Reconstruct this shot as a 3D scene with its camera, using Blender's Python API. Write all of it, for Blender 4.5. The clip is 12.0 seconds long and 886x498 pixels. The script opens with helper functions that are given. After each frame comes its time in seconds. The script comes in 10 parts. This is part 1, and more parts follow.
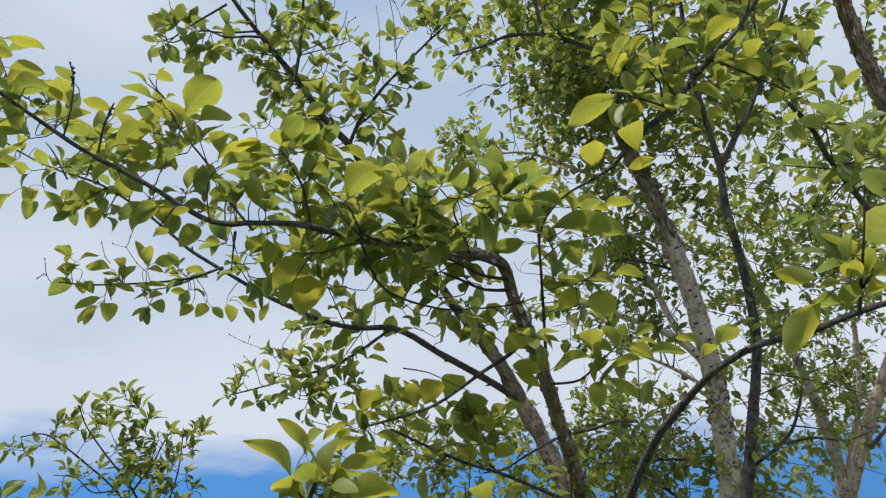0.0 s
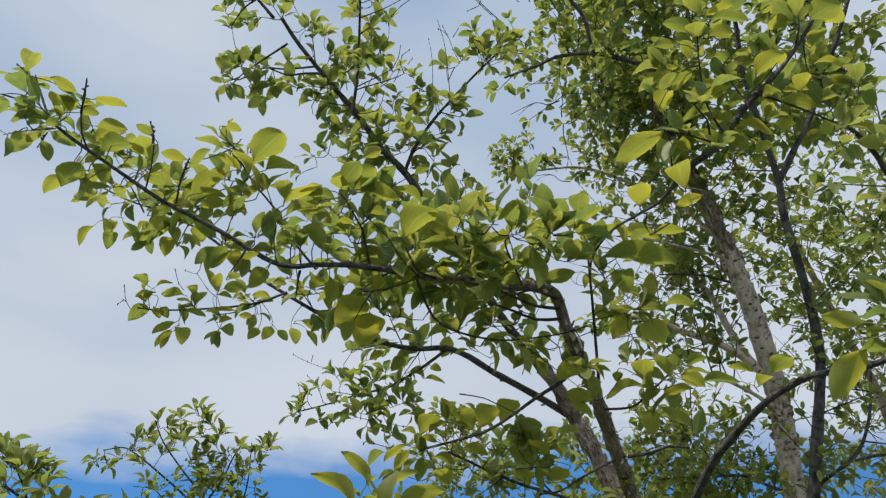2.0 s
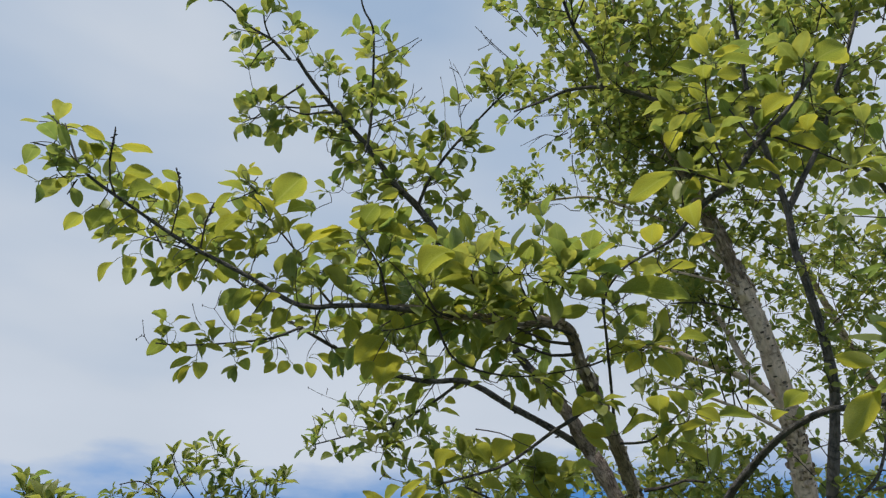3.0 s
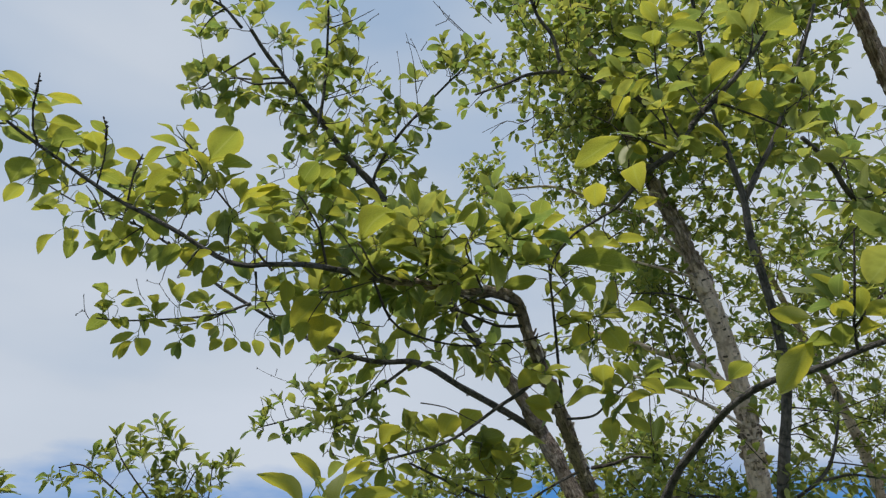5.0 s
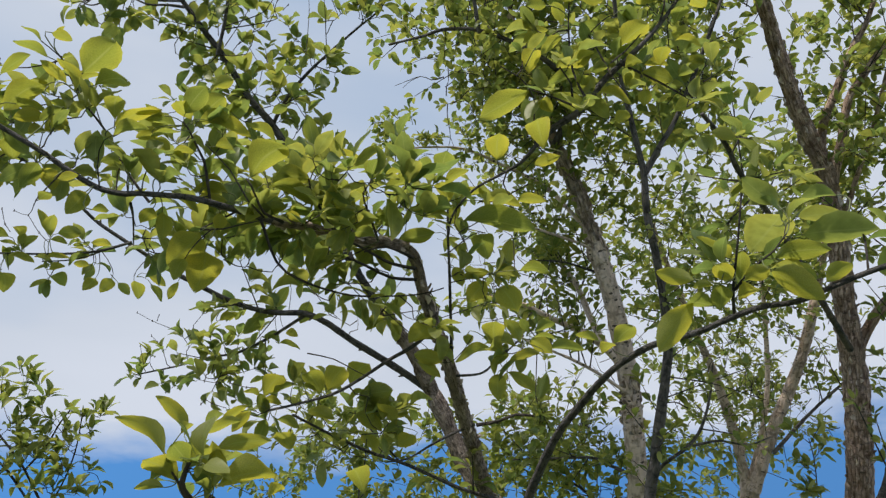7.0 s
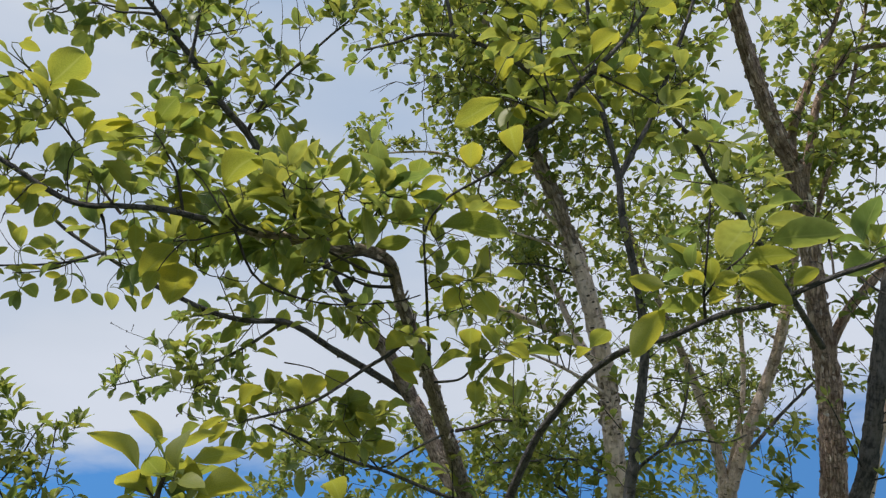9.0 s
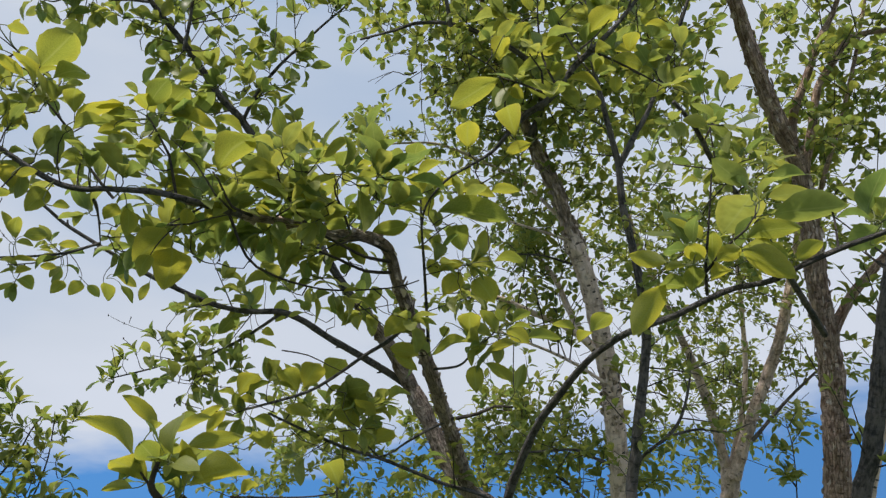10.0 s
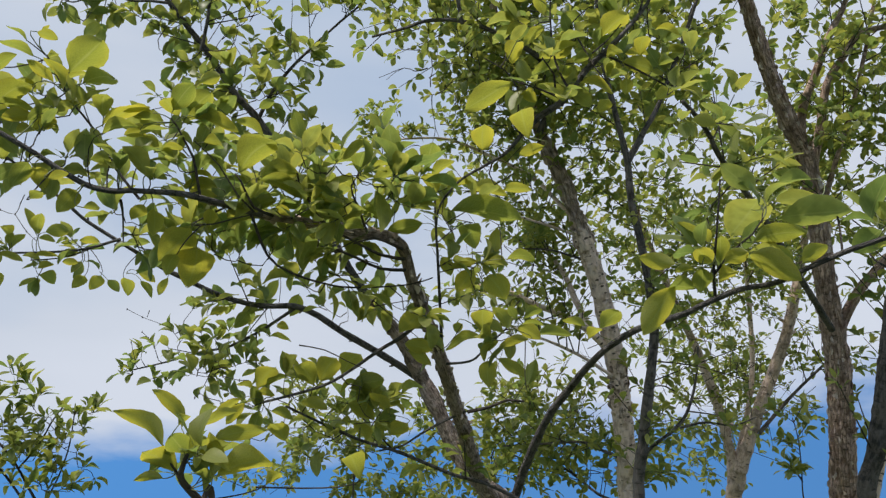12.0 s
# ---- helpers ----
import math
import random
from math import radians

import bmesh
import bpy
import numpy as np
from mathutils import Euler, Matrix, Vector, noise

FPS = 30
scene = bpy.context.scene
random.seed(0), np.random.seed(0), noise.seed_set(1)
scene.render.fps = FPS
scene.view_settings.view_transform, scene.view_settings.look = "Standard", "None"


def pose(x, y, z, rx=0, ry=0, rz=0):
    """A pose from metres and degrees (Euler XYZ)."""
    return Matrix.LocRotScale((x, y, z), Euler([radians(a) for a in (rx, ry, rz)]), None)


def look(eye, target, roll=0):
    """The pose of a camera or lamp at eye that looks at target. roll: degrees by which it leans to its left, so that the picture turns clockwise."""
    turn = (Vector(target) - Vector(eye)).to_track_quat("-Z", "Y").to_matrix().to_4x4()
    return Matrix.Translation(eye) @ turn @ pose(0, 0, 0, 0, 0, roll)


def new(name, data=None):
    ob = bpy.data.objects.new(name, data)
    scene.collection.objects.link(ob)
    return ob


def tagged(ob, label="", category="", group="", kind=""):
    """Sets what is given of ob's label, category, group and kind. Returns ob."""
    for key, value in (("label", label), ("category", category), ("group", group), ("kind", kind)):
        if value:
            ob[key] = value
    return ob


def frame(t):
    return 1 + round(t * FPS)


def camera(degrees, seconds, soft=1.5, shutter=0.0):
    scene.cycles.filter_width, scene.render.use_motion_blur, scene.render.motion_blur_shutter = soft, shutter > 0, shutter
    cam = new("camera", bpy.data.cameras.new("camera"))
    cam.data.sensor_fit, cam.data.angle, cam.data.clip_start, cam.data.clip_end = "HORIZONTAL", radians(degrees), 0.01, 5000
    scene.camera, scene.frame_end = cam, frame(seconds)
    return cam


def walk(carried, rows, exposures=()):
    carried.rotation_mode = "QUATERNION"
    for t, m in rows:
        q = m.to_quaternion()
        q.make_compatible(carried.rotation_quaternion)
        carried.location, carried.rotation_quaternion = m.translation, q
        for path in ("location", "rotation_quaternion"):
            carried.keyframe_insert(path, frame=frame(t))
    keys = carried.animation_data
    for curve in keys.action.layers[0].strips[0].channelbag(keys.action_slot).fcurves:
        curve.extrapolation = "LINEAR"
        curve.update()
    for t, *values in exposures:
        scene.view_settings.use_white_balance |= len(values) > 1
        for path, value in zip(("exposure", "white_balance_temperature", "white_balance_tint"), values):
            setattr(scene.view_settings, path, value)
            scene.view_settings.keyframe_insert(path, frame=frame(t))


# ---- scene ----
cam = camera(65.7, 12.0, soft=1.3)
PATH = [
    (0, (0.0685, 0.0063, 1.7092), (0.0014, 1.8447, 2.4940), 0.41),
    (0.5, (0.0365, -0.0035, 1.6796), (-0.0804, 1.8234, 2.4850), 1.62),
    (1, (0.0457, -0.0350, 1.6983), (-0.1323, 1.7961, 2.4828), 2.65),
    (1.5, (0.0412, -0.0484, 1.6937), (-0.1684, 1.7697, 2.5003), 1.86),
    (2, (0.0790, -0.0684, 1.7448), (-0.1511, 1.7544, 2.5349), 1.64),
    (2.5, (0.0702, -0.0828, 1.7535), (-0.1608, 1.7315, 2.5628), 1.31),
    (3, (0.0669, -0.1081, 1.7588), (-0.1843, 1.6826, 2.6134), 1.50),
    (3.2, (0.0668, -0.0961, 1.7590), (-0.1858, 1.6833, 2.6366), 0.82),
    (4.8, (0.1043, -0.0580, 1.7116), (-0.1040, 1.7222, 2.5989), 1.65),
    (5, (0.1175, -0.0381, 1.7063), (-0.0525, 1.7578, 2.5700), 1.39),
    (5.5, (0.1371, -0.0107, 1.6988), (0.0566, 1.8088, 2.5250), 1.54),
    (6, (0.1398, 0.0063, 1.6918), (0.1375, 1.8414, 2.4871), 1.84),
    (6.5, (0.1395, 0.0266, 1.6881), (0.2117, 1.8688, 2.4632), 1.78),
    (7, (0.1406, 0.0150, 1.6992), (0.2384, 1.8564, 2.4735), 1.72),
    (9, (0.1467, 0.0079, 1.7070), (0.3042, 1.8420, 2.4890), 0.28),
    (9.5, (0.1438, 0.0127, 1.6989), (0.3016, 1.8482, 2.4773), 0.13),
    (10, (0.1543, 0.0325, 1.6905), (0.3102, 1.8708, 2.4628), -0.30),
    (10.5, (0.1519, 0.0342, 1.6886), (0.3053, 1.8746, 2.4564), -0.42),
    (11, (0.1451, 0.0304, 1.6930), (0.2976, 1.8735, 2.4545), -0.23),
    (11.5, (0.1447, 0.0074, 1.6962), (0.2903, 1.8546, 2.4490), -0.19),
    (12, (0.1367, -0.0049, 1.6902), (0.2737, 1.8444, 2.4394), 0.07),
]
walk(cam, [(t, look(eye, target, roll)) for t, eye, target, roll in PATH], [(0, -0.09, 6500, 10), (0.5, -0.22, 6500, 10), (5.5, -0.27, 6500, 10), (6.5, -0.18, 6570, 12), (10.5, -0.17, 6570, 12), (12, -0.17, 6570, 12)])

# ---- light ----
SUN_HEIGHT, SUN_TURN = radians(60), radians(232)


def node(tree, kind, **inputs):
    n = tree.nodes.new(kind)
    for key, value in inputs.items():
        n.inputs[key.replace("_", " ")].default_value = value
    return n


def build_world():
    world = bpy.data.worlds.new("sky")
    scene.world = world
    world.use_nodes = True
    nt = world.node_tree
    nt.nodes.clear()
    link = nt.links.new
    out = nt.nodes.new("ShaderNodeOutputWorld")
    sky = nt.nodes.new("ShaderNodeTexSky")
    sky.sky_type, sky.sun_disc = "NISHITA", False
    sky.sun_elevation, sky.sun_rotation = SUN_HEIGHT, SUN_TURN
    sky.dust_density, sky.ozone_density = 0.2, 4.0
    clear = node(nt, "ShaderNodeBackground", Strength=0.19)
    # the clear strip low down is as deep a blue as the sky higher up
    place = nt.nodes.new("ShaderNodeTexCoord")
    raised = nt.nodes.new("ShaderNodeVectorMath")
    raised.operation = "ADD"
    raised.inputs[1].default_value = (0.0, 0.0, 1.3)
    link(place.outputs["Generated"], raised.inputs[0])
    unit = nt.nodes.new("ShaderNodeVectorMath")
    unit.operation = "NORMALIZE"
    link(raised.outputs[0], unit.inputs[0])
    link(unit.outputs[0], sky.inputs["Vector"])
    deep = nt.nodes.new("ShaderNodeMix")
    deep.data_type, deep.blend_type = "RGBA", "MULTIPLY"
    deep.inputs["Factor"].default_value = 1.0
    deep.inputs["B"].default_value = (0.43, 1.07, 1.31, 1)
    link(sky.outputs[0], deep.inputs["A"])
    link(deep.outputs["Result"], clear.inputs["Color"])
    cloud = node(nt, "ShaderNodeBackground", Strength=1.05)
    split = nt.nodes.new("ShaderNodeSeparateXYZ")
    link(place.outputs["Generated"], split.inputs[0])
    # layered cloud: wide in azimuth, thin in height
    flat = nt.nodes.new("ShaderNodeMapping")
    flat.inputs["Scale"].default_value = (1.0, 1.0, 3.0)
    flat.inputs["Rotation"].default_value = (0.0, 0.12, 0.0)
    link(place.outputs["Generated"], flat.inputs[0])
    big = node(nt, "ShaderNodeTexNoise", Scale=1.8, Detail=4.0, Roughness=0.42)
    fine = node(nt, "ShaderNodeTexNoise", Scale=7.0, Detail=7.0, Roughness=0.55)
    link(flat.outputs[0], big.inputs["Vector"])
    link(flat.outputs[0], fine.inputs["Vector"])
    # cover grows with height above the horizon, its lower edge dips and rises
    edge = nt.nodes.new("ShaderNodeMath")
    edge.operation = "MULTIPLY_ADD"
    edge.inputs[1].default_value = 0.13
    link(big.outputs["Fac"], edge.inputs[0])
    link(split.outputs["Z"], edge.inputs[2])
    lean = nt.nodes.new("ShaderNodeMath")
    lean.operation = "MULTIPLY_ADD"
    lean.inputs[1].default_value = -0.06
    link(split.outputs["X"], lean.inputs[0])
    link(edge.outputs[0], lean.inputs[2])
    wisps = nt.nodes.new("ShaderNodeMath")
    wisps.operation = "MULTIPLY_ADD"
    wisps.inputs[1].default_value = 0.12
    link(fine.outputs["Fac"], wisps.inputs[0])
    link(lean.outputs[0], wisps.inputs[2])
    cover = nt.nodes.new("ShaderNodeValToRGB")
    cover.color_ramp.elements[0].position, cover.color_ramp.elements[0].color = 0.215, (0.05, 0.05, 0.05, 1)
    cover.color_ramp.elements[1].position, cover.color_ramp.elements[1].color = 0.295, (0.98, 0.98, 0.98, 1)
    link(wisps.outputs[0], cover.inputs[0])
    tone = nt.nodes.new("ShaderNodeValToRGB")
    tone.color_ramp.elements[0].position, tone.color_ramp.elements[0].color = 0.14, (0.40, 0.53, 0.72, 1)
    tone.color_ramp.elements[1].position, tone.color_ramp.elements[1].color = 0.46, (0.645, 0.715, 0.815, 1)
    third = tone.color_ramp.elements.new(0.62)
    third.color = (0.70, 0.765, 0.865, 1)
    paler = nt.nodes.new("ShaderNodeMath")
    paler.operation = "MULTIPLY_ADD"
    paler.inputs[1].default_value = -0.42
    link(split.outputs["Z"], paler.inputs[0])
    link(big.outputs["Fac"], paler.inputs[2])
    # the cloud is thinner and brighter to the east
    east = nt.nodes.new("ShaderNodeMath")
    east.operation = "MAXIMUM"
    east.inputs[1].default_value = 0.0
    link(split.outputs["X"], east.inputs[0])
    bright = nt.nodes.new("ShaderNodeMath")
    bright.operation = "MULTIPLY_ADD"
    bright.inputs[1].default_value = 0.62
    link(east.outputs[0], bright.inputs[0])
    link(paler.outputs[0], bright.inputs[2])
    link(bright.outputs[0], tone.inputs[0])
    link(tone.outputs[0], cloud.inputs["Color"])
    mix = nt.nodes.new("ShaderNodeMixShader")
    link(cover.outputs[0], mix.inputs[0])
    link(clear.outputs[0], mix.inputs[1])
    link(cloud.outputs[0], mix.inputs[2])
    link(mix.outputs[0], out.inputs["Surface"])


build_world()
sun = new("sun", bpy.data.lights.new("sun", "SUN"))
sun.data.energy, sun.data.angle, sun.data.color = 4.6, radians(4.0), (1.0, 0.95, 0.86)
sun.matrix_world = look((0, 0, 20), (20 * -math.sin(SUN_TURN) * math.cos(SUN_HEIGHT), 20 * -math.cos(SUN_TURN) * math.cos(SUN_HEIGHT), 20 - 20 * math.sin(SUN_HEIGHT)))


# ---- materials ----
def material(name):
    m = bpy.data.materials.new(name)
    m.use_nodes = True
    m.node_tree.nodes.clear()
    return m, m.node_tree, m.node_tree.links.new


def ramp(nt, *stops):
    r = nt.nodes.new("ShaderNodeValToRGB")
    while len(r.color_ramp.elements) < len(stops):
        r.color_ramp.elements.new(0.5)
    for e, (p, c) in zip(r.color_ramp.elements, stops):
        e.position, e.color = p, (*c, 1)
    return r


def leaf_material(name, dark, light, glow, through_share, joined):
    """Thin green blade: matt gloss on top, yellow-green light through it, pale midrib and side veins."""
    m, nt, link = material(name)
    out = nt.nodes.new("ShaderNodeOutputMaterial")
    if joined:
        pick = nt.nodes.new("ShaderNodeNewGeometry").outputs["Random Per Island"]
    else:
        pick = nt.nodes.new("ShaderNodeObjectInfo").outputs["Random"]
    tint = ramp(nt, (0.0, dark), (0.75, light), (1.0, tuple(1.2 * c for c in light)))
    link(pick, tint.inputs[0])
    uv = nt.nodes.new("ShaderNodeUVMap")
    uv.uv_map = "blade"
    split = nt.nodes.new("ShaderNodeSeparateXYZ")
    link(uv.outputs[0], split.inputs[0])
    side = nt.nodes.new("ShaderNodeMath")
    side.operation = "ABSOLUTE"
    link(split.outputs["X"], side.inputs[0])
    rib = ramp(nt, (0.0, (1, 1, 1)), (0.09, (0, 0, 0)), (0.88, (0, 0, 0)), (1.0, (0.6, 0.6, 0.6)))
    link(side.outputs[0], rib.inputs[0])
    # side veins: stripes slanted towards the tip
    slant = nt.nodes.new("ShaderNodeMath")
    slant.operation = "MULTIPLY_ADD"
    slant.inputs[1].default_value = -0.35
    link(side.outputs[0], slant.inputs[0])
    link(split.outputs["Y"], slant.inputs[2])
    often = nt.nodes.new("ShaderNodeMath")
    often.operation = "MULTIPLY"
    often.inputs[1].default_value = 50.0
    link(slant.outputs[0], often.inputs[0])
    wave = nt.nodes.new("ShaderNodeMath")
    wave.operation = "SINE"
    link(often.outputs[0], wave.inputs[0])
    vein = ramp(nt, (0.7, (0, 0, 0)), (1.0, (0.22, 0.22, 0.22)))
    link(wave.outputs[0], vein.inputs[0])
    lines = nt.nodes.new("ShaderNodeMath")
    lines.operation = "MAXIMUM"
    link(rib.outputs[0], lines.inputs[0])
    link(vein.outputs[0], lines.inputs[1])
    spots = node(nt, "ShaderNodeTexNoise", Scale=60.0, Detail=3.0)
    place = nt.nodes.new("ShaderNodeTexCoord")
    link(place.outputs["Object"], spots.inputs["Vector"])
    mott = nt.nodes.new("ShaderNodeMix")
    mott.data_type, mott.blend_type = "RGBA", "MULTIPLY"
    mott.inputs["Factor"].default_value = 0.5
    mottle = ramp(nt, (0.3, (0.72, 0.75, 0.7)), (0.7, (1.1, 1.1, 1.1)))
    link(spots.outputs["Fac"], mottle.inputs[0])
    link(tint.outputs[0], mott.inputs["A"])
    link(mottle.outputs[0], mott.inputs["B"])
    veined = nt.nodes.new("ShaderNodeMix")
    veined.data_type = "RGBA"
    part_of = nt.nodes.new("ShaderNodeMath")
    part_of.operation = "MULTIPLY"
    part_of.inputs[1].default_value = 0.6
    link(lines.outputs[0], part_of.inputs[0])
    link(part_of.outputs[0], veined.inputs["Factor"])
    link(mott.outputs["Result"], veined.inputs["A"])
    veined.inputs["B"].default_value = (0.16, 0.22, 0.06, 1)
    bump = node(nt, "ShaderNodeBump", Strength=0.2, Distance=0.0012)
    link(lines.outputs[0], bump.inputs["Height"])
    face = node(nt, "ShaderNodeBsdfPrincipled", Roughness=0.42)
    face.inputs["Specular IOR Level"].default_value = 0.4
    link(veined.outputs["Result"], face.inputs["Base Color"])
    link(bump.outputs[0], face.inputs["Normal"])
    lit = nt.nodes.new("ShaderNodeBsdfTranslucent")
    warm = nt.nodes.new("ShaderNodeMix")
    warm.data_type, warm.blend_type = "RGBA", "MULTIPLY"
    warm.inputs["Factor"].default_value = 1.0
    link(mottle.outputs[0], warm.inputs["A"])
    hue = ramp(nt, (0.1, glow[0]), (0.9, glow[1]))
    link(pick, hue.inputs[0])
    link(hue.outputs[0], warm.inputs["B"])
    # paler veins and a yellower rim against the light
    rim = ramp(nt, (0.0, (0.88, 0.92, 0.9)), (0.55, (0.98, 0.98, 0.95)), (1.0, (1.25, 1.15, 0.95)))
    link(side.outputs[0], rim.inputs[0])
    edged = nt.nodes.new("ShaderNodeMix")
    edged.data_type, edged.blend_type = "RGBA", "MULTIPLY"
    edged.inputs["Factor"].default_value = 1.0
    link(warm.outputs["Result"], edged.inputs["A"])
    link(rim.outputs[0], edged.inputs["B"])
    ribbed = nt.nodes.new("ShaderNodeMix")
    ribbed.data_type = "RGBA"
    share = nt.nodes.new("ShaderNodeMath")
    share.operation = "MULTIPLY"
    share.inputs[1].default_value = 0.4
    link(lines.outputs[0], share.inputs[0])
    link(share.outputs[0], ribbed.inputs["Factor"])
    link(edged.outputs["Result"], ribbed.inputs["A"])
    ribbed.inputs["B"].default_value = (0.62, 0.62, 0.2, 1)
    link(ribbed.outputs["Result"], lit.inputs["Color"])
    both = node(nt, "ShaderNodeMixShader", Fac=through_share)
    link(face.outputs[0], both.inputs[1])
    link(lit.outputs[0], both.inputs[2])
    link(both.outputs[0], out.inputs["Surface"])
    return m


def bark_material(name, dark, light, scars, stretch=0.35, size=60.0, spots=9.0, plates=0.0, dashes=0.0, relief_depth=0.03):
    """Bark: grain along the limb, scaly patches, dark rings and scars."""
    m, nt, link = material(name)
    out = nt.nodes.new("ShaderNodeOutputMaterial")
    uv = nt.nodes.new("ShaderNodeUVMap")
    uv.uv_map = "bark"
    grain_map = nt.nodes.new("ShaderNodeMapping")
    grain_map.inputs["Scale"].default_value = (1.0, stretch, 1.0)
    link(uv.outputs[0], grain_map.inputs[0])
    place = nt.nodes.new("ShaderNodeTexCoord")
    grain = node(nt, "ShaderNodeTexNoise", Scale=size, Detail=8.0, Roughness=0.65)
    link(grain_map.outputs[0], grain.inputs["Vector"])
    patch = node(nt, "ShaderNodeTexNoise", Scale=spots, Detail=4.0, Roughness=0.6)
    link(place.outputs["Object"], patch.inputs["Vector"])
    ring_map = nt.nodes.new("ShaderNodeMapping")
    ring_map.inputs["Scale"].default_value = (9.0, 30.0, 1.0)
    link(uv.outputs[0], ring_map.inputs[0])
    ring = node(nt, "ShaderNodeTexNoise", Scale=1.6, Detail=5.0, Roughness=0.6)
    link(ring_map.outputs[0], ring.inputs["Vector"])
    blend = nt.nodes.new("ShaderNodeMath")
    blend.operation = "MULTIPLY_ADD"
    blend.inputs[1].default_value = 0.6
    link(grain.outputs["Fac"], blend.inputs[0])
    weight = nt.nodes.new("ShaderNodeMath")
    weight.operation = "MULTIPLY"
    weight.inputs[1].default_value = 0.45
    link(patch.outputs["Fac"], weight.inputs[0])
    link(weight.outputs[0], blend.inputs[2])
    tone = ramp(nt, (0.44, dark), (0.51, tuple(0.55 * a + 0.45 * b for a, b in zip(light, dark))), (0.58, light))
    link(blend.outputs[0], tone.inputs[0])
    mark = ramp(nt, (0.58, (0, 0, 0)), (0.62, (scars, scars, scars)))
    link(ring.outputs["Fac"], mark.inputs[0])
    scarred = nt.nodes.new("ShaderNodeMix")
    scarred.data_type = "RGBA"
    link(mark.outputs[0], scarred.inputs["Factor"])
    link(tone.outputs[0], scarred.inputs["A"])
    scarred.inputs["B"].default_value = (*(0.5 * c for c in dark), 1)
    height = nt.nodes.new("ShaderNodeMath")
    height.operation = "SUBTRACT"
    link(blend.outputs[0], height.inputs[0])
    link(mark.outputs[0], height.inputs[1])
    skin, relief = scarred.outputs["Result"], height.outputs[0]
    if plates:
        # ragged plates, each with a tone of its own, dark cracks between them
        warp = nt.nodes.new("ShaderNodeMix")
        warp.data_type = "RGBA"
        warp.blend_type = "ADD"
        warp.inputs["Factor"].default_value = 0.034
        link(uv.outputs[0], warp.inputs["A"])
        link(grain.outputs["Color"], warp.inputs["B"])
        ragged = nt.nodes.new("ShaderNodeMapping")
        ragged.inputs["Scale"].default_value = (1.0, 0.3, 1.0)
        link(warp.outputs["Result"], ragged.inputs[0])
        edges = node(nt, "ShaderNodeTexVoronoi", Scale=plates)
        edges.feature = "DISTANCE_TO_EDGE"
        cells = node(nt, "ShaderNodeTexVoronoi", Scale=plates)
        link(ragged.outputs[0], edges.inputs["Vector"])
        link(ragged.outputs[0], cells.inputs["Vector"])
        each = nt.nodes.new("ShaderNodeSeparateColor")
        link(cells.outputs["Color"], each.inputs[0])
        own = ramp(nt, (0.0, (0.66, 0.6, 0.57)), (0.5, (0.97, 0.95, 0.93)), (1.0, (1.2, 1.2, 1.18)))
        link(each.outputs[0], own.inputs[0])
        gap = ramp(nt, (0.0, (0.52, 0.44, 0.39)), (0.10, (1, 1, 1)))
        link(edges.outputs["Distance"], gap.inputs[0])
        # the cracks open only here and there
        where = ramp(nt, (0.46, (0, 0, 0)), (0.64, (0.75, 0.75, 0.75)))
        link(patch.outputs["Fac"], where.inputs[0])
        broken = nt.nodes.new("ShaderNodeMix")
        broken.data_type = "RGBA"
        broken.inputs["A"].default_value = (1, 1, 1, 1)
        link(where.outputs[0], broken.inputs["Factor"])
        link(gap.outputs[0], broken.inputs["B"])
        for layer, share in ((own, 0.55), (broken, 1.0)):
            cut = nt.nodes.new("ShaderNodeMix")
            cut.data_type, cut.blend_type = "RGBA", "MULTIPLY"
            cut.inputs["Factor"].default_value = share
            link(skin, cut.inputs["A"])
            link(layer.outputs["Result" if layer is broken else 0], cut.inputs["B"])
            skin = cut.outputs["Result"]
        deeper = nt.nodes.new("ShaderNodeMath")
        link(relief, deeper.inputs[0])
        link(gap.outputs[0], deeper.inputs[1])
        relief = deeper.outputs[0]
    if dashes:
        # short dark dashes across the stem
        wide = nt.nodes.new("ShaderNodeMapping")
        wide.inputs["Scale"].default_value = (24.0, 58.0, 1.0)
        link(uv.outputs[0], wide.inputs[0])
        shake = nt.nodes.new("ShaderNodeMix")
        shake.data_type, shake.blend_type = "RGBA", "ADD"
        shake.inputs["Factor"].default_value = 0.5
        link(wide.outputs[0], shake.inputs["A"])
        link(grain.outputs["Color"], shake.inputs["B"])
        seeds = node(nt, "ShaderNodeTexVoronoi", Scale=1.0)
        link(shake.outputs["Result"], seeds.inputs["Vector"])
        each = nt.nodes.new("ShaderNodeSeparateColor")
        link(seeds.outputs["Color"], each.inputs[0])
        reach = nt.nodes.new("ShaderNodeMath")
        reach.operation = "MULTIPLY_ADD"
        reach.inputs[1].default_value = 0.6
        reach.inputs[2].default_value = -0.22
        link(each.outputs[1], reach.inputs[0])
        inside = nt.nodes.new("ShaderNodeMath")
        inside.operation = "SUBTRACT"
        link(reach.outputs[0], inside.inputs[0])
        link(seeds.outputs["Distance"], inside.inputs[1])
        spot = ramp(nt, (0.0, (0, 0, 0)), (0.05, (dashes, dashes, dashes)))
        link(inside.outputs[0], spot.inputs[0])
        cut = nt.nodes.new("ShaderNodeMix")
        cut.data_type = "RGBA"
        link(spot.outputs[0], cut.inputs["Factor"])
        link(skin, cut.inputs["A"])
        cut.inputs["B"].default_value = (0.075, 0.055, 0.045, 1)
        skin = cut.outputs["Result"]
    bump = node(nt, "ShaderNodeBump", Strength=1.0, Distance=relief_depth)
    link(relief, bump.inputs["Height"])
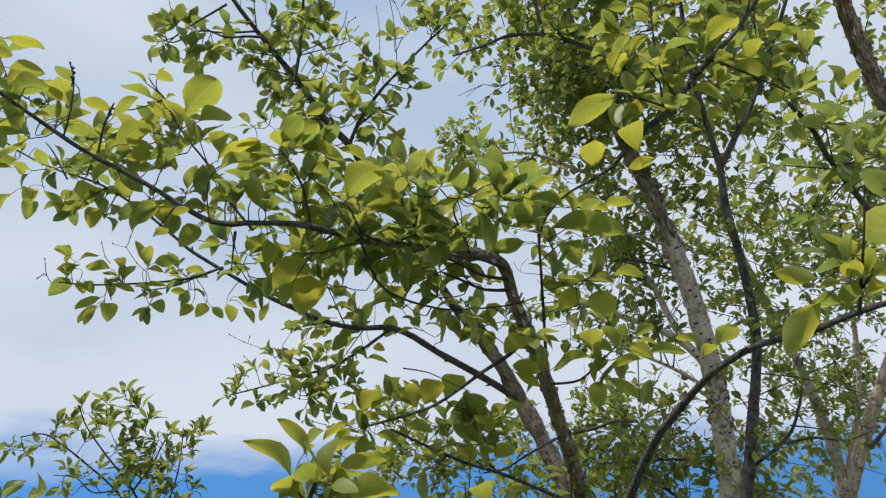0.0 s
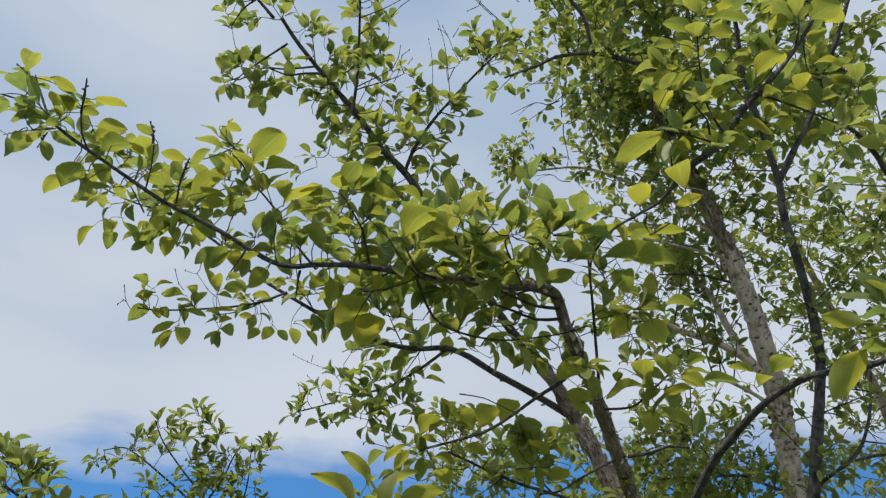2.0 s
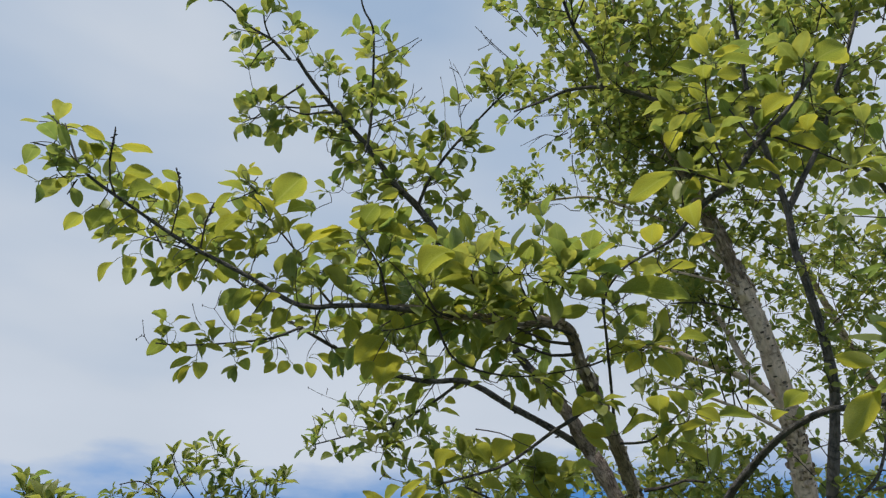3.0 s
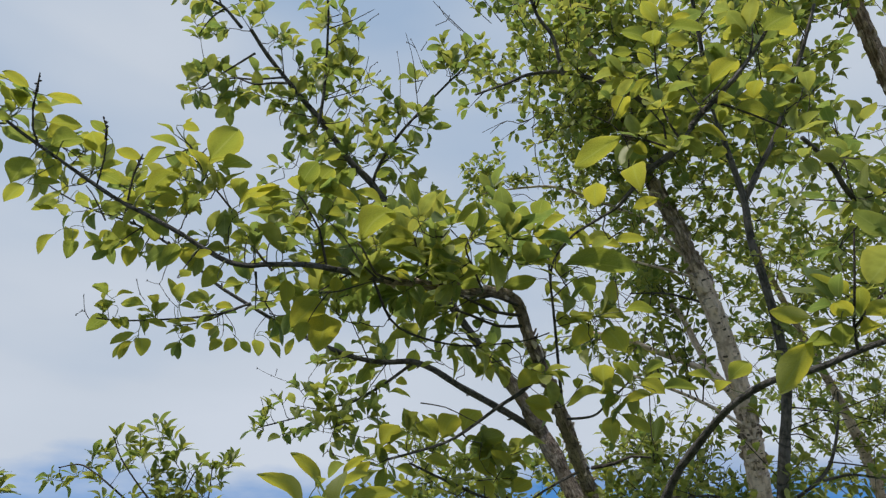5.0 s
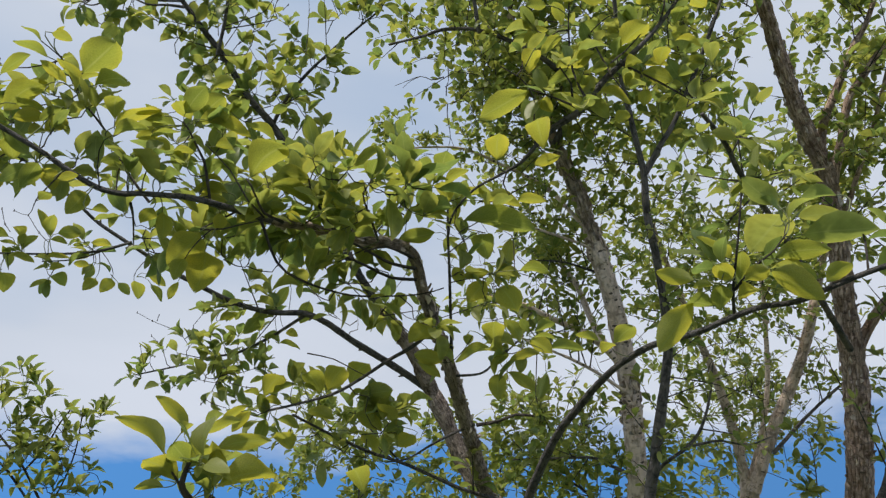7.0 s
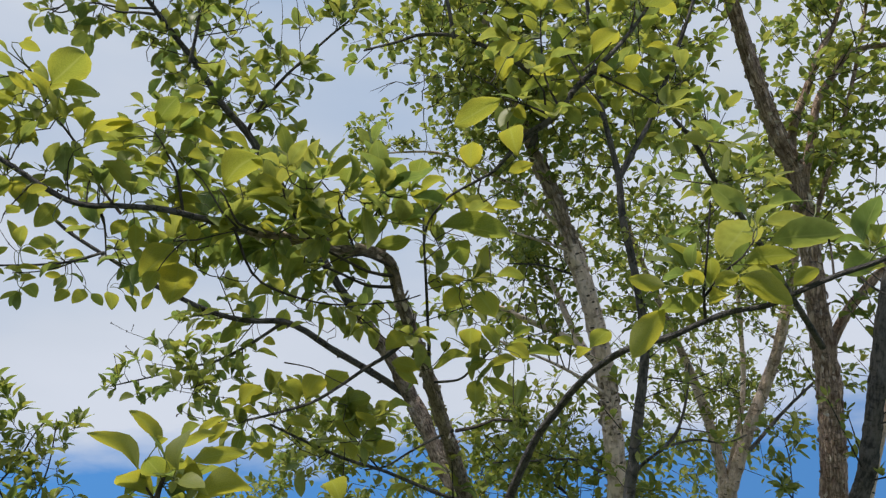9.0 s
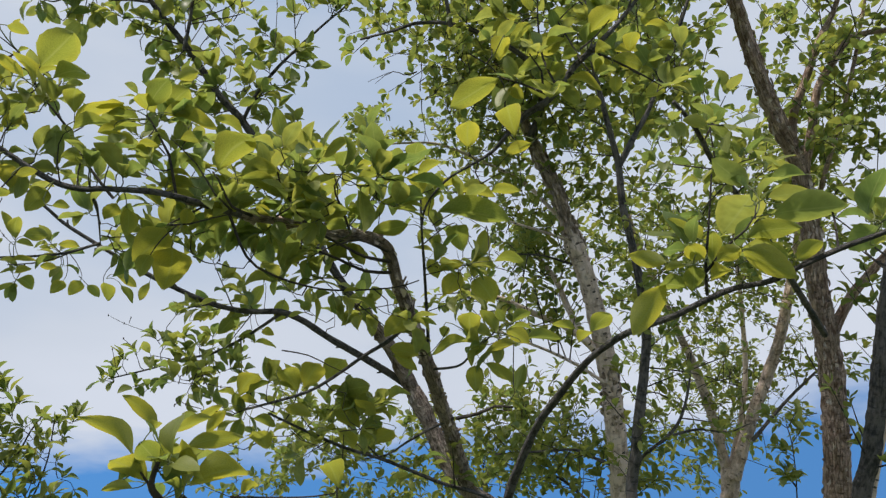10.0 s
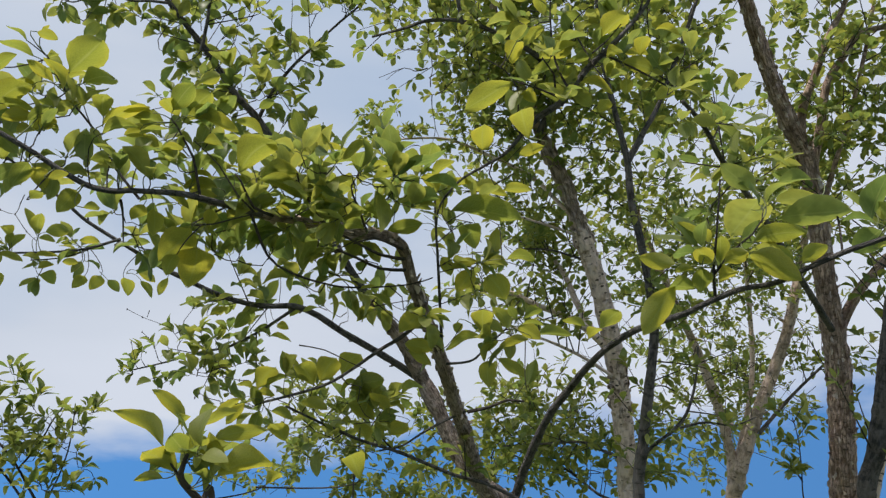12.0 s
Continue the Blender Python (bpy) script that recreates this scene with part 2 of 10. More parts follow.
    face = node(nt, "ShaderNodeBsdfPrincipled", Roughness=0.85)
    link(skin, face.inputs["Base Color"])
    link(bump.outputs[0], face.inputs["Normal"])
    link(face.outputs[0], out.inputs["Surface"])
    return m


def grass_material():
    m, nt, link = material("grass")
    out = nt.nodes.new("ShaderNodeOutputMaterial")
    place = nt.nodes.new("ShaderNodeTexCoord")
    noise_tex = node(nt, "ShaderNodeTexNoise", Scale=0.8, Detail=10.0, Roughness=0.7)
    link(place.outputs["Object"], noise_tex.inputs["Vector"])
    tone = ramp(nt, (0.35, (0.035, 0.055, 0.015)), (0.65, (0.09, 0.11, 0.035)))
    link(noise_tex.outputs["Fac"], tone.inputs[0])
    face = node(nt, "ShaderNodeBsdfPrincipled", Roughness=0.95)
    bump = node(nt, "ShaderNodeBump", Strength=0.7, Distance=0.05)
    link(noise_tex.outputs["Fac"], bump.inputs["Height"])
    link(bump.outputs[0], face.inputs["Normal"])
    link(tone.outputs[0], face.inputs["Base Color"])
    link(face.outputs[0], out.inputs["Surface"])
    return m


DARK, LIGHT = (0.12, 0.162, 0.058), (0.245, 0.262, 0.08)
LEAF_SINGLE = leaf_material("leaf_blade", DARK, LIGHT, ((0.38, 0.43, 0.068), (0.60, 0.555, 0.062)), 0.54, False)
# small and massed leaves: the duller light farther back is put into their glow
GLOW = ((0.275, 0.375, 0.086), (0.485, 0.485, 0.09))
LEAF_JOINED = leaf_material("leaf_mass", DARK, LIGHT, GLOW, 0.54, True)
LEAF_LOOSE = leaf_material("leaf_small", DARK, LIGHT, GLOW, 0.54, False)
BARK_YOUNG = bark_material("young_bark", (0.025, 0.02, 0.018), (0.10, 0.08, 0.065), 0.5)
BARK_DARK = bark_material("dark_bark", (0.035, 0.032, 0.03), (0.16, 0.145, 0.135), 0.6, 0.3, 170.0, 30.0)
BARK_BROWN = bark_material("brown_bark", (0.29, 0.175, 0.13), (0.72, 0.525, 0.425), 0.35, 0.16, 75.0, 16.0, 52.0, 0.6)
BARK_STEM = bark_material("stem_bark", (0.19, 0.132, 0.102), (0.64, 0.50, 0.41), 0.5, 0.3, 170.0, 28.0, 75.0)
BARK_TORN = bark_material("torn_bark", (0.27, 0.195, 0.155), (0.74, 0.58, 0.48), 0.4, 0.2, 70.0, 12.0, 34.0)
BARK_TAN = bark_material("tan_bark", (0.34, 0.245, 0.195), (0.68, 0.52, 0.43), 0.4, 0.4, 50.0, 14.0, 0.0, 0.8, 0.016)
BARK_PALE = bark_material("pale_bark", (0.50, 0.37, 0.30), (0.81, 0.64, 0.545), 0.45, 0.5, 45.0, 12.0, 0.0, 0.95, 0.012)
BARK_PEEL = bark_material("peeling_bark", (0.40, 0.29, 0.24), (0.85, 0.70, 0.62), 0.2, 0.3, 60.0, 20.0)
BARK_GREY = bark_material("grey_bark", (0.04, 0.037, 0.036), (0.16, 0.14, 0.13), 0.5)
PETIOLE, _nt, _link = material("petiole")
_face = node(_nt, "ShaderNodeBsdfPrincipled", Roughness=0.5)
_face.inputs["Base Color"].default_value = (0.14, 0.16, 0.055, 1)
_link(_face.outputs[0], _nt.nodes.new("ShaderNodeOutputMaterial").inputs["Surface"])
GRASS = grass_material()
BARK_BUD = bark_material("dried_bud", (0.03, 0.027, 0.033), (0.10, 0.085, 0.10), 0.3, 0.5, 300.0)
TUFT, _nt, _link = material("tuft")
_face = node(_nt, "ShaderNodeBsdfPrincipled", Roughness=0.6)
_face.inputs["Base Color"].default_value = (0.30, 0.34, 0.05, 1)
_link(_face.outputs[0], _nt.nodes.new("ShaderNodeOutputMaterial").inputs["Surface"])


# ---- shapes ----
def spline(points, step, places=None):
    """A smooth line through the points, about one point each step; places takes each one's place among the points."""
    p = [Vector(a) for a in points]
    p = [2 * p[0] - p[1]] + p + [2 * p[-1] - p[-2]]
    line = []
    for k, (a, b, c, d) in enumerate(zip(p, p[1:], p[2:], p[3:])):
        n = max(1, round((c - b).length / step))
        for i in range(n):
            t = i / n
            if places is not None:
                places.append(k + t)
            line.append(0.5 * (2 * b + (c - a) * t + (2 * a - 5 * b + 4 * c - d) * t * t + (3 * b - 3 * c + d - a) * t ** 3))
    line.append(p[-2])
    if places is not None:
        places.append(len(p) - 3)
    return line


def tube(points, radii, sides, step, rough, rng):
    """Vertices, faces and bark coordinates of a tapered, slightly knotty limb."""
    places = []
    line = spline(points, step, places)
    n = len(line)
    thick = np.interp(places, np.linspace(0, len(points) - 1, len(radii)), radii)
    r0, r1 = radii[0], radii[-1]
    verts, faces, uvs = [], [], []
    ahead = (line[1] - line[0]).normalized()
    across = ahead.orthogonal().normalized()
    run = 0.0
    lumps = rng.random() * 50
    for i, c in enumerate(line):
        now = (line[min(i + 1, n - 1)] - line[max(i - 1, 0)]).normalized()
        across = (across - now * across.dot(now)).normalized()
        up = now.cross(across)
        r = float(thick[i])
        if i:
            run += (c - line[i - 1]).length
        r *= 1 + rough * 0.5 * noise.noise(Vector((lumps, run * 6, 0))) + rough * 0.5 * max(0.0, noise.noise(Vector((lumps, 7, run * 14))))
        for k in range(sides):
            a = 2 * math.pi * k / sides
            at = Vector((math.cos(a) * 1.8, math.sin(a) * 1.8 + lumps, run * 14))
            flake = noise.noise(Vector((at.x * 4.0, at.y * 4.0, run * 26)))
            rr = r * (1 + rough * 0.5 * noise.noise(at) + rough * 0.6 * (flake if flake > 0.05 else -0.15))
            verts.append(c + rr * (math.cos(a) * across + math.sin(a) * up))
            uvs.append((a * max(r0, 0.004), run))
    for i in range(n - 1):
        for k in range(sides):
            k2 = (k + 1) % sides
            faces.append((i * sides + k, i * sides + k2, (i + 1) * sides + k2, (i + 1) * sides + k))
    tip = len(verts)
    verts.append(line[-1] + now * r1 * 0.8)
    uvs.append((0, run))
    for k in range(sides):
        faces.append(((n - 1) * sides + k, (n - 1) * sides + (k + 1) % sides, tip))
    return verts, faces, uvs


def mesh_of(name, verts, faces, uvs, layer, mat, smooth=True):
    me = bpy.data.meshes.new(name)
    me.from_pydata([tuple(v) for v in verts], [], faces)
    lay = me.uv_layers.new(name=layer)
    idx = np.empty(len(me.loops), dtype=np.int32)
    me.loops.foreach_get("vertex_index", idx)
    lay.data.foreach_set("uv", np.asarray(uvs, dtype=np.float32)[idx].ravel())
    me.materials.append(mat)
    if smooth:
        me.polygons.foreach_set("use_smooth", np.ones(len(me.polygons), dtype=bool))
    return me


OUTLINE = ((0, 0.03), (0.04, 0.18), (0.1, 0.41), (0.2, 0.7), (0.32, 0.91), (0.44, 1.0), (0.55, 0.99), (0.67, 0.89), (0.77, 0.74), (0.85, 0.56), (0.91, 0.38), (0.96, 0.19), (1, 0.02))


def blade(stops, half, fold, arch, twist, fine, seed):
    """One leaf of unit length along +y, facing +z: an oval with a short tip, folded along the midrib, arched from base to tip."""
    rng = random.Random(seed)
    verts, faces, uvs = [], [], []
    wob, lean = rng.random() * 9, rng.uniform(-0.06, 0.06)
    across = (-1, -0.66, -0.33, 0, 0.33, 0.66, 1) if fine else (-1, 0, 1)
    for i, s in enumerate(stops):
        w = half * float(np.interp(s, *zip(*OUTLINE)))
        if fine and 0 < i < len(stops) - 1:
            w *= 1 + (0.02 if i % 2 else -0.02)
        z = arch * math.sin(math.pi * s ** 0.8) - 0.5 * arch * max(0.0, s - 0.75)
        x = lean * math.sin(math.pi * s)
        for k in across:
            lift = fold * abs(k) ** 1.4 * w + 0.16 * half * math.sin(6.5 * s + 3.2 * k + wob) * k * k
            verts.append(Vector((x + k * w * (1 - 0.25 * fold * fold), s, z + lift + twist * (s - 0.4) * k * w)))
            uvs.append((k, s))
    m = len(across)
    for i in range(len(stops) - 1):
        for k in range(m - 1):
            a = i * m + k
            faces.append((a, a + 1, a + m + 1, a + m))
    return verts, faces, uvs


FINE = (0, 0.03, 0.08, 0.14, 0.21, 0.29, 0.38, 0.47, 0.56, 0.65, 0.73, 0.8, 0.86, 0.91, 0.95, 0.98, 1)
BLADES_NEAR = [blade(FINE, 0.26, 0.12 + 0.14 * (i % 4), 0.03 + 0.035 * (i % 5), 0.35 * ((i % 3) - 1), True, i) for i in range(14)]
BLADES_MID = [blade((0, 0.05, 0.15, 0.3, 0.5, 0.7, 0.85, 0.94, 1), 0.26 + 0.015 * (i % 4), 0.15 + 0.16 * (i % 4), 0.03 + 0.04 * (i % 4), 0.3 * ((i % 3) - 1), False, 20 + i) for i in range(8)]
BLADES_FAR = [blade((0, 0.07, 0.24, 0.5, 0.75, 0.92, 1), 0.27 + 0.02 * (i % 3), 0.2 + 0.15 * (i % 3), 0.05 + 0.04 * (i % 3), 0.2 * ((i % 3) - 1), False, 40 + i) for i in range(6)]
LEAF_MESHES = [mesh_of("leaf", *b, "blade", LEAF_SINGLE) for b in BLADES_NEAR]
LEAF_MESHES_MID = [mesh_of("leaf", *b, "blade", LEAF_LOOSE) for b in BLADES_MID]
LEAF_MESHES_FAR = [mesh_of("leaf", *b, "blade", LEAF_LOOSE) for b in BLADES_FAR]


class Tree:
    """A tree: an empty at its foot, its limbs, its single leaves, and the rest of its twigs and leaves joined."""

    def __init__(self, name, foot, label, category, bark, detail, leaf, seed, singles=0):
        self.root = tagged(new(name), label, category, "fruit trees standing together" if category == "tree" else "")
        self.root.location = foot
        self.foot, self.bark, self.blades, self.leaf = Vector(foot), bark, BLADES_MID if detail else BLADES_FAR, leaf
        self.rng, self.singles, self.placed = random.Random(seed), singles, 0
        self.leaf_rows, self.twig_rows, self.stalk_rows = [], [], []
        self.limbs, self.slim = [], 1.0

    def child(self, name, me, label=""):
        ob = new(name, me)
        ob.parent = self.root
        ob.matrix_parent_inverse = Matrix.Translation(-self.foot)
        return tagged(ob, label)

    def leaf_object(self, me, m):
        """A leaf as a part of the limb that it is nearest to."""
        at = np.array(m.translation)
        gaps = [np.min(np.sum((line - at) ** 2, axis=1)) for line, _ in self.limbs]
        ob = new("leaf", me)
        ob.parent = self.limbs[int(np.argmin(gaps))][1] if gaps else self.root
        ob.matrix_basis = m
        return tagged(ob)

    def leaf_at(self, base, way, face, length, single, ratio=0.0):
        """A leaf from its base along way, its upper face towards face."""
        y = way.normalized()
        x = y.cross(face)
        if x.length < 1e-3:
            x = y.orthogonal()
        x.normalize()
        z = x.cross(y)
        m = Matrix((x, y, z)).transposed().to_4x4()
        m.translation = base
        wide = ratio / 0.5 if ratio else self.rng.uniform(0.9, 1.15) * self.slim
        m = m @ Matrix.Diagonal((length * wide, length, length, 1))
        if single and self.placed < self.singles:
            self.placed += 1
            self.leaf_object(LEAF_MESHES[self.rng.randrange(len(LEAF_MESHES))], m)
        else:
            self.leaf_rows.append((m, self.rng.randrange(len(self.blades))))

    def twig_line(self, points, r0, r1):
        self.twig_rows.append((points, r0, r1))

    def spray(self, base, way, count, length, single=False, open_angle=0.9):
        """A rosette of leaves at the end of a shoot."""
        rng = self.rng
        turn = rng.random() * 6.28
        way = way.normalized()
        a = way.orthogonal().normalized()
        b = way.cross(a)
        for i in range(count):
            t = turn + i * 2.4 + rng.gauss(0, 0.25)
            out = math.cos(t) * a + math.sin(t) * b
            spread = open_angle * rng.uniform(0.45, 1.3)
            d = way * math.cos(spread) + out * math.sin(spread)
            d += Vector((rng.gauss(0, 0.14), rng.gauss(0, 0.14), rng.gauss(0.0, 0.14)))
            up = Vector((rng.gauss(0, 0.3), rng.gauss(0, 0.3), 0.8)) + way * 0.5
            size = length * (rng.uniform(0.78, 1.15) if i < count * 0.65 else rng.uniform(0.4, 0.8))
            stalk = base + d.normalized() * size * rng.uniform(0.1, 0.28)
            self.leaf_at(stalk, d + Vector((0, 0, -0.12)), up, size, single)
            if single or self.blades is BLADES_MID:
                self.stalk_rows.append(([base, (base + stalk) / 2 + Vector((0, 0, 0.002)), stalk], 0.0009, 0.0007))

    def finish(self):
        # the leaves nearest the path are parts, the rest is joined
        meshes = LEAF_MESHES_FAR if self.blades is BLADES_FAR else LEAF_MESHES_MID
        loose = max(0, 300 - self.placed)
        self.leaf_rows.sort(key=lambda row: row[0].translation.y)
        for m, k in self.leaf_rows[:loose]:
            self.leaf_object(meshes[k], m)
        self.leaf_rows = self.leaf_rows[loose:]
        if self.leaf_rows:
            base = 0
            packs = [(np.array([tuple(v) for v in b[0]]), np.array(b[1]), b[2]) for b in self.blades]
            allv, allf, allu = [], [], []
            for m, k in self.leaf_rows:
                v, fcs, u = packs[k]
                mm = np.array(m)
                allv.append(v @ mm[:3, :3].T + mm[:3, 3])
                allf.append(fcs + base)
                allu.append(u)
                base += len(v)
            me = bpy.data.meshes.new("foliage")
            v = np.concatenate(allv)
            fcs = np.concatenate(allf)
            me.vertices.add(len(v))
            me.vertices.foreach_set("co", v.astype(np.float32).ravel())
            me.loops.add(fcs.size)
            me.loops.foreach_set("vertex_index", fcs.astype(np.int32).ravel())
            me.polygons.add(len(fcs))
            me.polygons.foreach_set("loop_start", np.arange(0, fcs.size, 4, dtype=np.int32))
            me.polygons.foreach_set("use_smooth", np.ones(len(fcs), dtype=bool))
            me.update(calc_edges=True)
            lay = me.uv_layers.new(name="blade")
            lay.data.foreach_set("uv", np.concatenate(allu).astype(np.float32)[fcs.ravel()].ravel())
            me.materials.append(LEAF_JOINED)
            me.validate()
            tagged(self.child("foliage", me, "many small fresh green leaves"), kind="stuff")
        self.bundle("twigwork", self.twig_rows, BARK_YOUNG, "thin dark twigs")
        self.bundle("stalkwork", self.stalk_rows, PETIOLE, "thin green leaf stalks")

    def bundle(self, name, rows, mat, label):
        if not rows:
            return
        verts, faces, uvs = [], [], []
        for points, r0, r1 in rows:
            v, fcs, u = tube(points, (r0, r1), 4 if r0 < 0.0022 else 5, 0.02 if r0 < 0.0015 else 0.03, 0.15, self.rng)
            n = len(verts)
            verts += v
            faces += [tuple(i + n for i in q) for q in fcs]
            uvs += u
        tagged(self.child(name, mesh_of(name, verts, faces, uvs, "bark", mat), label), kind="stuff")


def limb(tree, points, radii, name="branch", bark=None, rough=0.2):
    """A limb as one part of the tree."""
    big = max(radii)
    sides = 30 if big > 0.03 else 16 if big > 0.01 else 9
    v, fcs, u = tube(points, radii, sides, 0.008, rough, tree.rng)
    ob = tree.child(name, mesh_of(name, v, fcs, u, "bark", bark or tree.bark))
    tree.limbs.append((np.array([tuple(p) for p in spline(points, 0.03)]), ob))
    return ob


def shoot(tree, points, radius, leaves, length, single=True, start=0.25, tip=5):
    """A leafy twig: leaves in turn along it and a rosette at its end."""
    rng = tree.rng
    pts = [Vector(p) for p in points]
    tree.twig_line(pts, radius, max(0.0007, radius * 0.5))
    line = spline(pts, 0.01)
    n = len(line)
    turn = rng.random() * 6.28
    nodes = max(1, round(0.55 * leaves)) if leaves else 0
    for i in range(nodes):
        s = start + (1 - start) * (i + rng.random() * 0.7) / nodes
        j = min(n - 2, int(s * (n - 1)))
        way = (line[j + 1] - line[j]).normalized()
        a = way.orthogonal().normalized()
        b = way.cross(a)
        t = turn + i * 2.4
        out = math.cos(t) * a + math.sin(t) * b
        d = (way * 0.5 + out + Vector((0, 0, 0.35))).normalized()
        tree.spray(line[j] + d * length * 0.1, d, rng.choice((3, 3, 4, 5)), length, single, 0.85)
    if tip:
        tree.spray(line[-1], line[-1] - line[-2], tip, length, single)


def leaf(tree, base, tip, ratio, face, joint):
    """One leaf with its stalk, from its base to its tip, ratio as wide as long."""
    a, b, j = Vector(base), Vector(tip), Vector(joint)
    tree.leaf_at(a, b - a, Vector(face), (b - a).length, True, ratio)
    far = (a - j).length
    back = a - (b - a).normalized() * min(0.6 * far, 0.03)
    curve = [j * (1 - t) ** 2 + back * (2 * t * (1 - t)) + a * t * t for t in (0, 0.25, 0.5, 0.75, 1)]
    (tree.stalk_rows if far < 0.07 else tree.twig_rows).append((curve, 0.0008 + 0.006 * far, 0.0008))


def rosette(tree, centre, way, joint, count, length):
    """A whorl of leaves on a short spur that grows from the joint."""
    c, j, w = Vector(centre), Vector(joint), Vector(way)
    gap = (c - j).length
    rng = tree.rng
    bend = Vector((rng.gauss(0, 1), rng.gauss(0, 1), rng.gauss(0, 1))) * gap * 0.05
    curve = [j * (1 - t) ** 2 + (c - w * gap * 0.6) * (2 * t * (1 - t)) + c * t * t for t in (0, 0.3, 0.6, 1)]
    tree.twig_line([curve[0], curve[1] + bend, curve[2] - bend, curve[3]], 0.001 + 0.006 * gap, 0.0009)
    tree.spray(c, w, count, length, False, 0.95)


def bare_twig(tree, points, radius=0.0009):
    """A thin bare twig with small knobs at its bends and its tip."""
    pts = [Vector(p) for p in points]
    tree.twig_line(pts, radius * 1.3, radius)
    for p in pts[1:]:
        tree.twig_line([p - Vector((0, 0, 0.003)), p, p + Vector((0, 0, 0.003))], radius * 1.9, radius * 1.5)


def stubs(tree, points, radii, count, size, bark, start=0.1):
    """Short broken spurs and ringed knots along a limb, joined as one part."""
    rng = tree.rng
    places = []
    line = spline([Vector(p) for p in points], 0.01, places)
    thick = np.interp(places, np.linspace(0, len(points) - 1, len(radii)), radii)
    verts, faces, uvs = [], [], []
    for _ in range(count):
        i = int((start + (0.97 - start) * rng.random()) * (len(line) - 2))
        way = (line[i + 1] - line[i]).normalized()
        side = Vector((rng.gauss(0, 1), rng.gauss(-0.4, 1), rng.gauss(0, 0.3)))
        side = (side - way * side.dot(way)).normalized()
        ln = size * rng.uniform(0.5, 1.5)
        c = line[i] + side * float(thick[i]) * 0.75
        d = (side + way * rng.uniform(0.1, 0.7)).normalized()
        r = size * rng.uniform(0.22, 0.45)
        v, fcs, u = tube([c, c + d * ln * 0.5, c + d * ln + way * ln * 0.2], (r * 1.7, r * 0.9, r * rng.uniform(0.5, 1.0)), 7, ln * 0.25, 0.5, rng)
        n = len(verts)
        verts += v
        faces += [tuple(k + n for k in q) for q in fcs]
        uvs += u
    tagged(tree.child("stubble", mesh_of("stubble", verts, faces, uvs, "bark", bark), "short broken spurs"), kind="stuff")


def flakes(tree, points, radii, count, length, width, bark, start=0.1):
    """Curled strips of peeling bark along a limb, joined as one part."""
    rng = tree.rng
    places = []
    line = spline([Vector(p) for p in points], 0.01, places)
    thick = np.interp(places, np.linspace(0, len(points) - 1, len(radii)), radii)
    verts, faces, uvs = [], [], []
    for _ in range(count):
        i = int((start + (0.95 - start) * rng.random()) * (len(line) - 2))
        way = (line[i + 1] - line[i]).normalized()
        across = way.orthogonal().normalized()
        other = way.cross(across)
        turn, sign = rng.random() * 6.28, rng.choice((-1, 1))
        ln, wd, r = length * rng.uniform(0.5, 1.4), width * rng.uniform(0.6, 1.4), float(thick[i])
        run = rng.random() * 3
        n = len(verts)
        for a in range(5):
            taper = math.sin(math.pi * (a + 0.6) / 5.2)
            for b in range(4):
                t = turn + sign * b / 3 * wd * taper / r
                lift = 0.985 + (b / 3) ** 1.6 * wd * taper * 0.8 / r
                c = line[i] + way * (a / 4 - 0.5) * ln
                verts.append(c + r * lift * (math.cos(t) * across + math.sin(t) * other))
                uvs.append((t * r, run + a / 4 * ln))
        for a in range(4):
            for b in range(3):
                q = n + a * 4 + b
                faces.append((q, q + 1, q + 5, q + 4))
    tagged(tree.child("flaked_bark", mesh_of("flaked_bark", verts, faces, uvs, "bark", bark), "curled strips of peeling bark"), kind="stuff")


def leafy(tree, points, count, reach, leaves, length, start=0.1, lift=0.3, single=False):
    """Side twigs at random along a limb, each with its leaves."""
    rng = tree.rng
    line = spline([Vector(p) for p in points], 0.02)
    n = len(line)
    for _ in range(count):
        s = start + (1 - start) * rng.random()
        j = min(n - 2, int(s * (n - 1)))
        way = (line[j + 1] - line[j]).normalized()
        side = Vector((rng.gauss(0, 1), rng.gauss(0, 1), rng.gauss(0, 1)))
        side = (side - way * side.dot(way)).normalized()
        d = (side + way * rng.uniform(0.2, 0.9) + Vector((0, 0, lift))).normalized()
        ln = reach * rng.uniform(0.3, 1.1)
        a = line[j]
        bend = Vector((rng.gauss(0, 0.15), rng.gauss(0, 0.15), rng.gauss(0.1, 0.15))) * ln
        shoot(tree, [a, a + d * ln * 0.5 + bend * 0.5, a + d * ln + bend], 0.0014 + 0.008 * ln, max(1, round(leaves * ln / reach)), length, single, 0.2, rng.choice((2, 3, 4)))


